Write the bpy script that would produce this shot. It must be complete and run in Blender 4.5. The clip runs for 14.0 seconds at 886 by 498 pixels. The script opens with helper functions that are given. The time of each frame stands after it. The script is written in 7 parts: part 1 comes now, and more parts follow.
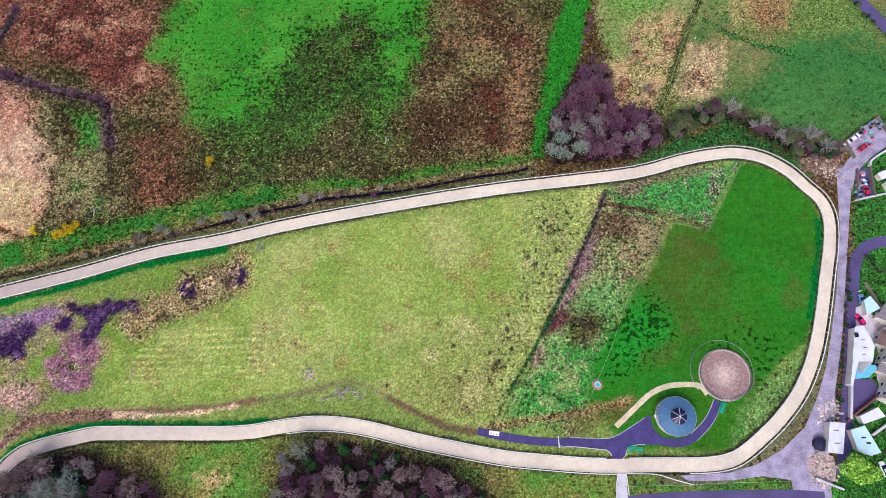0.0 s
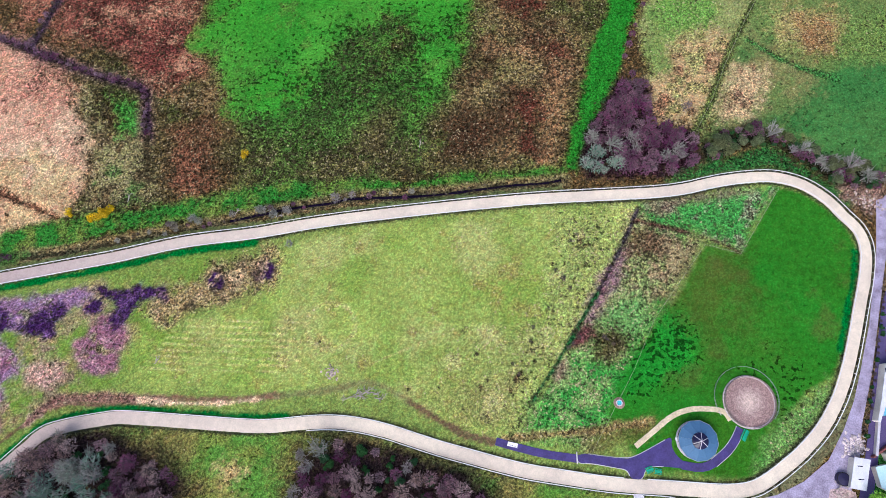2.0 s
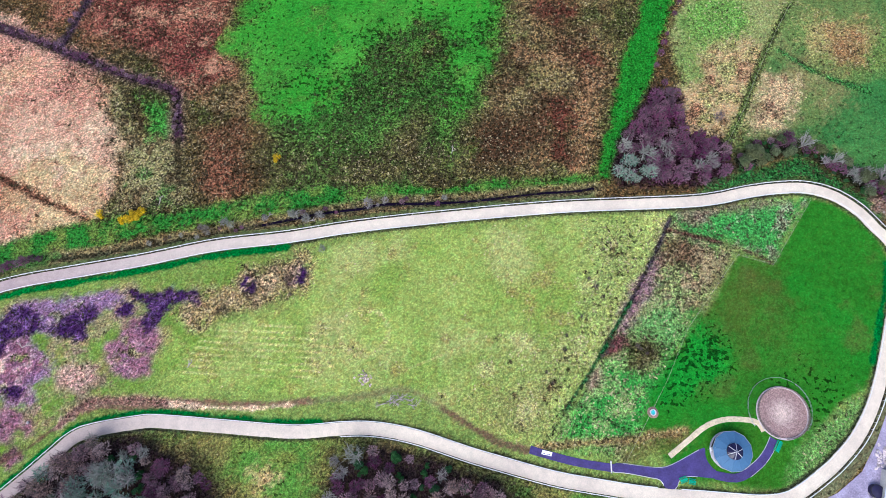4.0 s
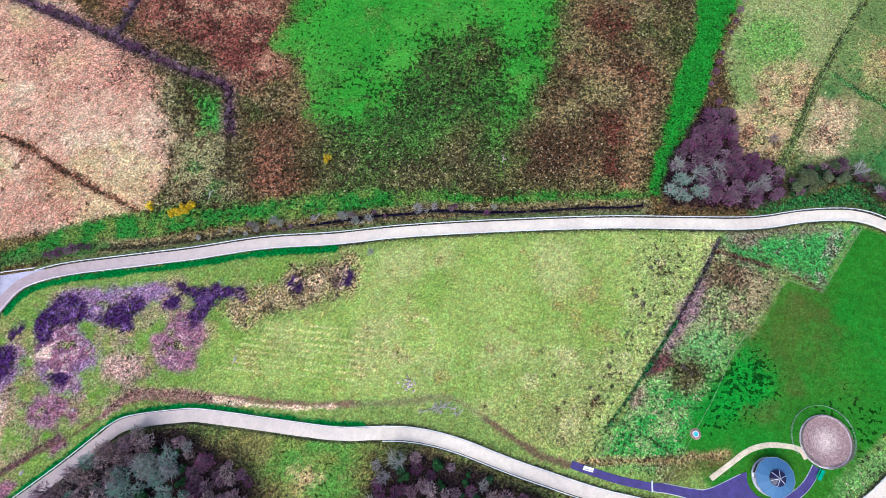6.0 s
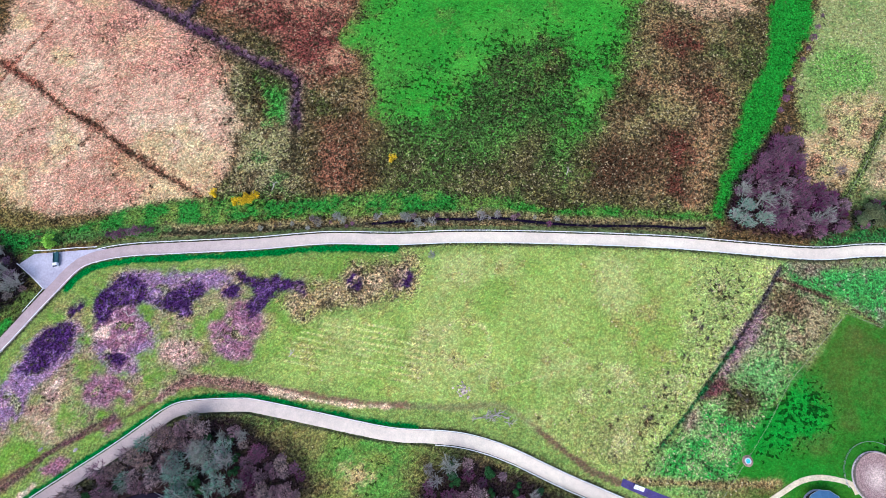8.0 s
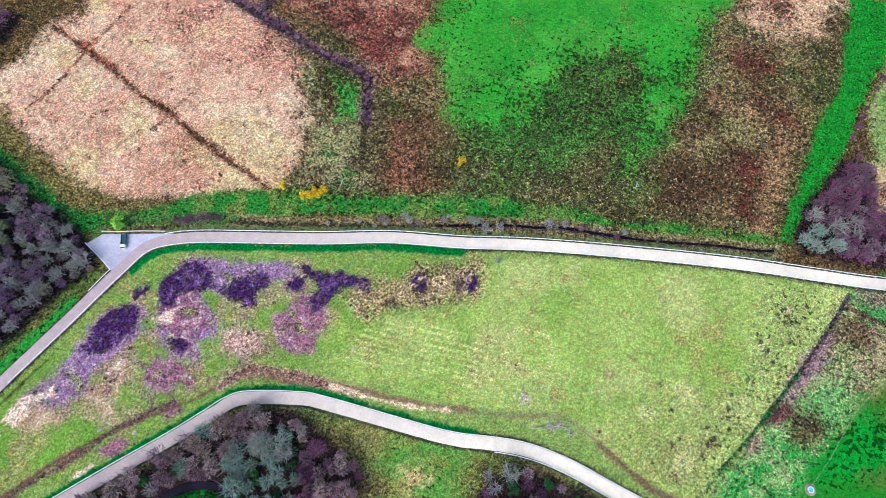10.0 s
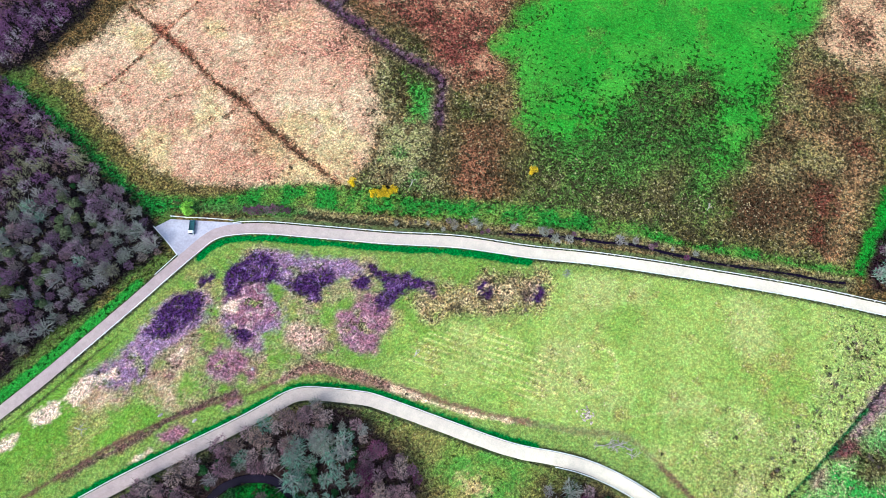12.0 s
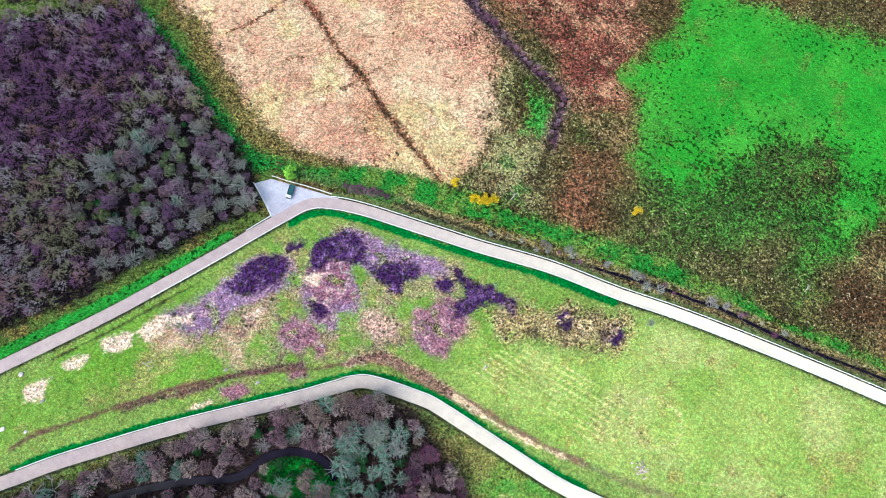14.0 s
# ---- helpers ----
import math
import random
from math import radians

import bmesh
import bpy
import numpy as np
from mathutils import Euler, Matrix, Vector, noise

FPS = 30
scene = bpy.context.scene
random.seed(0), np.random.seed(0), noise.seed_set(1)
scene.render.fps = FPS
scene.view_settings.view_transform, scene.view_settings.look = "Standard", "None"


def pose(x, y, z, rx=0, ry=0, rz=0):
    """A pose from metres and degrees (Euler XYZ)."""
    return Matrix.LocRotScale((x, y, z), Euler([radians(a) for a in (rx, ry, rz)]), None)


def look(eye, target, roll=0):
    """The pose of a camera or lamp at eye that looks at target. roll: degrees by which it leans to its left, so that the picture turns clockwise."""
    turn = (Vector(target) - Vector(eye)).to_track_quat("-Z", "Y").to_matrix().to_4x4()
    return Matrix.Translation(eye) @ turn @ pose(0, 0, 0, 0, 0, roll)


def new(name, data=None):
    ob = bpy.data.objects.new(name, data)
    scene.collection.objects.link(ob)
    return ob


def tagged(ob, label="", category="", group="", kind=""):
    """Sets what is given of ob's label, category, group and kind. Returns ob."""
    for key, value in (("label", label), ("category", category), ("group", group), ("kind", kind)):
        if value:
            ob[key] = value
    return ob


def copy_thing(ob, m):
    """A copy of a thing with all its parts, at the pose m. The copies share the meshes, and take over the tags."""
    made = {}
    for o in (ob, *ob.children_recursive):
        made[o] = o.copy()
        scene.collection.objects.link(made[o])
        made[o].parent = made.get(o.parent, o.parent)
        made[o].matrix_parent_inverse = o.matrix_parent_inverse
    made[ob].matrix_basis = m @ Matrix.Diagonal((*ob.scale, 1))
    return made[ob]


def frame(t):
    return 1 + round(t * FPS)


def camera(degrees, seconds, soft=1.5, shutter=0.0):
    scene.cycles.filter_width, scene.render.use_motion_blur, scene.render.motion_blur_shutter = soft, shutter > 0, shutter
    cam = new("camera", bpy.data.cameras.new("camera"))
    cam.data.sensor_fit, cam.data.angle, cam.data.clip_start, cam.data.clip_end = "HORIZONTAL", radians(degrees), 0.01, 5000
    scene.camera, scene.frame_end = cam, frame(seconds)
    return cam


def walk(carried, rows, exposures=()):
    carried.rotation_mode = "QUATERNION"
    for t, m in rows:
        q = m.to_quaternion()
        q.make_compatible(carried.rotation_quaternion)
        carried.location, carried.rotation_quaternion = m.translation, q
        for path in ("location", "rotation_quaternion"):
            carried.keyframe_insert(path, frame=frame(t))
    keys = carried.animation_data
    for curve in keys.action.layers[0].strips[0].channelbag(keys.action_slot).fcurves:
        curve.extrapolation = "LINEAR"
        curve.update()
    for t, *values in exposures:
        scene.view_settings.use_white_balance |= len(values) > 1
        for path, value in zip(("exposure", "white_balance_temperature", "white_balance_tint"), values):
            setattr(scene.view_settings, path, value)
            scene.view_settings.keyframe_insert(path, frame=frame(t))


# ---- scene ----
cam = camera(76.0, 14.0, soft=0.65)
PATH = [
    (0, 0.00, -0.00, 190.00, 16.658, 1.265, 0.000),
    (0.5, -0.92, 0.34, 190.26, 16.639, 1.313, -0.033),
    (1, -2.51, 1.48, 190.65, 16.477, 1.342, -0.215),
    (1.5, -4.23, 2.30, 190.87, 16.446, 1.331, 1.596),
    (2, -5.50, 3.05, 190.89, 16.431, 1.506, 3.807),
    (2.5, -8.36, 2.93, 190.95, 16.570, 1.356, 4.152),
    (5, -25.93, 6.31, 192.68, 16.167, 0.745, 5.517),
    (5.5, -30.22, 6.78, 193.04, 16.099, 0.556, 6.555),
    (6, -33.77, 7.22, 193.38, 16.004, 0.621, 7.407),
    (6.5, -38.21, 7.30, 193.53, 15.985, 0.530, 8.121),
    (7, -43.61, 6.79, 193.38, 16.074, 0.270, 8.908),
    (7.5, -48.68, 7.21, 194.00, 15.809, 0.126, 10.040),
    (8, -54.45, 7.34, 194.51, 15.580, -0.179, 11.469),
    (10.5, -79.99, 0.18, 193.08, 16.408, -0.647, 15.619),
    (11, -85.10, -0.45, 192.60, 16.369, -0.689, 16.063),
    (11.5, -89.78, -1.23, 192.24, 16.371, -0.628, 17.018),
    (12, -96.08, -2.78, 192.12, 16.390, -1.067, 19.195),
    (12.5, -101.63, -4.61, 191.99, 16.453, -1.414, 22.929),
    (13, -107.92, -6.21, 191.45, 16.312, -1.932, 27.051),
    (13.5, -115.29, -5.32, 191.79, 15.247, -2.337, 30.125),
    (14, -122.34, -5.43, 191.44, 14.506, -2.705, 32.216),
]
walk(cam, [(t, pose(*row)) for t, *row in PATH], [(0, -0.06, 6060, 11), (2.7, 0.03, 5740, 8), (5, 0.13, 5480, 7), (8, 0.17, 5420, 7), (11, 0.32, 5500, -2), (14, 0.49, 5640, -8)])

# ---- daylight under a bright overcast sky ----
world = bpy.data.worlds.new("sky")
scene.world = world
world.use_nodes = True
wn = world.node_tree.nodes
sky = wn.new("ShaderNodeTexSky")
sky.sky_type, sky.sun_disc = "NISHITA", False
sky.sun_elevation, sky.sun_rotation = radians(50), radians(200)
sky.air_density, sky.dust_density = 1.0, 4.0
world.node_tree.links.new(sky.outputs[0], wn["Background"].inputs[0])
wn["Background"].inputs[1].default_value = 0.19
sun = new("sun", bpy.data.lights.new("sun", "SUN"))
sun.data.energy, sun.data.angle, sun.data.color = 1.5, radians(35), (1.0, 0.95, 0.88)
sun.matrix_world = look((0, 0, 0), (math.sin(radians(20)) * 0.6, math.cos(radians(20)) * 0.6, -0.78))
sun.location = (0, 0, 60)


# ---- materials ----
def shader(name, rough=0.9, metal=0.0):
    m = bpy.data.materials.new(name)
    m.use_nodes = True
    b = m.node_tree.nodes["Principled BSDF"]
    b.inputs["Roughness"].default_value, b.inputs["Metallic"].default_value = rough, metal
    b.inputs["Specular IOR Level"].default_value = 0.25 if rough < 0.95 else 0.04
    return m, m.node_tree.nodes, m.node_tree.links, b


def noise_node(n, l, scale, detail=3.0, coords=None, rough=0.6):
    t = n.new("ShaderNodeTexNoise")
    t.inputs["Scale"].default_value, t.inputs["Detail"].default_value = scale, detail
    t.inputs["Roughness"].default_value = rough
    if coords is None:
        coords = n.new("ShaderNodeTexCoord").outputs["Object"]
    l.new(coords, t.inputs["Vector"])
    return t.outputs["Fac"]


def spread(n, l, fac, lo, hi, a=0.3, b=0.7):
    t = n.new("ShaderNodeMapRange")
    for k, v in zip(("From Min", "From Max", "To Min", "To Max"), (a, b, lo, hi)):
        t.inputs[k].default_value = v
    l.new(fac, t.inputs["Value"])
    return t.outputs[0]


def times(n, l, colour, fac):
    t = n.new("ShaderNodeVectorMath")
    t.operation = "SCALE"
    l.new(colour, t.inputs[0])
    l.new(fac, t.inputs["Scale"])
    return t.outputs[0]


def mixed(n, l, fac, a, b):
    t = n.new("ShaderNodeMix")
    t.data_type = "RGBA"
    for s, v in ((t.inputs[0], fac), (t.inputs[6], a), (t.inputs[7], b)):
        if isinstance(v, (int, float)):
            s.default_value = v
        elif isinstance(v, tuple):
            s.default_value = (*v, 1)
        else:
            l.new(v, s)
    return t.outputs[2]


def bumped(n, l, b, height, strength, distance):
    t = n.new("ShaderNodeBump")
    t.inputs["Strength"].default_value, t.inputs["Distance"].default_value = strength, distance
    l.new(height, t.inputs["Height"])
    l.new(t.outputs[0], b.inputs["Normal"])


def plain(name, colour, second=None, rough=0.8, metal=0.0, fine=4.0, coarse=0.35, vary=0.25, bump=0.02, each=0.0):
    """A surface with grain and stains at two scales, and a shift from piece to piece."""
    m, n, l, b = shader(name, rough, metal)
    second = second or tuple(c * 0.6 for c in colour)
    f, c = noise_node(n, l, fine), noise_node(n, l, coarse, 4.0)
    col = mixed(n, l, spread(n, l, c, 0, 1, 0.4, 0.7), colour, second)
    col = times(n, l, col, spread(n, l, f, 1 - vary, 1 + vary))
    if each:
        info = n.new("ShaderNodeObjectInfo")
        col = times(n, l, col, spread(n, l, info.outputs["Random"], 1 - each, 1 + each, 0, 1))
    l.new(col, b.inputs["Base Color"])
    if bump:
        bumped(n, l, b, f, 0.5, bump)
    return m


def twiggy(name, colours, rough=0.95):
    """Twigs or leaves: one hue for each plant, drawn from a ramp, and a shift from clump to clump."""
    m, n, l, b = shader(name, rough)
    info, geo = n.new("ShaderNodeObjectInfo"), n.new("ShaderNodeNewGeometry")
    ramp = n.new("ShaderNodeValToRGB")
    ramp.color_ramp.interpolation = "LINEAR"
    while len(ramp.color_ramp.elements) < len(colours):
        ramp.color_ramp.elements.new(0.5)
    for k, (e, c) in enumerate(zip(ramp.color_ramp.elements, colours)):
        e.position, e.color = k / max(1, len(colours) - 1), (*c, 1)
    l.new(info.outputs["Random"], ramp.inputs[0])
    col = times(n, l, ramp.outputs[0], spread(n, l, geo.outputs["Random Per Island"], 0.35, 1.6, 0, 1))
    l.new(col, b.inputs["Base Color"])
    return m


def ground_material():
    """Land cover: its colour, with shade painted under woods and rails, comes with the sheet; tufts, flecks and grain
    lie on it.
    """
    m, n, l, b = shader("land", 0.95)
    col = n.new("ShaderNodeAttribute")
    col.attribute_name = "cover"
    kind = n.new("ShaderNodeAttribute")
    kind.attribute_name = "sward"
    parts = n.new("ShaderNodeSeparateColor")
    l.new(kind.outputs["Color"], parts.inputs[0])
    tuft, fleck, wet = parts.outputs
    spots = kind.outputs["Alpha"]
    coords = n.new("ShaderNodeTexCoord").outputs["Object"]

    def sums(a, f, how="MULTIPLY"):
        t = n.new("ShaderNodeMath")
        t.operation = how
        l.new(a, t.inputs[0])
        if isinstance(f, float):
            t.inputs[1].default_value = f
        else:
            l.new(f, t.inputs[1])
        return t.outputs[0]

    big = noise_node(n, l, 0.06, 5.0, coords)
    mid = noise_node(n, l, 0.42, 4.0, coords, 0.75)
    small = noise_node(n, l, 1.3, 3.0, coords, 0.7)
    grain = noise_node(n, l, 2.8, 3.0, coords, 0.75)
    c = times(n, l, col.outputs["Color"], spread(n, l, big, 0.86, 1.14))
    warm = n.new("ShaderNodeVectorMath")
    warm.operation = "MULTIPLY"
    warm.inputs[1].default_value = (1.16, 0.93, 0.84)
    l.new(c, warm.inputs[0])
    c = mixed(n, l, spread(n, l, noise_node(n, l, 0.45, 5.0, coords, 0.8), 0, 0.75, 0.44, 0.60), c, warm.outputs[0])
    # clumps of growth, and single tufts within them
    coarse = times(n, l, c, spread(n, l, mid, 0.35, 1.6, 0.38, 0.62))
    c = mixed(n, l, spread(n, l, tuft, 0.25, 0.9, 0.1, 0.8), c, coarse)
    fine = times(n, l, c, spread(n, l, small, 0.22, 1.85, 0.40, 0.60))
    fine = times(n, l, fine, spread(n, l, grain, 0.3, 1.8, 0.39, 0.61))
    c = mixed(n, l, spread(n, l, tuft, 0.16, 1.0, 0.03, 0.5), c, fine)
    # dark tussocks, thin or thick on the ground
    dark = sums(noise_node(n, l, 0.62, 2.0, coords, 0.5), sums(spots, 0.15), "ADD")
    dark = sums(spread(n, l, dark, 0, 1, 0.635, 0.66), spread(n, l, spots, 0, 1.0, 0, 0.15))
    c = mixed(n, l, dark, c, times(n, l, c, spread(n, l, small, 0.16, 0.42)))
    # bleached stems
    light = sums(spread(n, l, noise_node(n, l, 1.5, 4.0, coords, 0.8), 0, 1.0, 0.53, 0.61), fleck)
    c = mixed(n, l, light, c, mixed(n, l, 0.5, times(n, l, c, spread(n, l, mid, 1.5, 1.9)), (0.55, 0.45, 0.30)))
    l.new(c, b.inputs["Base Color"])
    l.new(spread(n, l, wet, 0.95, 0.5, 0, 1), b.inputs["Roughness"])
    bumped(n, l, b, small, 0.6, 0.25)
    return m


LAND = ground_material()
def stone_dust():
    """Rolled stone dust: pinker and darker in the west, paler to the east, with worn wheel lines."""
    m, n, l, b = shader("rolled stone dust", 0.9)
    coords = n.new("ShaderNodeTexCoord").outputs["Object"]
    east = n.new("ShaderNodeSeparateXYZ")
    l.new(coords, east.inputs[0])
    col = mixed(n, l, spread(n, l, east.outputs[0], 0, 1, -190, -50), (0.41, 0.30, 0.305), (0.78, 0.66, 0.53))
    col = mixed(n, l, spread(n, l, noise_node(n, l, 0.05, 5.0, coords), 0, 0.4, 0.42, 0.66), col, (0.48, 0.37, 0.33))
    col = times(n, l, col, spread(n, l, noise_node(n, l, 0.4, 5.0, coords, 0.7), 0.86, 1.12))
    grain = noise_node(n, l, 3.0, 3.0, coords)
    l.new(times(n, l, col, spread(n, l, grain, 0.9, 1.1)), b.inputs["Base Color"])
    bumped(n, l, b, grain, 0.5, 0.01)
    return m


STONE_DUST = stone_dust()
HARDCORE = plain("broken brick hardcore", (0.55, 0.40, 0.38), (0.36, 0.25, 0.27), fine=1.6, coarse=0.3, vary=0.5)
GRAVEL_M = plain("grey gravel", (0.42, 0.36, 0.50), (0.22, 0.18, 0.25), fine=2.2, coarse=0.22, vary=0.3)
YARD_PAVING = plain("pale yard paving", (0.58, 0.50, 0.52), (0.36, 0.29, 0.33), fine=1.2, coarse=0.3, vary=0.3)
CONCRETE = plain("pale concrete", (0.62, 0.58, 0.64), (0.45, 0.42, 0.47), fine=2.0, coarse=0.2, vary=0.12)
LAY_BY = plain("worn lavender-grey concrete", (0.50, 0.46, 0.54), (0.38, 0.34, 0.41), fine=1.5, coarse=0.15, vary=0.15)
TARMAC = plain("new bluish tarmac", (0.075, 0.055, 0.20), (0.05, 0.036, 0.12), fine=2.0, coarse=0.25, vary=0.25)
OLD_TARMAC = plain("worn tarmac", (0.105, 0.078, 0.205), (0.08, 0.06, 0.15), fine=2.5, coarse=0.12, vary=0.2)
SAND_PATH = plain("pale sandy path", (0.72, 0.6, 0.42), (0.55, 0.43, 0.28), fine=2.0, vary=0.2)
WHITE = plain("white rail plastic", (0.82, 0.8, 0.82), (0.7, 0.68, 0.7), rough=0.5, vary=0.06, bump=0)
EARTH = plain("trodden earth", (0.21, 0.13, 0.11), (0.34, 0.23, 0.17), fine=1.5, coarse=0.25, vary=0.35)
TIMBER = plain("grey weathered timber", (0.25, 0.2, 0.17), rough=0.85, fine=6, vary=0.3)
DARK_TIMBER = plain("dark wet timber", (0.06, 0.045, 0.05), vary=0.3)
BARK = plain("grey bark", (0.13, 0.10, 0.11), (0.08, 0.06, 0.065), fine=5, vary=0.3)
ROOF_BLUE = plain("blue-grey coated roof", (0.075, 0.165, 0.30), (0.065, 0.145, 0.265), rough=0.55, fine=2, coarse=0.3, vary=0.08, bump=0, each=0.03)
ROOF_PALE = plain("pale sheet roof", (0.75, 0.74, 0.8), (0.62, 0.6, 0.66), rough=0.5, vary=0.08, bump=0)
ROOF_SLATE = plain("grey slate roof", (0.30, 0.25, 0.27), (0.2, 0.17, 0.19), fine=3, vary=0.25, each=0.12)
ROOF_TILE = plain("brown roof tiles", (0.24, 0.14, 0.13), (0.33, 0.22, 0.19), fine=3, vary=0.25, each=0.12)
BRICK = plain("dark red brick", (0.24, 0.085, 0.08), (0.15, 0.06, 0.06), fine=4, vary=0.3)
RENDER = plain("cream wall render", (0.74, 0.68, 0.62), (0.6, 0.53, 0.47), vary=0.1)
AQUA = plain("aqua sheet roof", (0.16, 0.5, 0.68), (0.2, 0.58, 0.7), rough=0.4, vary=0.1, bump=0)
AQUA_PALE = plain("pale aqua roof", (0.5, 0.72, 0.76), (0.6, 0.74, 0.78), rough=0.4, vary=0.1, bump=0)
DARK_BLUE = plain("dark blue plastic", (0.03, 0.025, 0.07), rough=0.4, vary=0.1, bump=0)
WATER = plain("dark water", (0.007, 0.004, 0.014), (0.011, 0.007, 0.02), rough=0.25, vary=0.2, bump=0.01)
WATER.node_tree.nodes["Principled BSDF"].inputs["Specular IOR Level"].default_value = 0.06
STEEL = plain("galvanised steel", (0.5, 0.5, 0.52), rough=0.4, metal=0.8, vary=0.1, bump=0)
GREEN_PAINT = plain("green painted metal", (0.02, 0.36, 0.2), rough=0.45, vary=0.1, bump=0)
TURQ = plain("turquoise water", (0.08, 0.55, 0.6), rough=0.2, vary=0.1, bump=0)
RUBBER = plain("black rubber", (0.02, 0.02, 0.02), vary=0.1, bump=0)
GLASS_DARK = plain("dark glazing", (0.02, 0.018, 0.06), rough=0.08, vary=0.1, bump=0)
RUST = plain("rusty iron", (0.22, 0.09, 0.05), (0.3, 0.16, 0.1), vary=0.3)
GREY_PAINT = plain("grey painted steel", (0.32, 0.32, 0.35), rough=0.5, vary=0.2, bump=0)
RUBBLE = plain("pale rubble", (0.62, 0.52, 0.52), (0.4, 0.32, 0.33), vary=0.35, each=0.4)
PINK_ROCK = plain("pinkish stone", (0.48, 0.38, 0.34), (0.30, 0.22, 0.21), vary=0.3, each=0.6)
TWIG_MAUVE = twiggy("mauve winter twigs", [(0.14, 0.06, 0.15), (0.26, 0.135, 0.23), (0.32, 0.22, 0.28), (0.15, 0.065, 0.17), (0.29, 0.27, 0.19), (0.21, 0.11, 0.20), (0.30, 0.19, 0.19)])
WOOD_MIX = [twiggy("inner wood " + w, [c, c]) for w, c in (("purple", (0.20, 0.085, 0.20)), ("mauve", (0.29, 0.165, 0.25)), ("dusk", (0.13, 0.06, 0.135)), ("olive", (0.27, 0.25, 0.15)), ("grey", (0.36, 0.30, 0.33)), ("brown", (0.26, 0.155, 0.15)))]
TWIG_GREY = twiggy("lichened grey twigs", [(0.27, 0.22, 0.25), (0.33, 0.32, 0.28), (0.22, 0.24, 0.20), (0.29, 0.22, 0.25)])
TWIG_TEAL = twiggy("grey-green twigs", [(0.15, 0.30, 0.22), (0.29, 0.42, 0.32), (0.08, 0.19, 0.13)])
TWIG_MAGENTA = twiggy("purple thorn twigs", [(0.16, 0.03, 0.115), (0.26, 0.12, 0.20), (0.10, 0.022, 0.075), (0.32, 0.21, 0.25), (0.21, 0.055, 0.14)])
TWIG_RUSSET = twiggy("russet twigs", [(0.40, 0.25, 0.27), (0.28, 0.15, 0.20), (0.50, 0.37, 0.36), (0.36, 0.25, 0.21), (0.21, 0.10, 0.15)])
TWIG_BROWN = twiggy("brown scrub twigs", [(0.10, 0.065, 0.055), (0.13, 0.10, 0.075), (0.09, 0.07, 0.06)])
PALE_BARK = plain("lichened pale bark", (0.34, 0.32, 0.30), (0.22, 0.22, 0.19), fine=5, vary=0.3)
LEAF_DARK = twiggy("dark evergreen leaves", [(0.02, 0.07, 0.02), (0.035, 0.10, 0.03), (0.03, 0.08, 0.035)])
LEAF_OLIVE = twiggy("olive leaves", [(0.08, 0.11, 0.05), (0.13, 0.15, 0.08), (0.11, 0.12, 0.05)])
LEAF_LIME = twiggy("fresh lime leaves", [(0.27, 0.52, 0.06), (0.32, 0.56, 0.08)])
GORSE = twiggy("yellow gorse flowers", [(0.72, 0.5, 0.01), (0.62, 0.42, 0.02)])
REED = twiggy("rush tussock blades", [(0.04, 0.034, 0.018), (0.05, 0.04, 0.02)])
HAY = twiggy("pale dead grass", [(0.42, 0.34, 0.2), (0.46, 0.37, 0.22)])


# ---- building tools ----
def mesh_object(name, verts, faces, material, parent=None, label=""):
    me = bpy.data.meshes.new(name)
    me.from_pydata([tuple(v) for v in verts], [], faces)
    me.materials.append(material)
    ob = new(name, me)
    ob.parent = parent
    return tagged(ob, label) if label else ob


def part(name, bm, material, parent=None, label=""):
    me = bpy.data.meshes.new(name)
    bm.to_mesh(me)
    bm.free()
    me.materials.append(material)
    ob = new(name, me)
    ob.parent = parent
    return tagged(ob, label) if label else ob


def again(ob, parent, m):
    """One more piece on the same mesh."""
    o = ob.copy()
    scene.collection.objects.link(o)
    o.parent = parent
    o.matrix_parent_inverse = Matrix()
    o.matrix_basis = m
    return o


def empty(name, m, label, category, group="", kind=""):
    ob = new(name)
    ob.empty_display_size = 0.5
    ob.matrix_basis = m
    return tagged(ob, label, category, group, kind)


def box(bm, size, m=Matrix(), bevel=0.0):
    r = bmesh.ops.create_cube(bm, size=1.0, matrix=m @ Matrix.Diagonal((*size, 1)))
    if bevel:
        es = {e for v in r["verts"] for e in v.link_edges}
        bmesh.ops.bevel(bm, geom=list(es), offset=bevel, segments=1, affect="EDGES")
    return bm


def prism(bm, r1, r2, depth, m=Matrix(), sides=8, caps=True):
    bmesh.ops.create_cone(bm, cap_ends=caps, segments=sides, radius1=r1, radius2=r2, depth=depth, matrix=m)
    return bm


def smooth_line(pts, step=2.0):
    """Catmull-Rom through the points, resampled at even steps."""
    p = np.array(pts, float)
    p = np.vstack([2 * p[0] - p[1], p, 2 * p[-1] - p[-2]])
    out = []
    for a, b, c, d in zip(p[:-3], p[1:-2], p[2:-1], p[3:]):
        for t in np.linspace(0, 1, 12, endpoint=False):
            out.append(0.5 * (2 * b + (c - a) * t + (2 * a - 5 * b + 4 * c - d) * t * t + (3 * b - a - 3 * c + d) * t ** 3))
    out.append(p[-2])
    out = np.array(out)
    s = np.concatenate([[0], np.cumsum(np.linalg.norm(np.diff(out, axis=0), axis=1))])
    k = np.linspace(0, s[-1], max(2, int(s[-1] / step) + 1))
    return np.stack([np.interp(k, s, out[:, 0]), np.interp(k, s, out[:, 1])], 1)


def normals(line):
    d = np.gradient(line, axis=0)
    d /= np.linalg.norm(d, axis=1)[:, None] + 1e-9
    return np.stack([-d[:, 1], d[:, 0]], 1)


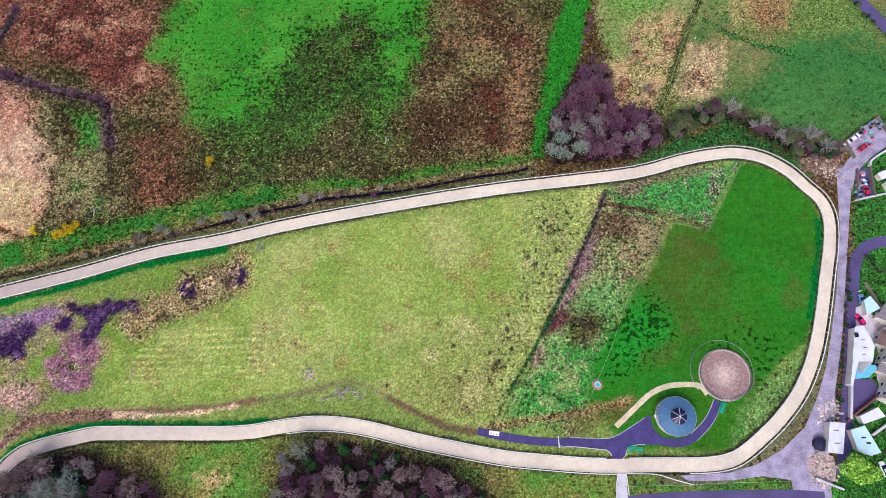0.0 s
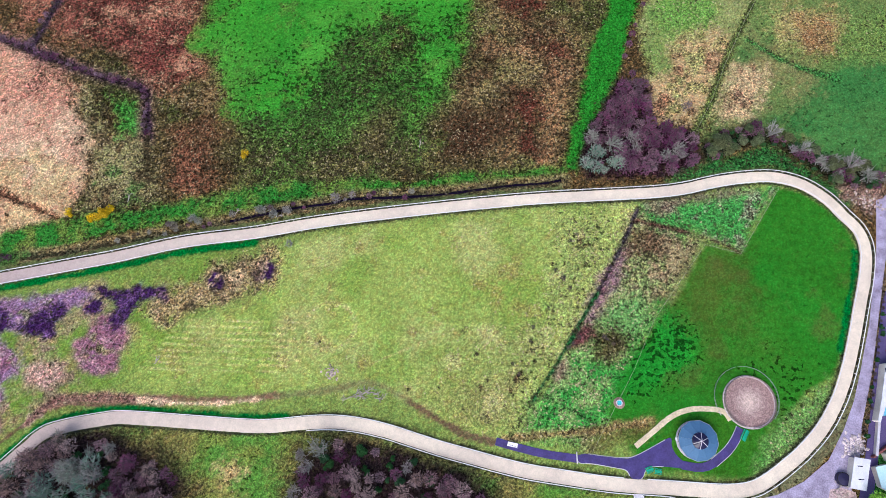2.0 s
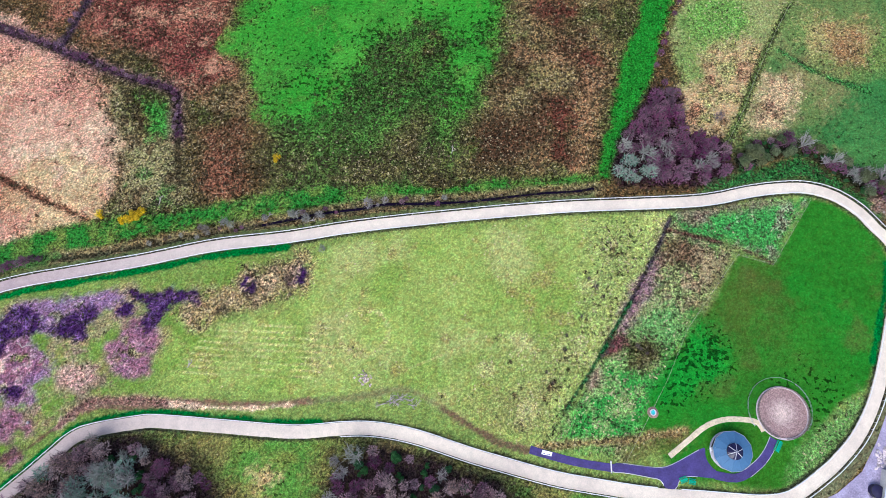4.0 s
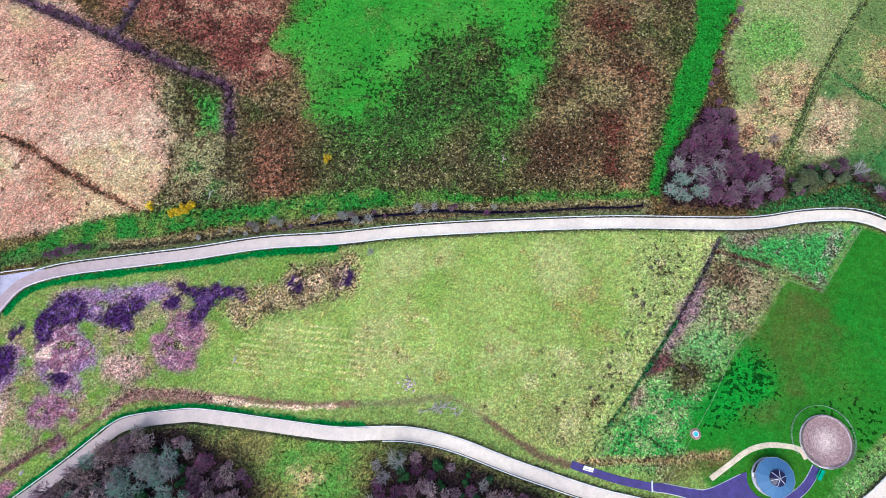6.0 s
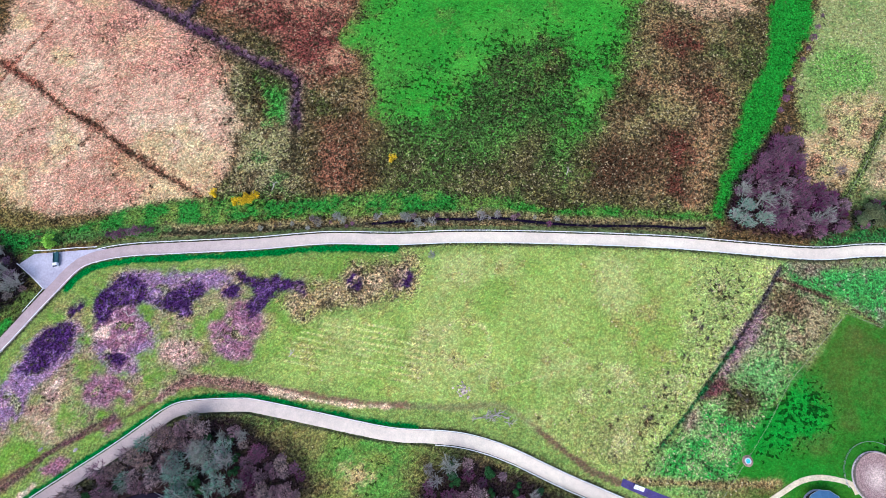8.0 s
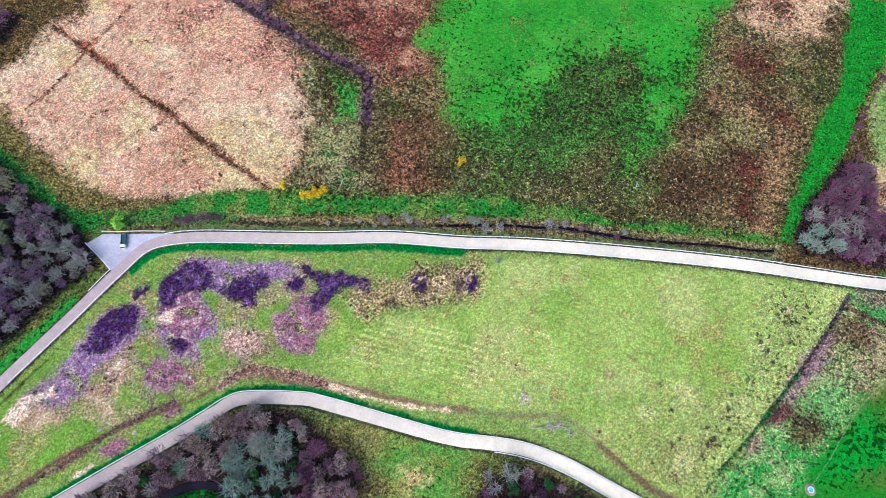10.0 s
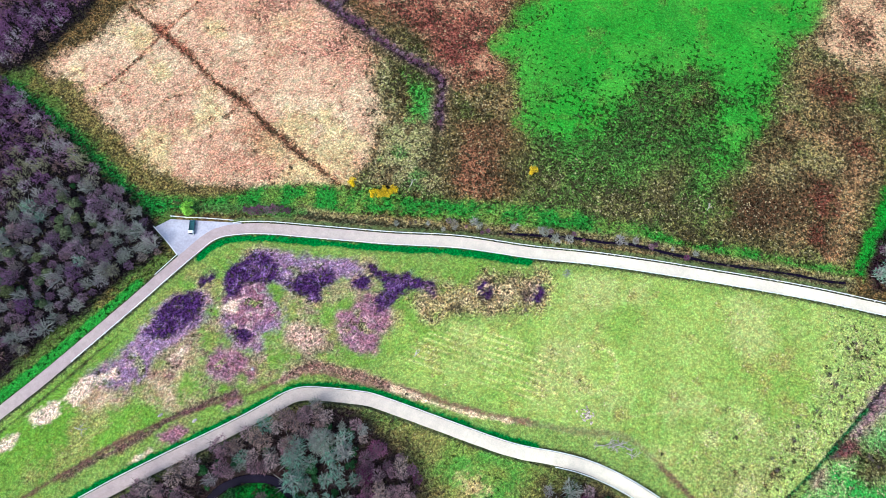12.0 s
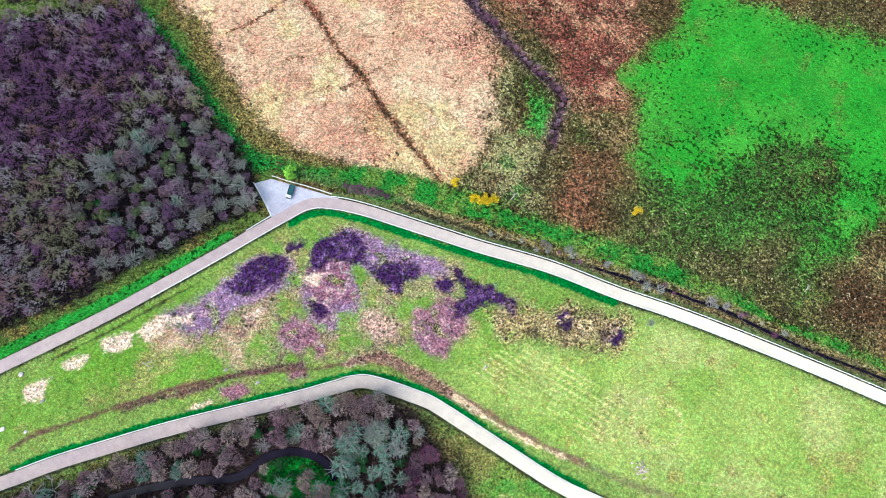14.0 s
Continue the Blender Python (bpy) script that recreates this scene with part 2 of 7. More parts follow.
def offset(line, d):
    return line + normals(line) * d


def ribbon(name, line, half, z, material, across=5, crown=0.0, ragged=0.0, parent=None, deep=0.35):
    """A laid strip with thickness: a top, crowned a little, and edges that go down into the ground."""
    n, L = normals(line), len(line)
    rng = np.random.default_rng(len(line))
    verts, faces = [], []
    ks = np.linspace(-1, 1, across)
    rag = rng.normal(0, ragged, (L, 2)) if ragged else np.zeros((L, 2))
    half = np.broadcast_to(half, (L,))
    for i in range(L):
        for k in ks:
            e = rag[i, 0] * (k < -0.9) + rag[i, 1] * (k > 0.9)
            q = line[i] + n[i] * (half[i] * k + e)
            verts.append((q[0], q[1], z + crown * (1 - k * k)))
        for k in (-1, 1):
            q = line[i] + n[i] * (half[i] + 0.15) * k
            verts.append((q[0], q[1], z - deep))
    w = across + 2
    for i in range(L - 1):
        a, b = i * w, (i + 1) * w
        for k in range(across - 1):
            faces.append((a + k + 1, a + k, b + k, b + k + 1))
        faces.append((a, a + across, b + across, b))
        faces.append((a + across + 1, a + across - 1, b + across - 1, b + across + 1))
    return mesh_object(name, verts, faces, material, parent)


def slab(name, outline, z, material, deep=0.35, parent=None):
    """A flat laid area with an outline and thickness."""
    bm = bmesh.new()
    f = bm.faces.new([bm.verts.new((x, y, z)) for x, y in outline])
    if f.normal.z < 0:
        f.normal_flip()
    f.normal_update()
    if f.normal.z < 0:
        f.normal_flip()
    r = bmesh.ops.extrude_face_region(bm, geom=[f])
    for v in r["geom"]:
        if isinstance(v, bmesh.types.BMVert):
            v.co.z -= deep
    bmesh.ops.triangulate(bm, faces=[q for q in bm.faces if len(q.verts) > 4])
    bmesh.ops.recalc_face_normals(bm, faces=bm.faces)
    return part(name, bm, material, parent)


def rounded(outline):
    """The outline with its corners taken off."""
    p = np.array(outline)
    for _ in range(2):
        q = np.roll(p, -1, axis=0)
        p = np.stack([0.75 * p + 0.25 * q, 0.25 * p + 0.75 * q], 1).reshape(-1, 2)
    return p


def lattice(x, y, scale, seed):
    """Smooth random values, -1 to 1, with features about scale metres across."""
    rng = np.random.default_rng(seed)
    t = rng.uniform(-1, 1, (256, 256))
    u, v = x / scale + 71.3, y / scale + 39.7
    i, j = np.floor(u).astype(int), np.floor(v).astype(int)
    a, b = u - i, v - j
    a, b = a * a * (3 - 2 * a), b * b * (3 - 2 * b)
    g = lambda p, q: t[p % 256, q % 256]
    return (g(i, j) * (1 - a) + g(i + 1, j) * a) * (1 - b) + (g(i, j + 1) * (1 - a) + g(i + 1, j + 1) * a) * b


def layered(x, y, scale, seed, octaves=3):
    return sum(lattice(x, y, scale / 2 ** k, seed + k) / 2 ** k for k in range(octaves)) / (2 - 2 ** (1 - octaves))


def line_gap(x, y, pts):
    """Distance from places to a line through points."""
    best = np.full(x.shape, 1e9)
    for (ax, ay), (bx, by) in zip(pts[:-1], pts[1:]):
        dx, dy = bx - ax, by - ay
        t = np.clip(((x - ax) * dx + (y - ay) * dy) / (dx * dx + dy * dy + 1e-9), 0, 1)
        best = np.minimum(best, np.hypot(x - ax - t * dx, y - ay - t * dy))
    return best


def inside(x, y, poly):
    r = np.zeros(x.shape, bool)
    for (ax, ay), (bx, by) in zip(poly, list(poly[1:]) + [poly[0]]):
        c = (ay > y) != (by > y)
        r ^= c & (x < (bx - ax) * (y - ay) / (by - ay + 1e-12) + ax)
    return r


def area_gap(x, y, poly):
    d = line_gap(x, y, list(poly) + [poly[0]])
    return np.where(inside(x, y, poly), -d, d)


# ---- the plan, in metres ----
TRACK_NORTH = [(-252.3, -91.7), (-239.4, -68.7), (-230.4, -52.8), (-221.3, -36.1), (-212.5, -18.2), (-203.5, 0.7), (-199.0, 10.6), (-194.3, 20.5), (-189.1, 29.9), (-180.5, 35.1), (-170.9, 38.5), (-160.6, 41.2), (-150.5, 43.8), (-140.4, 46.4), (-130.4, 49.0), (-120.4, 52.0), (-110.6, 54.9), (-100.9, 57.2), (-81.2, 60.9), (-61.3, 65.7), (-41.3, 69.7), (-21.1, 73.3), (-0.8, 76.7), (19.5, 79.7), (39.9, 82.0)]
TRACK_EAST = [(60.5, 84.4), (70.8, 86.4), (81.3, 89.5), (91.8, 91.7), (102.1, 92.6), (111.6, 90.5), (119.6, 85.4), (124.8, 79.5), (129.5, 73.7), (130.8, 66.3), (129.0, 56.4), (126.6, 48.5), (122.5, 34.9), (119.3, 25.6), (115.3, 16.5), (109.6, 7.4), (102.3, -0.5), (96.7, -5.2), (91.3, -9.3), (86.0, -12.2), (77.7, -13.7)]
TRACK_SOUTH = [(60.3, -13.9), (42.8, -14.0), (25.2, -12.8), (16.4, -12.0), (7.5, -10.6), (-1.4, -8.9), (-10.4, -7.2), (-19.5, -5.1), (-28.6, -3.0), (-37.8, -1.7), (-46.8, -1.5), (-55.8, -2.5), (-64.9, -4.0), (-74.1, -4.6), (-92.4, -4.6), (-110.8, -4.6), (-119.8, -5.3), (-138.0, -10.2), (-144.9, -16.3), (-151.1, -23.2), (-157.4, -29.8), (-170.1, -42.6), (-182.4, -55.4), (-193.9, -68.4), (-205.0, -81.3), (-215.2, -94.7), (-230.8, -113.4)]
MEADOW = [(-66.9, 59.6), (-37.2, 66.7), (-1, 74), (19.3, 76), (51.7, 77.8), (37.3, 40.7), (21, 14.4), (9.5, -1.5), (-8.6, 0.2), (-29, 10.9), (-45.6, 9.1), (-71.3, 5.5), (-114.2, 4.7), (-120, 11), (-117.2, 22.1), (-106.2, 25.8), (-91.5, 31.5), (-76.6, 37.3), (-71.6, 45.3)]
FIELD_GREEN = [(-113, 187.1), (-111, 161), (-117.6, 143.6), (-118.4, 136.5), (-108, 134.1), (-103, 122.4), (-97.4, 111.3), (-79.8, 110), (-68.8, 119.7), (-68.3, 127.5), (-55.9, 143.7), (-43.9, 151.8), (-32.1, 148.7), (-29.4, 135.2), (-25.2, 120.1), (-20.1, 122.1), (-10.4, 137), (-10.4, 152.5), (-8.9, 174.5), (-2.1, 193.6), (1.6, 221.5)]
FIELD_MOTTLED = [(-107.9, 130.7), (-98, 109.6), (-98.4, 95.2), (-89.5, 82.6), (-64.3, 83.8), (-41.9, 88), (-25.5, 90.3), (-17.1, 111.1), (-11.5, 133.7), (-32.6, 135.9), (-55.1, 137.9), (-76.2, 129.9), (-92.8, 122.6)]
STRAW = [(-276.7, 67.1), (-275.8, 76.4), (-265.3, 88.7), (-263.7, 100), (-253.5, 114.2), (-251.6, 126.2), (-241.5, 142.4), (-213.7, 147.8), (-197.6, 135.1), (-180, 123.6), (-164.1, 112.1), (-155, 99.3), (-149.1, 83.6), (-149.7, 71.5), (-152, 62.6), (-180.3, 53.7), (-199.4, 46.9), (-214.1, 42.6), (-224.8, 44.3), (-234.4, 50.1), (-249.1, 56.6), (-263.5, 62.2)]
STRAW_OLIVE = [(-175.7, 124.8), (-154.6, 104.5), (-146.8, 81.9), (-147.1, 64.1), (-121.1, 70.5), (-129, 95.7), (-142.4, 95.5), (-153.6, 115.3)]
RED_A = [(-145.4, 147.9), (-133, 154.4), (-131.1, 172.6), (-164.7, 162.5), (-158.5, 144), (-139.8, 130.1), (-132.1, 116.4), (-121.9, 116.8), (-116.3, 129), (-119.5, 144.4), (-129.3, 149.9)]
RED_B = [(-118.7, 89.7), (-114.2, 94.4), (-107.2, 93.1), (-102.6, 80.6), (-103.8, 69.9), (-111.6, 71), (-116.5, 76.5)]
DRAIN_A = [(-261.2, 104.9), (-246.6, 99.7), (-232, 94.1), (-216.7, 86.1), (-203.5, 82.4), (-189.2, 75.5), (-175.7, 69.8), (-162.9, 65.3), (-155.2, 62.2)]
DRAIN_B = [(-255.1, 68.4), (-249.2, 80.4), (-244.4, 97.6), (-240.9, 108.2), (-236.2, 122.2)]
DRAIN_C = [(-205.3, 73.2), (-202.6, 80.2), (-198.4, 89.5), (-194.9, 95.2)]
DITCH_W = [(-240, 151), (-221, 143.5), (-208, 139.5), (-194.4, 135.8), (-186.3, 133), (-171.8, 128.1), (-160.8, 124.4), (-150, 120.8), (-139.1, 118.8), (-133.5, 115.1), (-131.4, 106.6), (-128.6, 96.6)]
DITCH_W_TAIL = [(-129.7, 98), (-124.4, 78.9)]
PATCH_DITCH = [(-148.6, 114.1), (-136.6, 112.5), (-132.5, 99.6), (-139.7, 97.5), (-145.2, 107.3)]
VERGE_NA = [(-169.3, 54), (-139.2, 66.5), (-102.6, 69.4), (-82.6, 73.6), (-50.3, 82.1), (-21.5, 85.2), (28.1, 92.6), (28, 89.2), (-21.5, 82.5), (-50, 77.7), (-82.2, 69.9), (-102, 65.1), (-121.8, 61), (-167.8, 47.8)]
VERGE_NB = [(-221.5, 37.2), (-199.6, 41.2), (-171.3, 57.1), (-150.8, 62.8), (-109.1, 72.2), (-68.1, 81.5), (-53.4, 78.9), (-106, 66.8), (-145.2, 53.8), (-177.2, 44.2), (-216.2, 30.2)]
DITCH_N = [(-163.7, 47.4), (-150.1, 49.5), (-140.5, 52.2), (-130.8, 54.6), (-115.3, 58.6), (-103.6, 61.9), (-91.8, 65), (-70, 71.1), (-55.9, 74), (-49.9, 75.9), (-33.6, 77.5), (-21.4, 78.9), (-11.2, 80.6), (-0.9, 82.7), (9.4, 84.6), (19.6, 85.9), (26.9, 87.6)]
LANE_GREEN = [(47, 206.4), (64.4, 208.7), (60.7, 177.4), (54.1, 155.4), (46.1, 129.3), (38.6, 111.7), (32, 90.5), (26.9, 91.6), (32.3, 113.2), (35.5, 130.3), (44.1, 164.4)]
STRIP_R = [(66.1, 217.7), (121.6, 225.1), (110.9, 184.1), (97.4, 158.7), (83.3, 124.9), (78.8, 112.7), (60.5, 131.3), (55.2, 153), (61.8, 172.1)]
STRAW_R = [(71.8, 151.2), (80.8, 157.2), (88.1, 151.4), (86.2, 138.7), (80, 123.6), (74.5, 117.2), (70, 110.5), (64.8, 110), (59.9, 118.2), (61.3, 128.6), (67.9, 134.6)]
STRAW_R2 = [(92.3, 135.5), (99, 139.8), (105.3, 139.1), (106.6, 130.7), (101.7, 122), (92.9, 115.3), (85.8, 115.8), (88.6, 126.7)]
FIELD_R = [(107.8, 118.6), (130.2, 138.2), (152.6, 142.9), (171.7, 132.4), (166.2, 108.3), (143.8, 99.2), (133.4, 98.2), (123.5, 99.5), (110.6, 109), (103.1, 115)]
FIELD_R2 = [(103.6, 165.1), (156.9, 164), (161.2, 142.8), (130.2, 138.2), (109, 141.1)]
FIELD_R3 = [(108, 165), (137, 164.4), (129.8, 148.5), (118.1, 143.5), (107.6, 146.3)]
DRAIN_R = [(123.3, 216.6), (113.5, 189.9), (107.2, 178.3), (97.4, 158.7), (88, 137.5), (82.2, 122.4), (76.3, 110.1)]
DRAIN_R2 = [(98.3, 150.4), (111.2, 141), (129.5, 134.4)]
LAWN = [(103.4, 88.4), (111.2, 87.2), (123.9, 79.4), (127.9, 68.6), (126.1, 54.2), (120.9, 36.5), (114.8, 23.3), (105.6, 17.9), (96.7, 7.2), (88.7, -9.9), (73.1, -9.1), (53.8, -8.3), (48.9, -3.2), (42.5, 7.2), (47, 18), (53.5, 29.1), (66.5, 46.5), (76.4, 65.9), (88.8, 63.1), (95.4, 75.3)]
LAWN_LIGHT = [(60.3, 41.1), (66.9, 41.7), (72.4, 32.5), (70.1, 22.7), (58.6, 17.5), (49.7, 13.1), (48.6, 18.3), (54.4, 30.7)]
LAWN_OLIVE = [(76.7, 66), (86.1, 62.4), (88.3, 53), (84.6, 41.1), (75.9, 35.6), (68.7, 39.6), (61.3, 41.8), (65.3, 48.5)]
CORNER_GREEN = [(55.9, 80), (80.7, 85.3), (103.4, 88.8), (95.4, 75.3), (88.9, 63.7), (76.7, 68), (59.3, 72.4)]
MID_STRIP = [(53.6, 76.7), (76.6, 66.9), (58, 36.8), (42.5, 7.2), (36.3, -4.9), (16.8, -0.6), (22.7, 12.6), (35.2, 36.9), (46.3, 58.8)]
STRAW_MID = [(54.2, 73.2), (68.2, 71.3), (76.2, 67.3), (65.3, 48.9), (57.8, 39.5), (49.1, 45.4), (45.4, 51), (49.4, 62.4)]
MID_GREEN = [(23, 11.4), (29.3, 22.8), (36.7, 27.2), (42.2, 22.2), (50.6, 26.7), (53.4, 30.6), (46.7, 13.7), (41.1, 2.7), (33.1, 0.2), (15.1, -1.6), (20.3, 10.2)]
DITCH_E = [(54.2, 78.3), (47.6, 62.9), (39.6, 46.7), (29, 27.3), (18, 9)]
DITCH_E_TAIL = [(18, 9), (11.3, -2.4)]
DITCH_E2 = [(20, 12.6), (38.7, 3.7)]
DITCH_E3 = [(53.3, 73.1), (67.1, 70.8), (78.7, 68), (88, 63.7)]
FENCE_LAWN = [(103.3, 87.9), (88.3, 63.1), (76.4, 65.7), (58.1, 38.7), (51, 21.7), (37.2, -4.9)]
RUT_DIRT = [(14.9, -2.4), (27.6, -0.1), (42.2, 2.8), (55, 4.6)]
SCRUB_E = [(27.3, 73.7), (51.6, 76.8), (44.5, 60.9), (35.3, 38.8), (23, 18), (13.2, 0.2), (10, 18.1), (21.8, 36.9), (24.6, 56.9)]
DIRT = [(-219.3, -85.4), (-217.3, -80.2), (-212.1, -73.4), (-206.7, -66.6), (-201.2, -59.7), (-195.6, -52.9), (-190, -45.9), (-183.8, -39.5), (-177.4, -33.1), (-170.6, -27.3), (-160.3, -19.7), (-152.9, -14.4), (-146.3, -7.8), (-140.7, -2.8), (-133, -0.9), (-122, -0.8), (-102.6, 2.3), (-93.3, 2.5), (-84.1, 3), (-74.9, 4.1), (-65.8, 5.7), (-56.6, 6.9), (-45.6, 9.1), (-38.3, 11.4), (-30.9, 10.9), (-21.5, 6.4), (-15.9, 3.4), (-8.6, -0.1), (-3.1, -2.4), (5.9, -4.1)]
MUD_DARK_A = [(-175.8, 11.2), (-178.6, 17.6), (-178.3, 21.9), (-172.9, 27.7), (-169.4, 28.1), (-162.3, 25.9), (-162.3, 22.4), (-167.4, 19.4), (-171.8, 17.5), (-172.8, 12.5)]
MUD_DARK_B = [(-133.1, 37.4), (-123, 37), (-119.6, 39.2), (-113.3, 38.9), (-109.9, 39.9), (-108.6, 35.7), (-114, 34.7), (-117.7, 34.7), (-119.1, 31.4), (-121.7, 25.7), (-124.8, 24), (-126.8, 27.5), (-125.7, 30.9), (-127.6, 33.5)]
MUD_DARK_C = [(-196.5, -9.2), (-195.2, -2.5), (-192.7, 3.3), (-188.9, 8.8), (-184, 9.9), (-181.6, 5.5), (-182, 0.4), (-185.2, -3.9), (-188.2, -8.7), (-192.7, -10)]
MUD_DARK_D = [(-136.8, 30.2), (-135, 32.8), (-131.2, 32), (-131.2, 29.1), (-135.1, 28.4)]
MUD_DARK_E = [(-79.2, 45.7), (-77.8, 50.2), (-74.8, 49.9), (-74.8, 46.6), (-77.3, 44.6)]
MUD_PINK_A = [(-126.8, 27.5), (-121.6, 25.3), (-119.7, 21), (-122.1, 16.3), (-121.3, 10.9), (-127.8, 9.6), (-131.7, 11), (-134.6, 15.1), (-136.2, 17.7), (-131.9, 24), (-130.1, 27.6)]
MUD_PINK_B = [(-176, 10.2), (-173.4, 16.4), (-166.2, 19.1), (-162.3, 13.1), (-156.8, 9.7), (-161.4, 7.3), (-162.7, 3), (-159.1, -0.9), (-163.9, -1.3), (-168.1, 1.4), (-168.3, 4.3), (-173.9, 6.7)]
MUD_PINK_C = [(-172.2, -10.4), (-170.1, -6), (-164.3, -5.3), (-160.4, -6.1), (-159.5, -9.6), (-162.5, -14.3), (-167.2, -14.9), (-170.6, -14)]
MUD_PINK_D = [(-153, 6.8), (-150, 9.4), (-144.1, 10), (-139.8, 10.4), (-140, 7.2), (-143.6, 3.4), (-149.7, 4.6)]
MUD_LAV_A = [(-170.8, 27.7), (-164.2, 29.6), (-154.6, 32), (-139.1, 35.6), (-136.5, 34.1), (-143.7, 30.9), (-149.3, 29.3), (-154.7, 24.2), (-161.3, 22.4), (-163.6, 25.6)]
MUD_LAV_B = [(-204.7, -27.8), (-199.9, -20.3), (-197, -9.5), (-195.2, -2.5), (-191.2, 4.7), (-183.5, 9.8), (-180.4, 1.8), (-184.1, -5.6), (-189.5, -14.5), (-190.8, -22.4), (-196.5, -27.2)]
BEIGE_A = [(-192.4, -23.3), (-186.4, -12.6), (-180.3, -8), (-178.6, -13.2), (-176.8, -20.3), (-172, -24.4), (-175, -30.7), (-182.5, -29.6), (-187.4, -25.5)]
PALE_A = [(-209.8, -36.8), (-208.8, -30.8), (-205.8, -28.4), (-204.1, -31.8), (-206.2, -37.9)]
PALE_B = [(-217.9, -45.5), (-211.4, -38.1), (-209.9, -42.6), (-215.2, -47.4)]
PALE_C = [(-224, -57.3), (-218.7, -51.4), (-218, -56.2), (-221.1, -59.3)]
PALE_D = [(-228.6, -70.2), (-223.9, -62.7), (-221.7, -69), (-225.3, -72.6)]
PALE_E = [(-181.2, -47.5), (-177.8, -40.8), (-175.8, -40.9), (-178.6, -47.3)]
SCRUB_MUD = [(-119.4, 30.7), (-107.3, 40.8), (-94.3, 45.7), (-74.7, 54.7), (-74, 44.9), (-88.7, 35.6), (-99.4, 31), (-110.1, 26.5)]
WEST_BANK = [(-234.5, -73.9), (-208.6, -23), (-193.3, 12.6), (-176.7, 29.5), (-136.4, 39.8), (-96.2, 49.1), (-80.1, 52.4), (-118, 10.3), (-142.2, -7.2), (-188.9, -47.3), (-222.7, -86.6)]
WOOD_WEST = [(-336.7, 1.3), (-326.8, 25.3), (-311.5, 44.6), (-294.2, 59.5), (-269.5, 52.4), (-241.5, 40.1), (-216.2, 30.2), (-209.4, 24.4), (-201.3, 18.5), (-208.7, 7.5), (-219, -10), (-228.4, -27.7), (-237.4, -44.8), (-246.8, -60.7), (-257, -79.9)]
WOOD_SOUTH = [(-215.5, -103.9), (-200.4, -86.5), (-173.9, -52.1), (-155.9, -32), (-139.7, -17.3), (-129.9, -9), (-117.8, -10.8), (-101.2, -16.7), (-89.6, -25.1), (-133, -63.2), (-175.9, -89.6)]
WOOD_SOUTH2 = [(-55.1, -11.8), (-44.6, -7), (-22.8, -9.2), (-1.4, -15.9), (10.8, -23.2), (7.2, -31.2), (-57, -31.4)]
THICKET = [(49.3, 130.6), (59.8, 126.6), (58.6, 112), (73.1, 109.5), (76, 97.7), (69.2, 92.1), (52.7, 90), (36.2, 89.1), (32.4, 94.8), (38.4, 109.9)]
HEDGE_N = [(78.7, 103.5), (83.4, 108.1), (96.5, 112.7), (106.4, 109), (112.1, 105.4), (123.7, 100.6), (135.2, 97.1), (140.4, 92.5), (135.5, 88), (122.1, 91.5), (111.2, 99.6), (101.8, 105.6), (91.1, 103.3), (79.8, 95.4)]
STREAM = [(-185.1, -81.4), (-178.2, -73.9), (-168.2, -64.8), (-155.8, -55.6), (-151.9, -46.3), (-145.4, -40.3), (-136.5, -37.7), (-129.4, -40.1)]
APRON = [(-210, 25.3), (-206.1, 29.9), (-190, 34.6), (-181.9, 36.9), (-187.8, 31.5), (-192.6, 24.8), (-197.4, 18.5)]
GRAVEL = [(137.1, 85.8), (143.5, 88), (137.2, 64.4), (132, 44.2), (127.1, 25.2), (121.7, 8.9), (119.8, -0.6), (116.7, -4.9), (114.7, -19.7), (114.5, -25.3), (103.5, -25.3), (103, -18.1), (94.6, -17), (85.8, -18.2), (71.9, -18.5), (69.2, -16.9), (84.4, -16.1), (93.4, -13.6), (102, -9.1), (110.2, -2.3), (116, 7.2), (120.2, 16), (123.4, 25.2), (128.2, 40.3), (134.1, 64.4)]
LANE_E = [(154.9, 59.1), (145.1, 58.1), (139.7, 55.1), (136, 49.1), (131.7, 32.6), (126.3, 10.7), (121.8, -6.6), (118.8, -16.5)]
LANE_S = [(43.5, -27.1), (51.9, -25.2), (64.4, -24), (85, -23.3), (102.2, -23.1), (112.3, -23.6)]
LANE_NE = [(156.9, 164), (163.4, 153.2), (172.9, 137.5)]
GREEN_S = [(-15.6, -10.1), (7.5, -15), (10.8, -23.2), (-1.4, -20)]
TAR_PATH = [(6.8, -3.8), (12.2, -4.9), (22, -6.5), (33, -7.3)]
MUD_DARK_F = [(-157.1, 22.4), (-154.3, 25.8), (-149.4, 29.5), (-144.6, 30.6), (-144.5, 27.5), (-146.3, 25.6), (-146.5, 20.6), (-151.4, 21)]
MUD_DARK_G = [(-187.2, 12), (-184.9, 16.2), (-182.4, 17.8), (-182, 15), (-185.1, 10.6)]
MUD_DARK_H = [(-167.9, 0.9), (-166.2, 3.2), (-161.7, 2.1), (-162.9, -1)]
BEIGE_B = [(-206.6, -37.1), (-203.8, -30.8), (-196.1, -28.1), (-190, -30.5), (-196.1, -36.3), (-201.8, -38.8)]
MUD_PINK_E = [(-176.4, -37.1), (-172.6, -32.7), (-169.6, -33.3), (-170.7, -37.7), (-174.6, -38.1)]
MUD_PINK_F = [(-160.8, -20.6), (-159.1, -16.6), (-156.2, -18.9), (-159.1, -22.3)]
MUD_PINK_G = [(-158.4, -9.8), (-156.4, -7.9), (-154.7, -11.2), (-156.5, -11.9)]
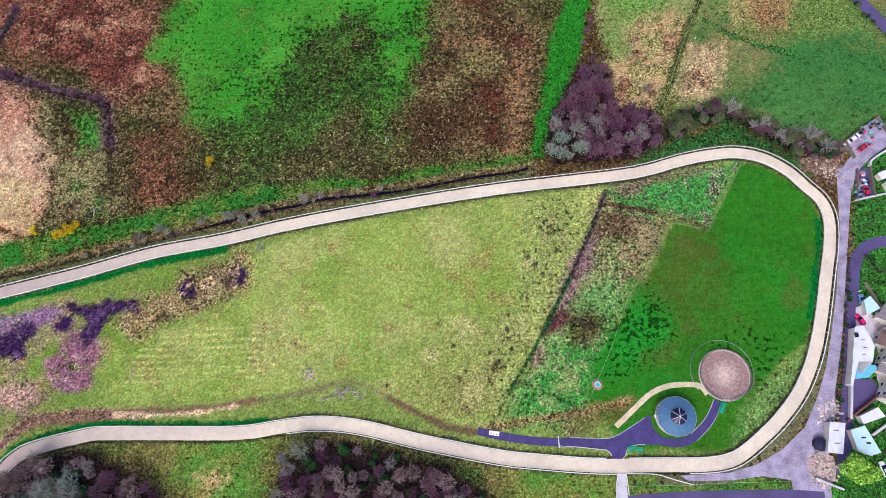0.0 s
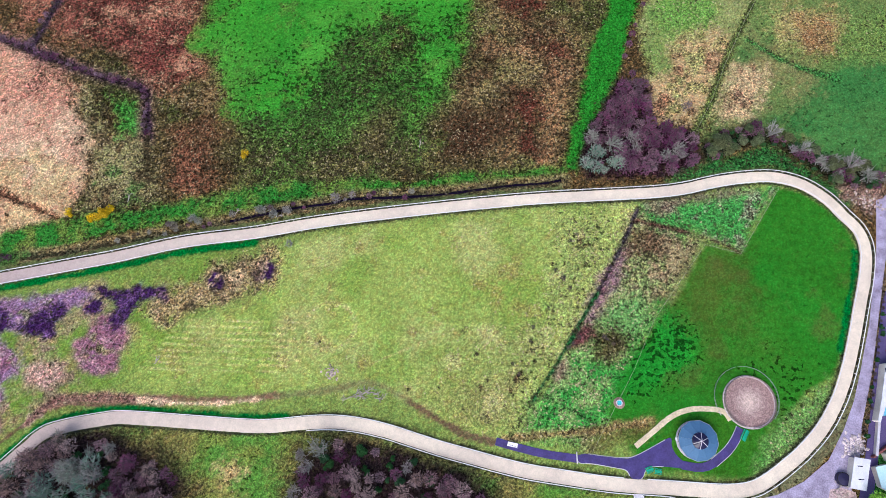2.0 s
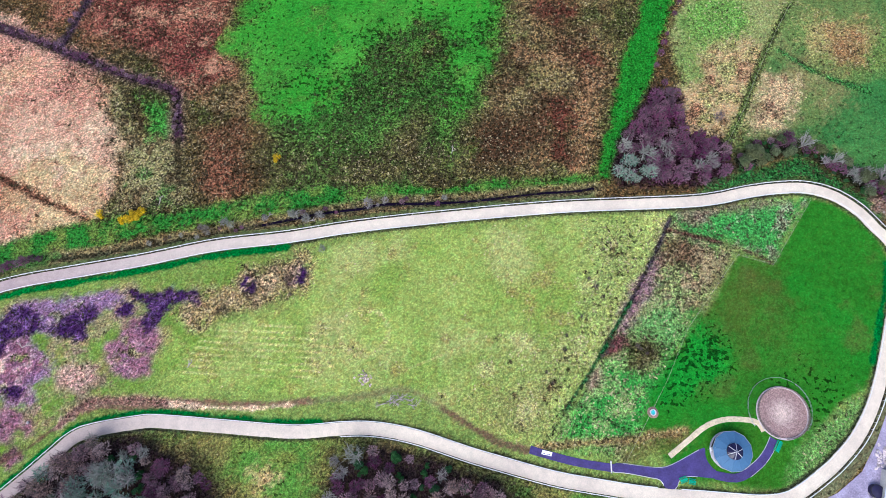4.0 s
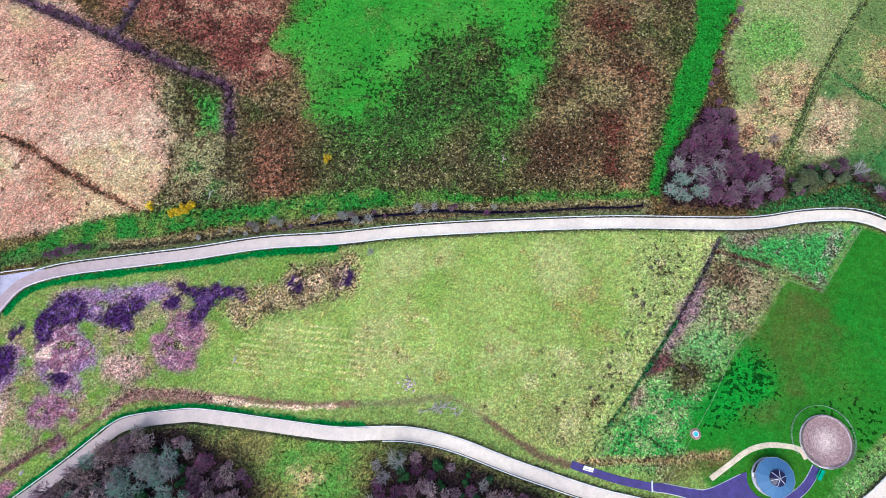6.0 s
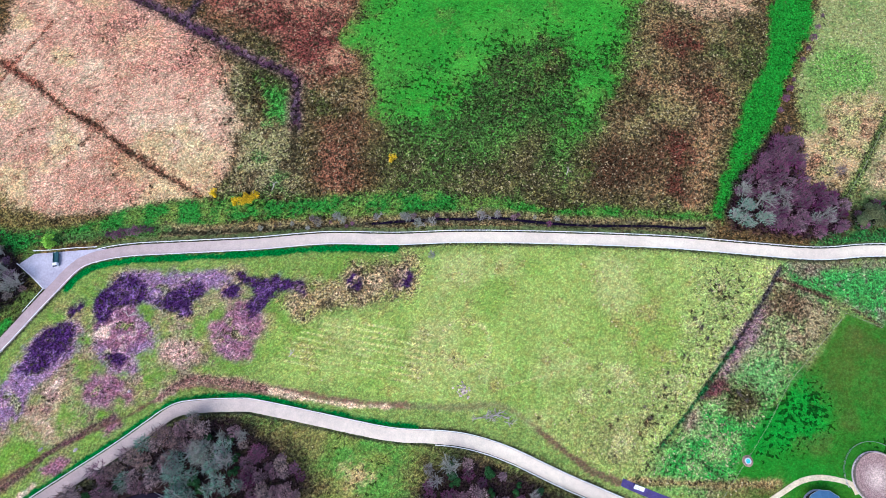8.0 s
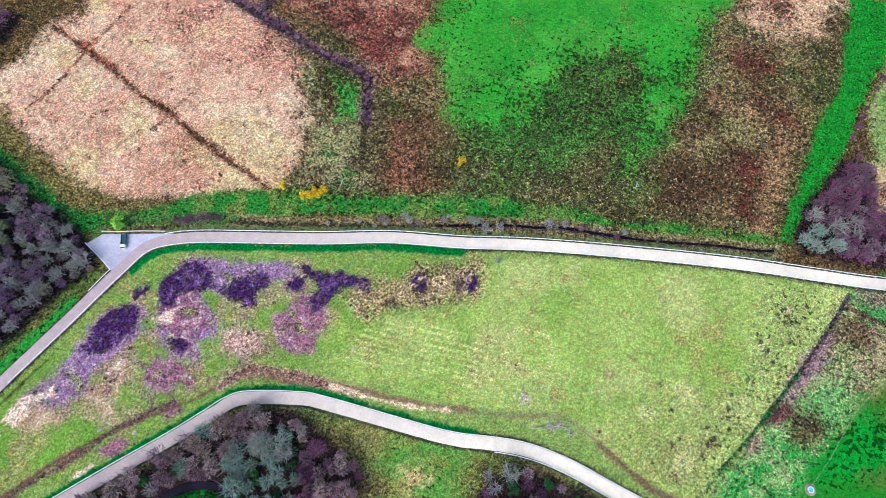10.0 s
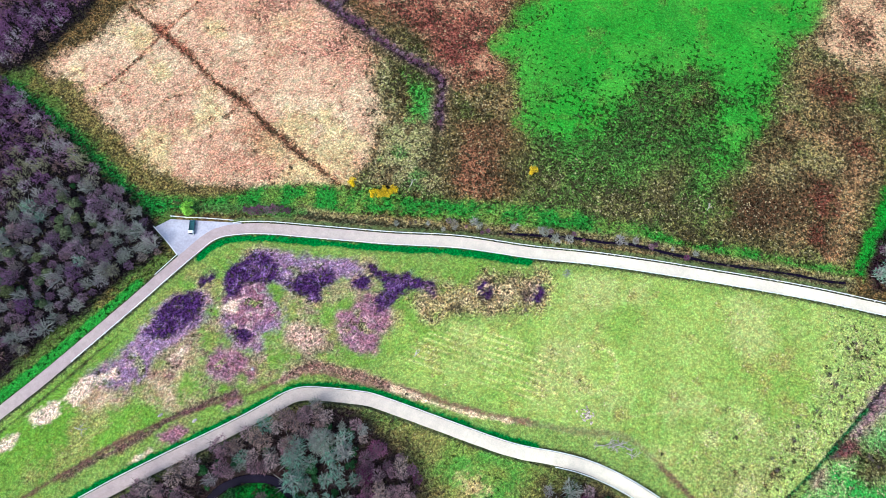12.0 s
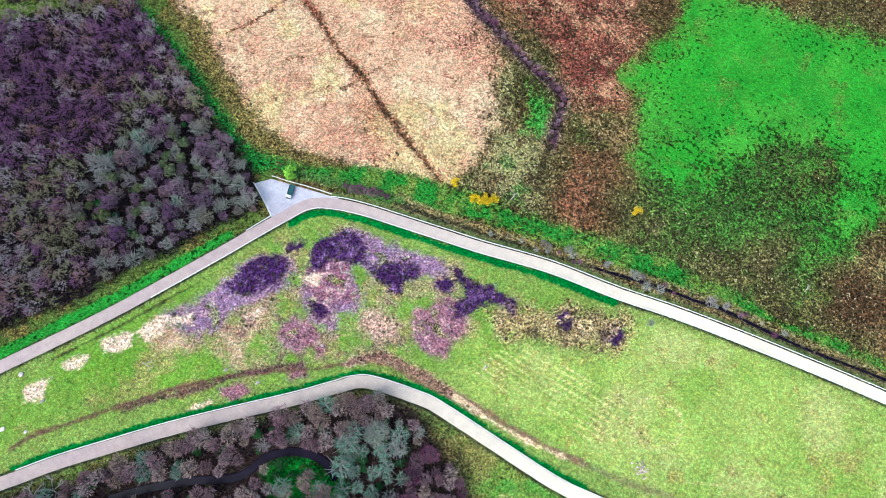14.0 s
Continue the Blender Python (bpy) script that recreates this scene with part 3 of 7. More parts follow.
PALE_F = [(-184.9, -14.5), (-182.4, -9.2), (-180.5, -9), (-181.1, -12.1), (-183.2, -15)]
PALE_G = [(-176.5, 6.4), (-170.5, 12.1), (-170.2, 7.4)]
PALE_H = [(-148.8, -9.9), (-147, -6), (-144.1, -4.8), (-142.7, -6.3), (-146.5, -9.7)]
PATH_AREA = [(32.7, -5.4), (41.6, -6), (48.3, -6.1), (51.4, -4.9), (55.2, -2.7), (60, 0.2), (62.2, 1.4), (61.9, -1.8), (63.9, -4.9), (67.2, -6.6), (67.1, -8), (60.9, -7.8), (56.5, -7.8), (53.7, -8.8), (52.6, -12.2), (49.2, -12.2), (48, -9.5), (44.9, -9.2), (36.1, -8.3), (32.5, -8.7)]
PATH_LOOP = [(64.9, -6.9), (70.7, -7.3), (74.9, -5.6), (79.3, -1.8), (82.1, 1.9), (83.9, 5.4)]
PATH_SAND = [(80.9, 7.5), (79.1, 10), (74.6, 10.6), (68.2, 10), (62.5, 7.5), (56.6, 2.6), (50.8, -2.4)]
PEN = [(87.2, 13.6)]
PAVILION = [(69.3, 0.7)]
SPRING = [(45.9, 10.6)]
SIGN = [(12, -4.4)]
GATE = [(32.3, -7)]
ROCKS = [(-48.2, 14.3)]
LOGS = [(-40.3, 7.1), (-36.8, 7.8), (-33.3, 7.6)]
BENCHES = [(54.8, -9), (57.4, -9.3), (84.8, 3.3)]
RAMP = [(49.9, -16.3), (52.7, -16.3), (52.7, -19.9), (52.5, -26.3), (49, -26.3)]
RAMP_RAIL_A = [(48.9, -23.9), (49.1, -19.9), (49.9, -16.6)]
RAMP_RAIL_B = [(52.8, -22.4), (52.7, -20), (52.5, -16.6)]
RAIL_CURVE = [(52.7, -16.3), (58.3, -16.3), (63.1, -16.7), (66.8, -17.9), (72.8, -19.5)]
FENCE_ROAD = [(52, -20), (72.8, -19.5), (85.7, -18.8), (103, -18.5)]
PAVED_WALL = [(110, -17.5), (117.9, -20.7)]
LIME_EAST = [(121.6, -14.8)]
HEDGE_LANE = [(136.7, 60.2), (132.7, 44.2), (128.5, 28.9), (125.6, 17.8), (122.8, 8.9), (120.9, 1.1)]
RUBBLE_A = [(118.4, 1.1), (118, 4.5), (119.8, 2.8), (116.7, 1.6)]
RUBBLE_B = [(113.2, -14), (115.2, -15.7), (111, -16.5), (113.3, -18.1)]
JUNK_DARK = [(113.2, -7.6)]
CAR_BLUE = [(135.9, 37.8)]
CAR_RED = [(133.8, 31.3)]
TERRACE_A = [(140.8, 19.6)]
TERRACE_B = [(138.8, 8.9)]
PATIO = [(128.4, 12.1), (134.3, 12.1), (136.1, 6.3), (132.8, 5), (126, 1.9)]
CAR_WHITE = [(131.5, -14.8)]
COMPOUND = [(141.6, 96.5), (155.3, 106.1), (157.8, 100), (143.9, 89.7)]
COMPOUND_B = [(143.9, 85.7), (148.4, 86.1), (147.7, 74.8), (141.4, 73.6)]
VAN = [(145.4, 97.9)]
CAR_RED_B = [(147.8, 94)]
CAR_RED_C = [(145.3, 77)]
JUNK_B = [(142.4, 94.3), (148.3, 101), (151.6, 102.4), (154, 104.2), (155.7, 102.3), (150.2, 95.7), (151.9, 99.2), (149.3, 99.2)]
JUNK_C = [(145.4, 83.5), (144, 80.3), (145.3, 80.9), (143.7, 77), (146.5, 80.9), (144.2, 74.9), (142.8, 75.7)]
SHED_B = [(151.3, 82.4)]
GARDEN_WALL = [(141, 73.6), (152.5, 76.1)]
GARDEN_WALL_B = [(148.5, 86.6), (149.8, 89), (156.8, 93.4)]
TRUCK = [(-197.2, 29.4)]
LIME_WEST = [(-200.5, 35.4)]
GORSE_A = [(-141.6, 62.7), (-140, 63.2), (-138.9, 64.5), (-137.2, 65.1), (-135.3, 66)]
GORSE_B = [(-150.2, 64.5)]
GORSE_C = [(-89.6, 90.5)]
POST_WHITE = [(-130.5, 69.9)]
STICKS = [(-165.8, 15.4)]
PLANK = [(-202.8, -43.7)]
PLANK_B = [(-108.2, 13.1)]
BOULDERS = [(-232.2, -66.9), (-221, -69.5), (-225.5, -82.4), (-219, -79.3), (-157, -8.3), (-167.7, -29.3), (-178.8, -31.4)]
DEAD_TREE = [(-200.5, -87.7), (-204.3, -92)]
POLE = [(-25.6, 97.5)]
BUSH_MAUVE = [(-112.6, 61.9), (-110.3, 61.2)]
BUSH_GREY = [(-104.1, 64), (-101.9, 63.6), (-80.8, 69.2), (-70.3, 69.2), (-53.7, 74.7)]
BUSH_DEAD = [(-90.1, 66.9), (-75.1, 67.3), (-79.2, 68.7)]
BUSH_WHITE = [(-68, 57)]
BRAMBLE = [(-182.3, 41.7), (-179.4, 42), (-177, 43.1), (-174.7, 44.1), (-172.4, 44.9), (-170.1, 46.1), (-167.9, 46.5)]
BUSH_E = [(25.1, 53.3), (27.6, 50.8), (29.8, 47.4), (30.1, 64.4), (32.3, 66.9), (34.7, 66.8), (11.3, 20.8), (13.5, 17.6), (22.7, 40.1), (17.6, 33.3), (17.2, 28.5)]
BUSH_MID = [(33, 30.8), (31.2, 28.6), (42.3, 30.8), (44.3, 29.4), (41.3, 31.5), (29.5, 27.3)]
BUSH_POOL = [(-92.1, 42.6), (-90.4, 44), (-77.1, 49.9), (-76.4, 52.1), (-77.4, 40.5)]
HEDGE_LINE = [(65.3, 186.2), (63.4, 179.9), (61.6, 174.3), (60, 169.2), (58, 163.7), (54.9, 154.2), (53.4, 149.7), (51.9, 144.9), (50.3, 139.7)]
THICKET2 = [(52.9, 131.8), (55.6, 128)]
BUSH_R = [(71.8, 117.9)]
APRON_RAIL_A = [(-210, 25.3), (-203.4, 22), (-197.6, 18.7)]
APRON_RAIL_C = [(-206.2, 30.8), (-200.6, 32.2), (-193.4, 34.4), (-184.7, 36.7)]
APRON_RAIL_B = [(-197.6, 18.7), (-199.5, 14.4), (-201.5, 9.7)]
WEST_DITCH = [(-293.4, 58.5), (-271.2, 51.2), (-243.2, 39), (-220.5, 32.6)]
POND_GREEN = [(-150.9, -50.6), (-144.5, -41.6), (-135.8, -38.6), (-126.2, -40.1), (-124.9, -45), (-143, -55.3)]
LAWN_S = [(54, -6.6), (64.3, 7.2), (78.9, 8.9), (89.2, 5.4), (89, -8.3), (73, -10)]
WEEDS_E = [(97.8, 8.9), (113.6, 21.5), (114.7, 17.9), (107.1, 5.4), (94.5, -6.6), (88.9, -9.1), (92.3, 1.9)]
BIG_TREE = [(-127, -16.6)]
FIELD_DARK = [(-68.2, 102.6), (-40.9, 111.8), (-30, 104.3), (-26, 93.8), (-35.9, 85.2), (-67.6, 77.1), (-81.5, 82.2), (-91.8, 88.5)]
WOOD_NW = [(-361, 74.7), (-274.2, 107.6), (-276.3, 96.2), (-285.4, 64.3), (-294.3, 62.5), (-303.9, 50.6), (-330, 34.1)]
VERGE_WEST = [(-290.8, 60.3), (-274.1, 58.1), (-241.8, 45.4), (-219.4, 36), (-206, 36.4), (-214.3, 27.6), (-226, 31.6), (-248.6, 40.9), (-277.8, 51.2)]
STRIP_GREEN = [(-31.9, 154.1), (-45.9, 126.5), (-41.6, 112.9), (-31, 104), (-25.7, 95.7), (-23.2, 98.1), (-24.7, 110.6), (-20.4, 124), (-14.9, 138.2)]
NE_GREEN = [(64.8, 88.3), (77.7, 95), (92.1, 102.6), (101.8, 105.6), (111.2, 99.6), (122, 90.9), (130.9, 84.8), (126.4, 81.9), (117.8, 90.5), (102.5, 96.3), (85.6, 92.6), (70.9, 88.3)]
FIELD_NE = [(113.5, 224), (148.4, 240.7), (214, 214.8), (165, 85.5), (138.8, 94.3), (104.2, 107.9), (79, 105.8), (85.8, 128.8)]
NE_BANK = [(125.7, 89.3), (140.2, 91.3), (140.7, 83.6), (134.6, 78.2), (128.7, 83.7)]
LANE_YARD = [(139, 79.2), (142.1, 85.8), (149.6, 92.8), (160.1, 99.5)]
BANK_WEST = [(-278.8, 63.9), (-271.8, 68.6), (-238.7, 53.1), (-222.2, 44.8), (-207, 44.7), (-190.1, 48.7), (-196, 43), (-212.4, 38.5), (-225.6, 39.3), (-244.1, 46.7)]
RUBBLE_N = [(131.2, 86.3), (134.5, 84.5), (137, 83.2)]
DRIVE = [(133.6, 35.5), (136, 36.4), (138.5, 28.8), (139.8, 25.1), (136.9, 24.2), (135, 27.9), (132.3, 29.2)]
STREAKS_D = [(-34.9, 18.2), (-20.1, 25.6), (-12.6, 33.2)]
ROOF_C = [(139.1, 24.4)]
ROOF_D = [(141.8, 32.6)]
ROOF_E = [(137.4, 15.6)]
FIELD_RUSTY = [(-1.9, 211.3), (-4.5, 175.8), (-7.9, 150.6), (-15.6, 127.9), (-23.6, 110.9), (-23.1, 94.7), (0.2, 91.3), (22.4, 92.3), (30.6, 124.5), (29.9, 148.9), (32.8, 187), (37, 223)]
MUD_LAV_C = [(-174.5, 11.6), (-165.8, 18.2), (-156.6, 10.7), (-155.2, 7.1), (-160.9, 3.5), (-157.8, -1.5), (-164.7, -1.9), (-171.6, 2.4)]
MUD_DARK_I = [(-94.8, 42.6), (-93.4, 44.8), (-90.2, 43.2), (-90.8, 41), (-93.3, 40.8)]
RUBBLE_PAD = [(109.5, -10.9), (113.1, -10.2), (117.1, -11.2), (117.4, -14.8), (116.3, -18.4), (112.2, -19.4), (109.6, -17.8), (108.5, -14.2)]
RED_D = [(-200.1, 182.5), (-134.9, 181.1), (-121.7, 152.9), (-113.6, 124.2), (-128.2, 118.2), (-151.9, 132.3), (-172, 141.8), (-191.4, 146)]
DITCH_W2 = [(-178.7, 160.4), (-181.3, 147.8), (-184.3, 134.9)]
VILLAGE_YARD = [(133.9, 33.4), (137.3, 34.9), (140.9, 29.8), (147.1, 25.1), (141.6, 1.1), (137.8, 3.7), (135.9, 7.1), (135.7, 12.8), (137.5, 17.8), (138, 25.1), (135.9, 27.9), (132.6, 27)]
PLOT_WALLS = [(138, 44.2), (140.8, 36.4), (143.3, 32.6)]
PLOT_WALL_B = [(129.8, -4.9), (136.9, -0.6)]
HEDGE_VILLAGE = [(145.8, 66), (142.7, 64.7), (140.2, 63.9)]
HEDGE_VILLAGE_B = [(140.2, 53.1), (142.4, 50.1), (144.1, 48.1), (145.8, 45.7)]
SCRUB_SE = [(-13.3, 21.4), (0.4, 33.6), (13.9, 32.6), (22.4, 23.1), (21.8, 8.6), (15.5, -1.4), (2.1, 4.5), (-8.3, 13.2)]
STRAW_PINK = [(-234.3, 132.9), (-199.9, 137.3), (-180.1, 127.8), (-162.3, 115.8), (-167.8, 104.5), (-195.5, 111.5), (-221.8, 119.2)]
STRAW_FAN = [(-202.2, 76.6), (-195.2, 76.2), (-175.6, 63.9), (-182.7, 59.5), (-195, 67.7)]
PALE_I = [(-204.9, -28.7), (-201.8, -24.7), (-199.1, -21.2), (-197.3, -25.6), (-201.8, -28.8)]
PALE_J = [(-174.3, 7.6), (-173.9, 10.2), (-171.2, 10.1), (-171.2, 7.3)]
MUD_ZONE = [(-204.3, -31.9), (-196.3, -6.7), (-186.0, 16.5), (-170.4, 29.5), (-131.8, 38.6), (-118.6, 23.8), (-121.6, 9.0), (-139.1, 2.0), (-156.5, -14.4), (-169.8, -29.2), (-185.2, -30.1)]
BARE_N = [(57.0, 80.4), (70.5, 84.7), (87.0, 87.2), (93.3, 85.8), (80.3, 82.0), (61.7, 77.3)]
GREEN_EDGE = [(-107.0, 137.1), (-94.4, 132.8), (-73.1, 139.2), (-56.4, 157.6), (-33.8, 158.9), (-10.4, 168.6), (-9.3, 145.0), (-18.6, 119.6), (-32.2, 99.0), (-65.7, 105.8), (-91.2, 103.1)]
BUNGALOW = [(129.7, 28.3), (132.3, 28.9), (134.5, 22.5), (132.8, 17.5), (128.9, 17.9), (126.3, 12.0), (125.6, 10.1), (124.9, 10.5), (127.1, 17.5)]
LEAN_TO = [(129.1, 17.5), (126.6, 12.1), (131.1, 12.8), (134.1, 14.9), (134.3, 16.1)]
CONSERVATORY = [(135.2, 37.4), (137.2, 38.7), (139.3, 34.9), (135.1, 32.7)]
GARDEN_ROOM = [(122.6, -3.5), (126.8, -2.3), (128.5, -6.5), (130.1, -9.8), (127.1, -10.7), (123.7, -9.1)]
ANNEX_PLAN = [(126.3, 0.7), (132.0, 3.3), (133.7, 0.7), (127.0, -1.5)]
SHED_PLAN = [(116.3, -1.1), (120.6, -1.5), (118.3, -10.2), (114.0, -9.7)]
PATIO_WALL = [(126.5, 11.3), (124.0, -0.1)]
BRICK_WALL = [(123.1, -0.6), (126.8, 2.1), (130.8, 4.8), (134.1, 7.1)]
STREET_LAMP = [(133.2, 40.3)]
LANE_VERGE = [(52.9, -17.6), (85.8, -18.2), (103.2, -17.3), (104.6, -21.0), (54.3, -21.8)]
DIRT_DARK = [(-198.5, -58.4), (-191.3, -49.9), (-181, -39.1), (-176.3, -32.4), (-170.8, -27), (-165.3, -21.6), (-158.1, -16.2)]
DIRT_BANK = [(-146.8, -9), (-142.9, -3.7), (-138.2, -0.4), (-126.9, 1.3), (-115.2, 1.7), (-103.2, 1)]
DIRT_PALE = [(-111.1, 1.3), (-99.3, 1), (-87.9, 1.6), (-80.4, 2.3), (-71.3, 4)]
GREEN_DOTTED = [(-97.4, 111.3), (-79.8, 110), (-68.8, 119.7), (-68.3, 127.5), (-55.9, 143.7), (-43.9, 151.8), (-32.1, 148.7), (-45.4, 124.1), (-40.9, 111.8), (-64.1, 99), (-85.4, 97.5)]
BROWN_A = [(-22.9, 106.4), (-13.1, 111.6), (1.4, 113.5), (4.5, 105.1), (-2.4, 95.1), (-17.6, 92.9)]
BROWN_B = [(-45.5, 102.1), (-39.3, 114.8), (-34.8, 113.6), (-37.8, 95), (-41.3, 91.6)]
TAN_EDGE = [(-4.8, 143.7), (15, 141.9), (22.9, 149.4), (29.2, 146.1), (31.8, 132), (26.6, 111.5), (23.9, 93.8), (18.3, 93.3), (20.1, 114.3), (21.2, 133.8), (13, 140.1), (0.1, 140.1)]
RUST_A = [(3.3, 167.2), (17.4, 171.4), (20.6, 161.7), (13.4, 156.9), (2.1, 158.8)]
RUST_B = [(14.5, 146.9), (25.2, 147.5), (28.4, 140.9), (21.9, 137.7), (16.2, 141)]
RUST_C = [(10.8, 122.2), (15.9, 123.7), (18.3, 111.4), (17.8, 97.6), (9.9, 95.3), (11.3, 109.4)]
PINK_NE = [(10.3, 185.8), (28.4, 185.7), (40.5, 206.3), (34.7, 222.3), (11.8, 215.5)]
RED_E = [(-122.6, 100.1), (-114.3, 106.3), (-99.2, 108.2), (-92.1, 98), (-106.3, 93.8), (-109.3, 96.6), (-119.1, 92.5)]
TAN_W = [(-124, 112.3), (-115.6, 118.7), (-104.1, 122.1), (-99.8, 114.4), (-105.7, 107.5), (-116.4, 105.7)]
DRAIN_D = [(-235.5, 57), (-231, 66.8), (-227, 78), (-222.9, 84.3), (-216.8, 97), (-208.9, 106.3)]
SCRUB_PALE = [(44.8, 78.7), (53.1, 78.8), (47.5, 65.3), (38.6, 47.4), (28.2, 32), (18.4, 12.7), (13.4, -1.8), (8.9, -2.2), (14.7, 14.1), (24.5, 33.5), (33.8, 49.9), (41.7, 66.8)]
SCRUB_TAN = [(-2, 14.3), (10.9, 17.4), (14.7, 12.4), (11.4, 1.5), (-1.3, 2), (-14.3, 5.1), (-16.6, 10.2)]
MID_DARK_A = [(51.5, 67.7), (56.4, 70.3), (62.6, 67.7), (62, 62.6), (55.2, 58.9), (50.8, 61.5)]
MID_MAUVE = [(49.4, 62.4), (47.3, 54.1), (42.4, 44.8), (37.6, 36.7), (32.6, 32.4), (36.7, 42.3), (42.5, 54.7)]
MID_RED = [(30.2, 26.9), (31.1, 32.3), (35.7, 35.5), (37.1, 33.2), (34.8, 28.9)]
MID_DARK_B = [(38.5, 24.6), (39.5, 31.2), (44.2, 33.9), (49.4, 32.1), (48.8, 29.3), (45, 27.1), (43.1, 23.8)]
MID_SAGE = [(41.4, 38.9), (46.2, 46.1), (53.9, 48.2), (58.5, 43.4), (57.3, 36.6), (50.7, 30.4), (44.2, 35)]
MID_PINK = [(24.7, 16), (25.9, 21.6), (29.2, 24.6), (28.9, 20), (26.6, 15.6)]
BARE_PATH = [(9.8, -3), (22.3, -0.4), (38.4, 1.2), (47.4, 4.1), (55.5, 5.8)]
BARE_PATCH = [(37, -4.6), (38.4, 0.7), (47.4, 4.1), (56.4, 6.2), (56.7, 3.8), (50.8, -1.9), (45.5, -1.2), (41.1, -3.3)]
LAWN_OLIVE_B = [(83.7, 41), (93.2, 43.8), (96.1, 34.7), (89.8, 25), (78.7, 22.1), (71.6, 25)]
STRIP_TOP = [(66, 170.4), (84.1, 176), (85.5, 161.5), (80.8, 155.9), (69.7, 151), (64.4, 157)]
TAN_R3 = [(115.9, 161.5), (131.1, 165.4), (130.5, 147.5), (120.4, 142.9), (113.6, 148.5)]


# ---- the ground: one sheet with its land cover, painted shade, relief and ditches ----
TRACK = np.vstack([smooth_line(TRACK_NORTH + TRACK_EAST + TRACK_SOUTH, 1.5)])
TRACK_AREA = [tuple(p) for p in TRACK[::5]]


def paint(r, g, b):
    return np.array([((c / 255 + 0.055) / 1.055) ** 2.4 if c > 10 else c / 3294 for c in (r, g, b)])


def axis(lo, hi, step, far):
    mid = np.arange(lo, hi + step, step)
    out, d = [], step
    while sum(out) < far:
        d *= 1.35
        out.append(d)
    out = np.cumsum(out)
    return np.concatenate([lo - out[::-1], mid, mid[-1] + out])


SWARD = {}


def build_ground():
    ax, ay = axis(-340, 180, 0.7, 2500), axis(-108, 232, 0.7, 2500)
    gx, gy = np.meshgrid(ax, ay)
    x, y = gx.ravel(), gy.ravel()
    n1, n2, n3 = layered(x, y, 22, 1), layered(x, y, 7, 11), layered(x, y, 2.2, 21, 2)
    col = np.tile(paint(90, 72, 42), (len(x), 1))
    tuft, fleck, wet = np.full(len(x), 0.7), np.full(len(x), 0.22), np.zeros(len(x))
    spots = np.full(len(x), 0.25)
    speck = np.random.default_rng(7).normal(0, 1, len(x))
    z = n1 * 0.06 + n3 * 0.05

    def close(pts, pad):
        p = np.array(pts)
        (ax0, ay0), (ax1, ay1) = p.min(0) - pad, p.max(0) + pad
        return np.flatnonzero((x > ax0) & (x < ax1) & (y > ay0) & (y < ay1))

    def blend(i, k, colour, t, f, w=None):
        col[i] += (paint(*colour) - col[i]) * k[:, None]
        tuft[i] += (t - tuft[i]) * k
        fleck[i] += (f - fleck[i]) * k
        if w is not None:
            wet[i] += (w - wet[i]) * k

    def lay(i, gap, colour, soft, wob, t=0.3, f=0.2, w=0.0, most=1.0):
        d = gap + wob * (0.55 * n1[i] + 0.8 * n2[i] + 0.5 * n3[i] + 0.22 * speck[i])
        k = np.clip(0.5 - d / (2 * soft), 0, 1)
        blend(i, k * k * (3 - 2 * k) * most, colour, t, f, w)

    def area(poly, colour, soft, wob, *rest, grow=0.0, **more):
        i = close(poly, soft + 2 * wob + grow)
        lay(i, area_gap(x[i], y[i], poly) - grow, colour, soft, wob, *rest, **more)

    def strip(line, half, colour, soft, wob, *rest, **more):
        i = close(line, half + soft + 2 * wob)
        lay(i, line_gap(x[i], y[i], smooth_line(line, 4.0)) - half, colour, soft, wob, *rest, **more)

    def mottle(poly, colour, size, seed, share, most=0.8, soft=0.12, t=0.6, f=0.2):
        """Patches of another growth, of that size, over a share of an area."""
        i = close(poly, 7)
        q = layered(x[i], y[i], size, seed, 4)
        k = np.clip((q + 0.07 * speck[i] - np.quantile(q[::7], 1 - share)) / soft + 0.5, 0, 1) * most
        k *= np.clip(0.5 - (area_gap(x[i], y[i], poly) + 4 * n2[i]) / 6, 0, 1)
        blend(i, k, colour, t, f)

    def dotted(poly, amount, soft, wob=4.0):
        """How thick the dark tussocks stand in an area."""
        i = close(poly, soft + 2 * wob)
        d = area_gap(x[i], y[i], poly) + wob * (0.6 * n1[i] + 0.8 * n2[i])
        k = np.clip(0.5 - d / (2 * soft), 0, 1)
        spots[i] += (amount - spots[i]) * k

    # north of the track: rough wet pasture
    NORTH = [(-190, 250), (-150, 60), (-60, 78), (40, 92), (60, 250)]
    area(NORTH, (82, 74, 42), 3, 2, 0.78, 0.3)
    mottle(NORTH, (66, 84, 36), 16, 101, 0.4, 0.7, 0.3)
    mottle(NORTH, (76, 50, 34), 12, 102, 0.25, 0.7, 0.25)
    mottle(NORTH, (104, 90, 56), 7, 103, 0.2, 0.5)
    dotted(NORTH, 0.6, 4)
    area(FIELD_MOTTLED, (74, 88, 42), 12, 9, 0.75, 0.25)
    area(RED_D, (132, 84, 68), 7, 8, 0.5, 0.35)
    area(RED_A, (124, 74, 60), 7, 7, 0.5, 0.35)
    for p, k in ((RED_D, 164), (RED_A, 114)):
        mottle(p, (92, 46, 42), 9, k, 0.35, 0.8, 0.35)
        mottle(p, (164, 122, 96), 6, k + 1, 0.2, 0.7, 0.25, 0.3, 0.4)
    area(TAN_W, (102, 82, 52), 7, 6, 0.45, 0.5)
    area(RED_E, (88, 62, 42), 6, 6, 0.5, 0.3)
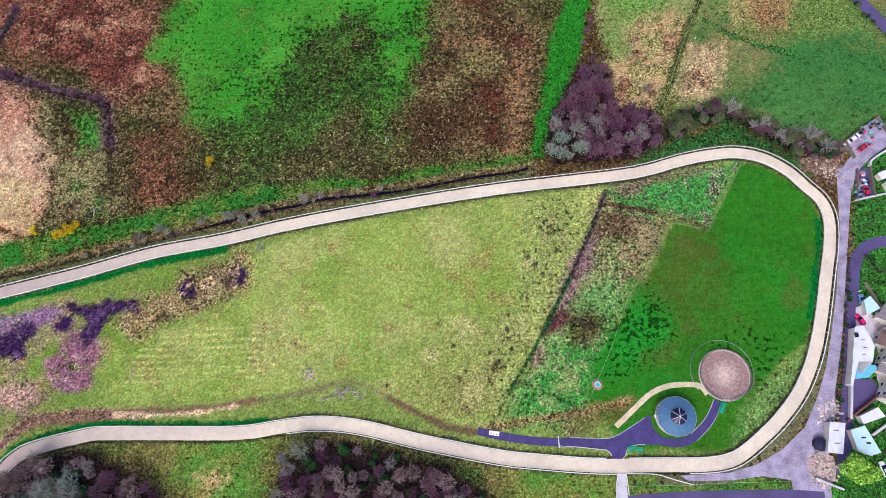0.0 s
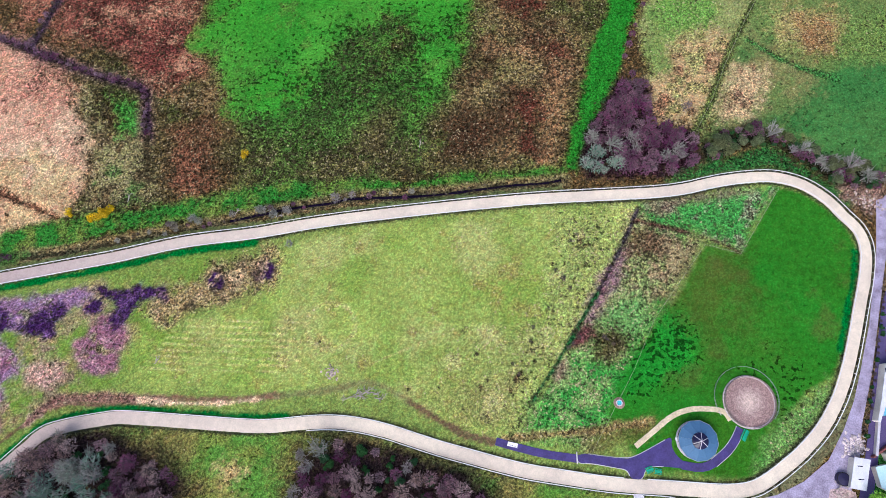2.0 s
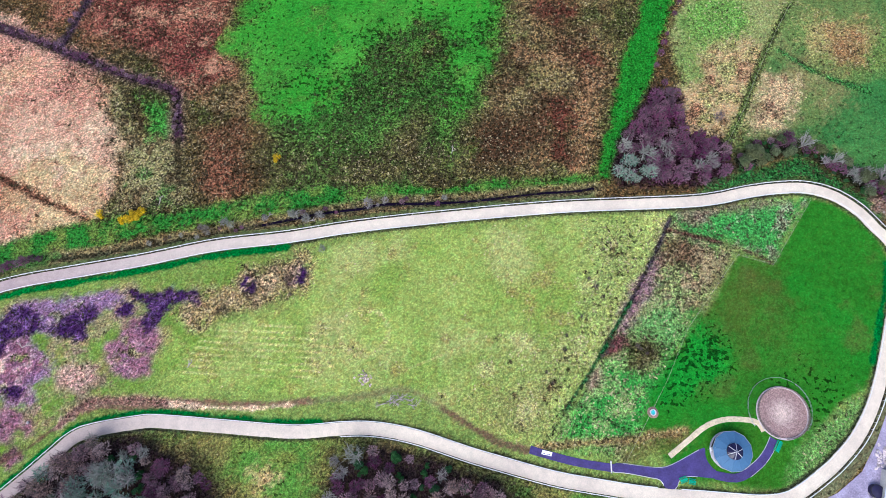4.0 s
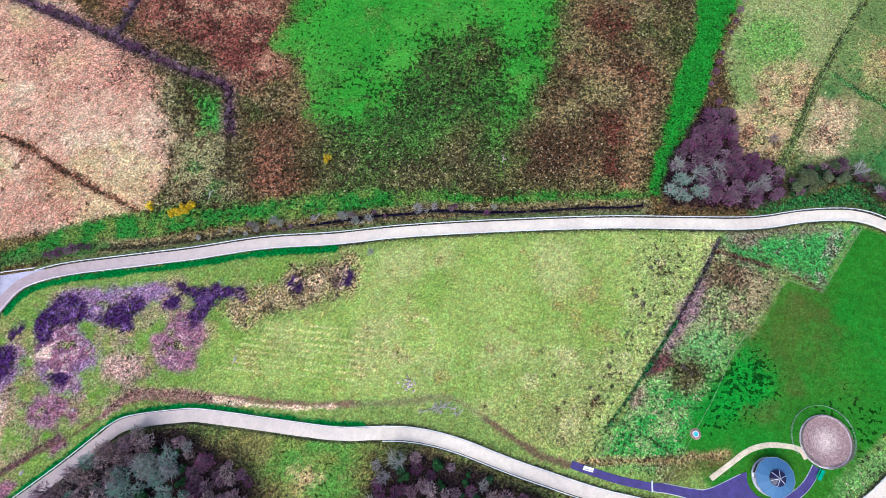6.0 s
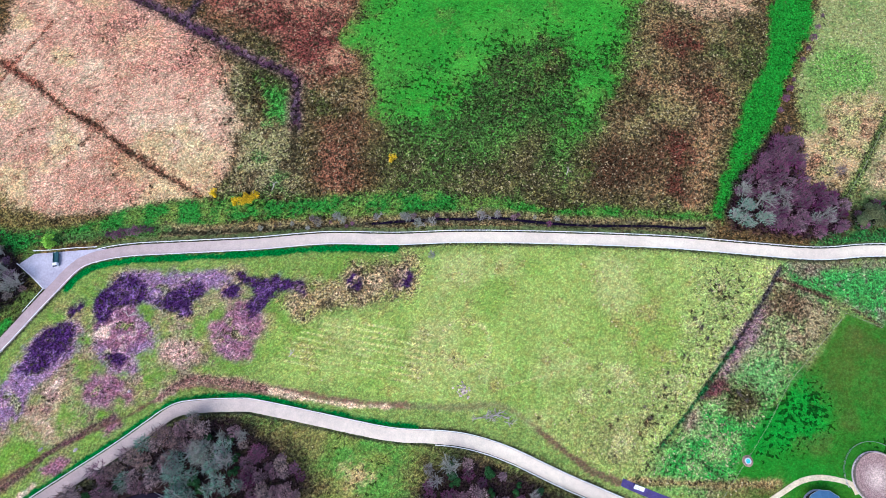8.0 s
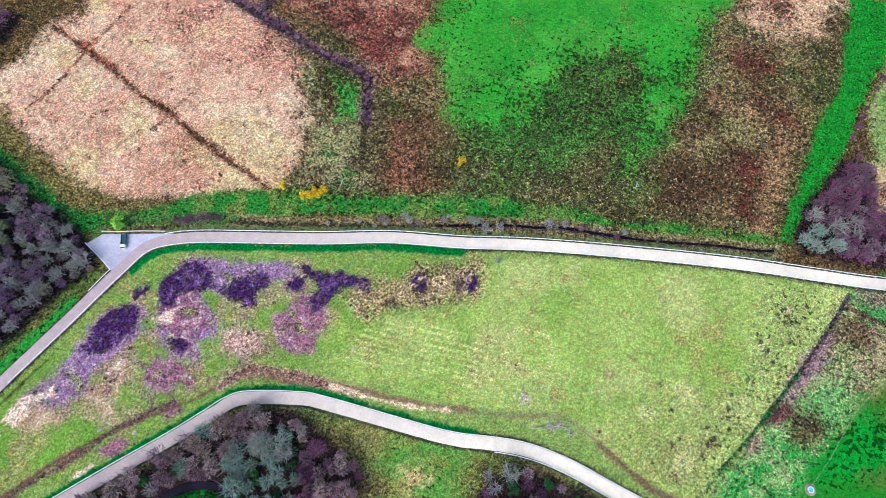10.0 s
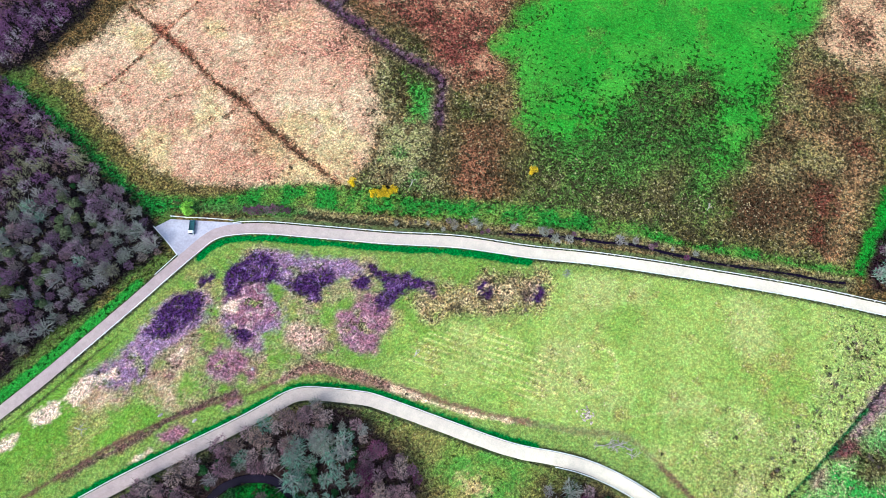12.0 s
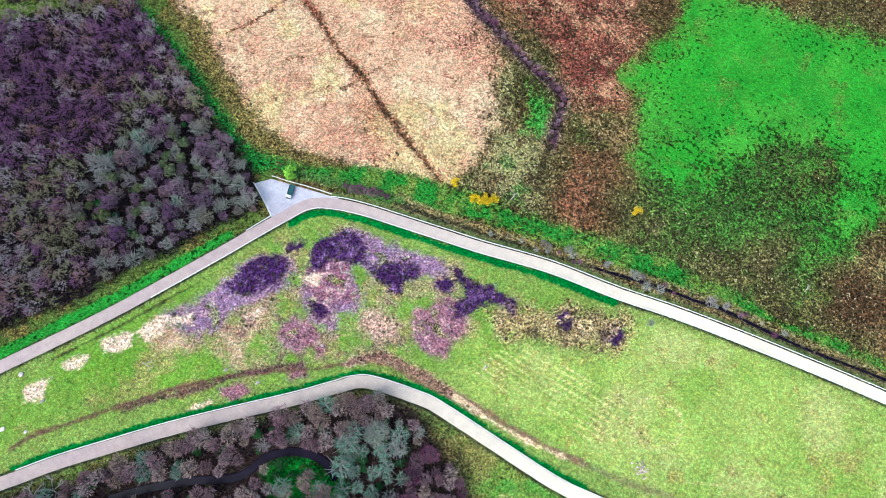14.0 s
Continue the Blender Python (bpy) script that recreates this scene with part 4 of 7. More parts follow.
    area(RED_B, (114, 74, 54), 6, 5, 0.5, 0.35)
    area(FIELD_RUSTY, (108, 98, 60), 8, 7, 0.6, 0.4)
    mottle(FIELD_RUSTY, (74, 86, 42), 10, 119, 0.3, 0.7, 0.3)
    mottle(FIELD_RUSTY, (120, 98, 66), 9, 117, 0.2, 0.6)
    mottle(FIELD_RUSTY, (74, 48, 36), 8, 118, 0.25, 0.7, 0.3)
    area(PINK_NE, (182, 146, 116), 8, 8, 0.3, 0.5, grow=4.0)
    mottle(PINK_NE, (104, 62, 50), 8, 121, 0.25, 0.8, 0.25)
    area(TAN_EDGE, (140, 106, 74), 5, 6, 0.4, 0.4, most=0.8)
    for p in (RUST_A, RUST_B, RUST_C):
        area(p, (84, 46, 36), 5, 6, 0.6, 0.2)
    area(BROWN_A, (66, 46, 30), 7, 6, 0.65, 0.3)
    area(FIELD_DARK, (82, 80, 44), 9, 8, 0.8, 0.35)
    mottle(FIELD_DARK, (60, 88, 36), 8, 109, 0.35, 0.7, 0.3)
    area(GREEN_DOTTED, (52, 112, 36), 12, 9, 0.3, 0.05, most=0.7)
    mottle(GREEN_DOTTED, (46, 60, 28), 5, 106, 0.35, 0.5, 0.2)
    dotted(GREEN_DOTTED, 0.8, 6)
    dotted(FIELD_DARK, 0.6, 6)
    area(FIELD_GREEN, (58, 134, 38), 6, 6, 0.1, 0.02)
    dotted(FIELD_GREEN, 0.07, 16)
    area(STRIP_GREEN, (54, 114, 36), 7, 6, 0.35, 0.05, most=0.65)
    mottle(GREEN_EDGE, (44, 66, 30), 4.5, 174, 0.3, 0.7, 0.2, 0.5, 0.05)
    dotted(GREEN_EDGE, 0.6, 10)
    area(BROWN_B, (78, 70, 42), 5, 4, 0.5, 0.3, most=0.8)
    mottle(FIELD_GREEN, (76, 142, 48), 16, 104, 0.3, 0.6, 0.3, 0.1, 0.04)
    mottle(FIELD_GREEN, (46, 120, 34), 11, 105, 0.3, 0.6, 0.3, 0.15, 0.02)
    mottle(FIELD_GREEN, (88, 100, 46), 6, 107, 0.06, 0.4, 0.2, 0.4, 0.2)
    area(STRAW_OLIVE, (114, 112, 72), 6, 6, 0.5, 0.5)
    mottle(STRAW_OLIVE, (64, 102, 46), 8, 113, 0.3, 0.8)
    mottle(STRAW_OLIVE, (84, 66, 46), 6, 108, 0.25, 0.7)
    area(STRAW, (190, 151, 126), 4, 5, 0.24, 0.5)
    mottle(STRAW, (206, 180, 150), 14, 110, 0.35, 0.8, 0.3, 0.22, 0.6)
    mottle(STRAW, (172, 124, 102), 11, 111, 0.35, 0.75, 0.3, 0.28, 0.45)
    mottle(STRAW, (186, 168, 118), 13, 112, 0.25, 0.7, 0.25, 0.24, 0.45)
    mottle(STRAW, (132, 88, 70), 2.2, 157, 0.12, 0.6, 0.2, 0.4, 0.3)
    area(STRAW_PINK, (178, 124, 106), 8, 8, 0.4, 0.5, most=0.7)
    mottle(STRAW_PINK, (136, 88, 78), 8, 158, 0.3, 0.6, 0.3)
    area(STRAW_FAN, (150, 104, 76), 5, 4, 0.45, 0.4, most=0.6)
    dotted(STRAW, 0.06, 5)
    area(PATCH_DITCH, (62, 122, 46), 3, 4, 0.35, 0.05, grow=1.0)
    strip(DITCH_W, 3.2, (112, 88, 82), 2.5, 2.0, 0.5, 0.3, most=0.8)
    strip(DITCH_W, 1.7, (66, 46, 64), 1.0, 1.2, 0.6, 0.1)
    strip(DITCH_W2, 1.8, (62, 48, 64), 1.2, 1.0, 0.6, 0.1)
    strip(DITCH_W_TAIL, 1.0, (70, 62, 42), 1.0, 1, 0.8, 0.1)
    strip(DRAIN_A, 1.6, (140, 94, 70), 1.2, 1.4, 0.5, 0.3, most=0.8)
    strip(DRAIN_A, 0.6, (76, 48, 36), 0.7, 1.1, 0.7, 0.1)
    strip(DRAIN_A[1:3], 1.3, (110, 62, 48), 1.2, 1.0, 0.5, 0.2)
    strip(DRAIN_B, 0.6, (128, 80, 60), 0.8, 1.0, 0.6, 0.2, most=0.9)
    strip(DRAIN_C, 0.5, (110, 78, 58), 0.7, 0.8, 0.6, 0.2, most=0.85)
    strip(DRAIN_D, 0.4, (148, 118, 88), 0.7, 1.0, 0.5, 0.3, most=0.6)
    # north-east fields
    area(FIELD_NE, (94, 116, 62), 4, 4, 0.15, 0.15)
    mottle(FIELD_NE, (66, 108, 54), 10, 160, 0.35, 0.7, 0.3, 0.15, 0.1)
    mottle(FIELD_NE, (126, 118, 78), 12, 161, 0.2, 0.6, 0.3, 0.2, 0.2)
    area(STRIP_R, (130, 140, 84), 3, 4, 0.2, 0.3)
    mottle(STRIP_R, (102, 134, 64), 12, 163, 0.35, 0.7, 0.3, 0.2, 0.2)
    area(STRAW_R, (176, 150, 108), 5, 6, 0.2, 0.6)
    mottle(STRAW_R, (126, 88, 68), 6, 171, 0.25, 0.8, 0.2)
    mottle(STRAW_R, (128, 140, 80), 9, 172, 0.2, 0.7, 0.25)
    area(STRIP_TOP, (96, 138, 60), 5, 5, 0.3, 0.3)
    area(STRAW_R2, (176, 154, 116), 4, 5, 0.4, 0.6)
    mottle(STRAW_R2, (112, 76, 64), 5, 173, 0.2, 0.8, 0.2)
    area(FIELD_R2, (96, 122, 60), 5, 5, 0.3, 0.2)
    area(FIELD_R3, (142, 136, 84), 5, 6, 0.3, 0.4)
    area(TAN_R3, (132, 104, 68), 5, 5, 0.4, 0.4)
    area(FIELD_R, (58, 110, 54), 5, 6, 0.1, 0.03)
    mottle(FIELD_R, (36, 72, 30), 1.4, 167, 0.03, 0.7, 0.1, 0.5, 0.0)
    mottle(FIELD_R, (74, 122, 60), 16, 162, 0.35, 0.7, 0.3, 0.1, 0.05)
    area(LANE_GREEN, (40, 114, 32), 1.5, 2.5, 0.25, 0.0)
    dotted(LANE_GREEN, 0.12, 2, 1.0)
    for p in (STRIP_R, FIELD_NE):
        dotted(p, 0.08, 3)
    # thicket and hedge floor: shade under the crowns is put into these dark colours
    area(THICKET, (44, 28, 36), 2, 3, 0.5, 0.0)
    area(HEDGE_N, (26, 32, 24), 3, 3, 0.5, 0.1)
    area(NE_GREEN, (42, 92, 42), 2, 2.5, 0.5, 0.1)
    area(NE_BANK, (122, 98, 88), 2, 3, 0.4, 0.4)
    strip(DRAIN_R, 1.2, (82, 98, 50), 1.0, 0.8, 0.6, 0.1)
    strip(DRAIN_R2, 1.2, (52, 104, 48), 1.0, 1.2, 0.6, 0.1)
    # verge of the track's north side, with its ditch
    area(VERGE_NA, (48, 110, 34), 2, 2.5, 0.3, 0.05)
    area(VERGE_NB, (44, 106, 36), 2, 2.5, 0.3, 0.08)
    for p in (VERGE_NA, VERGE_NB):
        mottle(p, (96, 116, 50), 6, 170, 0.3, 0.75, 0.25, 0.35, 0.15)
    strip(DITCH_N, 2.6, (112, 100, 68), 1.2, 1.5, 0.4, 0.3, most=0.85)
    strip(DITCH_N, 0.9, (58, 58, 42), 0.8, 1.0, 0.5, 0.1)
    area([(-206, 33), (-186, 39), (-165, 44.2), (-163, 49), (-180, 45), (-200, 38.5)], (64, 98, 46), 1.5, 1.5, 0.35, 0.1)
    # inside the track
    area(TRACK_AREA, (114, 136, 66), 1.0, 0, 0.16, 0.15)
    dotted(TRACK_AREA, 0.03, 1.0, 0.2)
    area(WEST_BANK, (104, 134, 54), 5, 5, 0.12, 0.06)
    area(MEADOW, (138, 158, 78), 4, 4, 0.13, 0.13)
    dotted(MEADOW, 0.0, 4)
    dotted(WEST_BANK, 0.05, 3)
    mottle(MEADOW, (158, 164, 100), 18, 120, 0.24, 0.7, 0.4, 0.14, 0.25)
    mottle(MEADOW, (116, 146, 60), 14, 125, 0.35, 0.7, 0.4, 0.14, 0.1)
    mottle(MEADOW, (140, 124, 74), 7, 122, 0.06, 0.5, 0.2, 0.3, 0.5)
    mottle(WEST_BANK, (96, 134, 44), 16, 123, 0.45, 0.8, 0.5, 0.12, 0.05)
    mottle(WEST_BANK, (140, 126, 82), 9, 124, 0.22, 0.6, 0.3, 0.3, 0.3)
    for k in range(9):
        lift = 2.1 * k
        strip([(-113 + 1.4 * k, 11.5 + lift), (-92, 12.0 + lift), (-66 + 0.8 * (k % 3) * 4, 13.2 + lift)], 0.12, (188, 182, 120), 0.4, 0.35, 0.2, 0.35, most=0.75)
    strip(STREAKS_D, 0.15, (176, 168, 112), 0.3, 0.25, 0.2, 0.3, most=0.75)
    area(SCRUB_E, (132, 148, 80), 6, 6, 0.3, 0.35)
    area(SCRUB_SE, (132, 146, 78), 7, 8, 0.22, 0.3, most=0.7)
    area(SCRUB_TAN, (132, 120, 80), 6, 6, 0.35, 0.35, most=0.4)
    for p, k in ((SCRUB_E, 130), (SCRUB_SE, 168)):
        mottle(p, (74, 58, 42), 5, k, 0.07, 0.85, 0.1, 0.7, 0.1)
        mottle(p, (166, 166, 106), 6, k + 1, 0.2, 0.7, 0.2, 0.3, 0.6)
    dotted(SCRUB_E, 0.2, 4)
    area(SCRUB_PALE, (150, 166, 88), 2.5, 2.5, 0.25, 0.35, most=0.8)
    area(MID_STRIP, (96, 128, 66), 2, 2, 0.4, 0.4)
    mottle(MID_STRIP, (132, 124, 84), 8, 132, 0.25, 0.8, 0.2, 0.4, 0.6)
    area(STRAW_MID, (146, 130, 98), 4, 4, 0.5, 0.6)
    mottle(STRAW_MID, (104, 92, 70), 3, 166, 0.3, 0.7)
    mottle(STRAW_MID, (110, 140, 76), 7, 133, 0.2, 0.7)
    area(MID_SAGE, (98, 146, 78), 4, 4, 0.3, 0.3)
    area(MID_MAUVE, (124, 96, 104), 2.5, 3, 0.4, 0.4)
    area(MID_GREEN, (58, 138, 54), 4, 4, 0.3, 0.35)
    mottle(MID_GREEN, (128, 152, 90), 5, 134, 0.25, 0.7, 0.2, 0.4, 0.6)
    area(MID_PINK, (138, 104, 98), 2, 2, 0.5, 0.4, most=0.8)
    area(MID_DARK_A, (82, 62, 44), 4, 4, 0.6, 0.25, most=0.85)
    area(MID_DARK_B, (66, 58, 34), 3, 3, 0.6, 0.2, most=0.9)
    area(MID_RED, (92, 54, 56), 2, 2, 0.5, 0.15)
    dotted(MID_STRIP, 0.3, 3)
    area(CORNER_GREEN, (62, 134, 60), 3, 3, 0.35, 0.2)
    mottle(CORNER_GREEN, (124, 116, 104), 6, 134, 0.2, 0.7)
    area(BARE_N, (112, 92, 82), 2, 3, 0.45, 0.3, most=0.8)
    area(LAWN, (48, 114, 30), 0.9, 0.7, 0.05, 0.0)
    dotted(LAWN, 0.03, 1.0, 0.3)
    mottle(LAWN, (40, 118, 32), 18, 135, 0.3, 0.6, 0.4, 0.06, 0)
    area(LAWN_OLIVE, (74, 92, 36), 12, 7, 0.06, 0.0, most=0.85)
    area(LAWN_OLIVE_B, (66, 98, 34), 12, 7, 0.06, 0.0, most=0.5)
    area(LAWN_LIGHT, (38, 126, 36), 4, 4, 0.12, 0.02)
    dotted(LAWN_LIGHT, 0.8, 4, 2.0)
    dotted([(88, 24), (96, 30), (108, 26), (106, 18), (99, 10), (97, 18)], 0.5, 6, 3.0)
    mottle(LAWN, (84, 90, 44), 9, 138, 0.06, 0.5, 0.4, 0.08, 0.02)
    area(BARE_PATCH, (96, 82, 48), 3, 3, 0.3, 0.2, most=0.75)
    strip(BARE_PATH, 1.0, (150, 122, 84), 1.0, 1.0, 0.4, 0.4, most=0.85)
    area(LAWN_S, (54, 110, 28), 2, 1, 0.06, 0.0)
    area(WEEDS_E, (92, 132, 66), 3, 4, 0.35, 0.35)
    area(SCRUB_MUD, (128, 112, 74), 4, 5, 0.6, 0.5)
    # wet hollows and scraped earth
    for p in (BEIGE_A, BEIGE_B):
        area(p, (158, 130, 108), 3, 4, 0.2, 0.3, most=0.85)
        mottle(p, (124, 92, 82), 3, 159, 0.25, 0.6, 0.2, 0.2, 0.2)
        mottle(p, (196, 170, 148), 3, 150, 0.2, 0.7, 0.2, 0.2, 0.3)
        mottle(p, (112, 138, 56), 6, 149, 0.25, 0.7, 0.25, 0.18, 0.1)
    mottle(MUD_ZONE, (150, 122, 106), 8, 145, 0.3, 0.6, 0.4, 0.4, 0.3)
    mottle(MUD_ZONE, (126, 92, 98), 5, 146, 0.2, 0.6, 0.3, 0.4, 0.3)
    for p in (MUD_LAV_A, MUD_LAV_B, MUD_LAV_C):
        area(p, (124, 98, 128), 1.8, 2.2, 0.28, 0.15, 0.4, grow=1.6)
    for p in (MUD_PINK_A, MUD_PINK_B, MUD_PINK_C, MUD_PINK_E, MUD_PINK_F, MUD_PINK_G):
        area(p, (130, 90, 106), 1.6, 1.8, 0.28, 0.15, 0.3, grow=1.0)
    area(MUD_PINK_D, (168, 134, 126), 2, 2.5, 0.4, 0.4, 0.2, most=0.85)
    for p in (MUD_PINK_A, MUD_PINK_B, MUD_PINK_C, MUD_LAV_B, MUD_LAV_A, MUD_LAV_C):
        mottle(p, (98, 68, 96), 3, 151, 0.3, 0.5, 0.2, 0.35, 0.15)
        mottle(p, (182, 154, 156), 2.4, 152, 0.16, 0.5, 0.15, 0.3, 0.3)
        mottle(p, (112, 122, 66), 5, 154, 0.08, 0.7)
    for p in (MUD_DARK_A, MUD_DARK_B, MUD_DARK_C, MUD_DARK_D, MUD_DARK_E, MUD_DARK_F, MUD_DARK_G, MUD_DARK_H, MUD_DARK_I):
        area(p, (52, 28, 70), 1.0, 1.8, 0.4, 0.03, 0.8, grow=0.6)
        dotted(p, 0.0, 1.0, 0.5)
    for p in (PALE_A, PALE_B, PALE_C, PALE_D, PALE_E, PALE_F, PALE_G, PALE_H, PALE_I, PALE_J):
        area(p, (208, 182, 164), 0.9, 1.6, 0.3, 0.5)
    mottle(SCRUB_MUD, (168, 146, 114), 4, 155, 0.3, 0.8)
    mottle(SCRUB_MUD, (66, 52, 46), 3.5, 156, 0.16, 0.85)
    for p in (MUD_DARK_A, MUD_DARK_B, MUD_DARK_C, MUD_DARK_F):
        mottle(p, (98, 74, 112), 2.0, 153, 0.28, 0.65)
    # south of the track
    strip(DIRT[:14], 0.8, (90, 66, 58), 0.6, 0.8, 0.12, 0.1, most=0.95)
    strip(DIRT[13:21], 1.1, (120, 92, 78), 0.6, 0.7, 0.12, 0.1)
    strip(DIRT[20:26], 0.9, (116, 112, 84), 0.6, 0.7, 0.12, 0.1, most=0.65)
    strip(DIRT[25:], 0.85, (96, 68, 62), 0.6, 0.7, 0.12, 0.1)
    strip(DIRT[12:], 0.25, (104, 104, 62), 0.4, 0.5, 0.15, 0.1, most=0.6)
    strip(DIRT_DARK, 1.1, (84, 56, 62), 1.0, 1.0, 0.35, 0.1, most=0.9)
    strip(DIRT_BANK, 1.5, (132, 100, 92), 1.0, 1.0, 0.4, 0.3, most=0.85)
    strip(DIRT_BANK, 0.4, (92, 64, 62), 0.5, 0.7, 0.4, 0.1, most=0.7)
    strip(DIRT_PALE, 0.75, (210, 182, 152), 0.5, 0.9, 0.3, 0.3, most=0.95)
    for r in (7.9, 8.7):
        i = close([(-50.5, 29.6)], 14)
        ring = np.hypot(x[i] + 50.5, (y[i] - 29.6) * 1.05)
        lay(i, np.abs(ring - r) - 0.1, (184, 178, 120), 0.35, 0.4, 0.25, 0.4, most=0.7)
    strip(RUT_DIRT, 0.7, (112, 96, 60), 0.8, 0.8, 0.5, 0.3, most=0.8)
    area(SOUTH_LAND, (104, 122, 54), 1.0, 0.5, 0.25, 0.15)
    area(WOOD_WEST_LAND, (74, 92, 40), 1.0, 0.5, 0.3, 0.15)
    mottle(SOUTH_LAND, (64, 124, 44), 9, 140, 0.35, 0.7, 0.3, 0.18, 0.1)
    dotted(SOUTH_LAND, 0.1, 2)
    mottle(SOUTH_LAND, (128, 116, 68), 10, 141, 0.2, 0.6, 0.3, 0.25, 0.25)
    area([(-82, -18), (-76, -15), (-70, -17), (-71, -21), (-79, -22)], (176, 150, 108), 2, 3, 0.3, 0.4, most=0.8)
    mottle(WOOD_WEST_LAND, (96, 84, 44), 6, 142, 0.3, 0.8)
    area(GREEN_S, (26, 106, 32), 2, 3, 0.4, 0)
    area(LANE_VERGE, (58, 108, 42), 1.5, 2, 0.3, 0.1)
    area(EAST_LAND, (48, 104, 38), 1.5, 1, 0.4, 0.15)
    strip(HEDGE_LANE, 1.5, (92, 80, 58), 0.8, 1.5, 0.6, 0.2)
    area(VERGE_WEST, (36, 96, 36), 2.0, 2.5, 0.5, 0.05)
    area(BANK_WEST, (100, 90, 50), 2.5, 4, 0.5, 0.15)
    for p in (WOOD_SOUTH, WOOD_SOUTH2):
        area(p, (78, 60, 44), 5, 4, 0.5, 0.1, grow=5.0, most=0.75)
        # darker floor inside: painted shade for the gaps between crowns
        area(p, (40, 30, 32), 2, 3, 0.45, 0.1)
    # west woods: near-black floor colour stands in for shade beneath the canopy
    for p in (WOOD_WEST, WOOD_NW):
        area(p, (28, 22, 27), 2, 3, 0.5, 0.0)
    area(POND_GREEN, (34, 104, 34), 2, 2, 0.4, 0.0)
    # tall green grass at the foot of the rails, and the rails' shadow as ground colour
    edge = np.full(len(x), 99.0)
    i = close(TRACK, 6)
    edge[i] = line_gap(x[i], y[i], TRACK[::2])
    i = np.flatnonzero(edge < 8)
    lay(i, np.maximum(edge[i] - 2.8, 0) - 0.3, (84, 88, 50), 0.8, 0.4, 0.5, 0.3)
    # dark line beside each rail: its shadow, painted into the cover colour
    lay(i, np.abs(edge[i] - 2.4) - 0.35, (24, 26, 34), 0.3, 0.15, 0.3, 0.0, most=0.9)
    for line, half, shade in VERGES:
        i = close(line, 5)
        lay(i, line_gap(x[i], y[i], line[::3]) - half, shade, 0.4, 0.6, 0.2, 0.0)
    # relief: tussocks, ditches, the dip of the hollows
    z += (tuft - 0.3).clip(0) * 0.35 * (n3 * 0.6 + n2 * 0.4) - wet * 0.2
    for line, half, deep in ((DITCH_N, 1.3, 0.9), (DITCH_E, 1.1, 0.9), (DITCH_W, 1.6, 0.9), (DRAIN_A, 0.9, 0.5), (DRAIN_R, 0.9, 0.6), (STREAM, 2.4, 1.4), (DITCH_E2, 0.6, 0.4)):
        i = close(line, 5)
        g = line_gap(x[i], y[i], smooth_line(line, 3.0))
        z[i] -= deep * np.clip(1.4 - g / half, 0, 1) ** 1.2
    flat = np.clip(edge / 1.2 - 2.2, 0, 1)
    for p in (GRAVEL, DRIVE, APRON, PATH_AREA, PATIO, VILLAGE_YARD, COMPOUND, COMPOUND_B, RAMP):
        i = close(p, 3)
        flat[i] = np.minimum(flat[i], np.clip(area_gap(x[i], y[i], p) / 1.5, 0, 1))
    for p, half in ((LANE_E, 1.9), (LANE_S, 2.2), (LANE_NE, 2.4), (LANE_YARD, 2.6), (TAR_PATH, 1.2), (PATH_LOOP, 1.3), (PATH_SAND, 0.8)):
        i = close(p, 6)
        flat[i] = np.minimum(flat[i], np.clip((line_gap(x[i], y[i], smooth_line(p, 4.0)) - half - 0.8) / 1.5, 0, 1))
    for (px, py), r in ((PEN[0], 9.5), (PAVILION[0], 7)):
        flat = np.minimum(flat, np.clip((np.hypot(x - px, y - py) - r) / 1.5, 0, 1))
    z = z * flat - 0.03 * (1 - flat)
    strip(DITCH_E, 0.55, (50, 46, 56), 0.6, 0.5, 0.5, 0.0, 0.4)
    strip(DITCH_E[2:], 0.5, (30, 92, 40), 0.5, 0.7, 0.4, 0.0, most=0.8)
    strip(DITCH_E_TAIL, 0.3, (74, 92, 50), 0.6, 0.5, 0.5, 0.0)
    strip(DITCH_E2, 0.3, (50, 84, 40), 0.6, 0.6, 0.5, 0.0)
    strip(DITCH_E3, 0.6, (74, 50, 44), 0.6, 0.8, 0.5, 0.1)
    spots *= np.clip(1 + 1.5 * n2, 0.15, 2.2)
    # single plants: light, dark, green and withered ones side by side
    rng = np.random.default_rng(17)
    much = 0.05 + 0.3 * tuft + 0.1 * fleck
    col *= np.exp(much * rng.normal(0, 1, len(x)).clip(-2.2, 2.2) - 0.5 * much ** 2)[:, None]
    tint = 0.05 * rng.normal(0, 1, len(x))
    col[:, 0] *= np.exp(tint)
    col[:, 1] *= np.exp(-0.5 * tint)
    np.clip(col, 0, 0.85, out=col)
    w, h = len(ax), len(ay)
    me = bpy.data.meshes.new("ground")
    me.vertices.add(len(x))
    me.vertices.foreach_set("co", np.stack([x, y, z], 1).astype(np.float32).ravel())
    i = (np.arange(h - 1)[:, None] * w + np.arange(w - 1)).ravel()
    quads = np.stack([i, i + 1, i + w + 1, i + w], 1)
    me.loops.add(quads.size)
    me.loops.foreach_set("vertex_index", quads.ravel().astype(np.int32))
    me.polygons.add(len(quads))
    me.polygons.foreach_set("loop_start", np.arange(0, quads.size, 4, dtype=np.int32))
    me.polygons.foreach_set("use_smooth", np.ones(len(quads), bool))
    me.update(calc_edges=True)
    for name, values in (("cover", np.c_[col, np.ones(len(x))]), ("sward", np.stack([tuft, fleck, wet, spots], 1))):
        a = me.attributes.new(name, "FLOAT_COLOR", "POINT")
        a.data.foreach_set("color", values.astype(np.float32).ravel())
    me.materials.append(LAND)
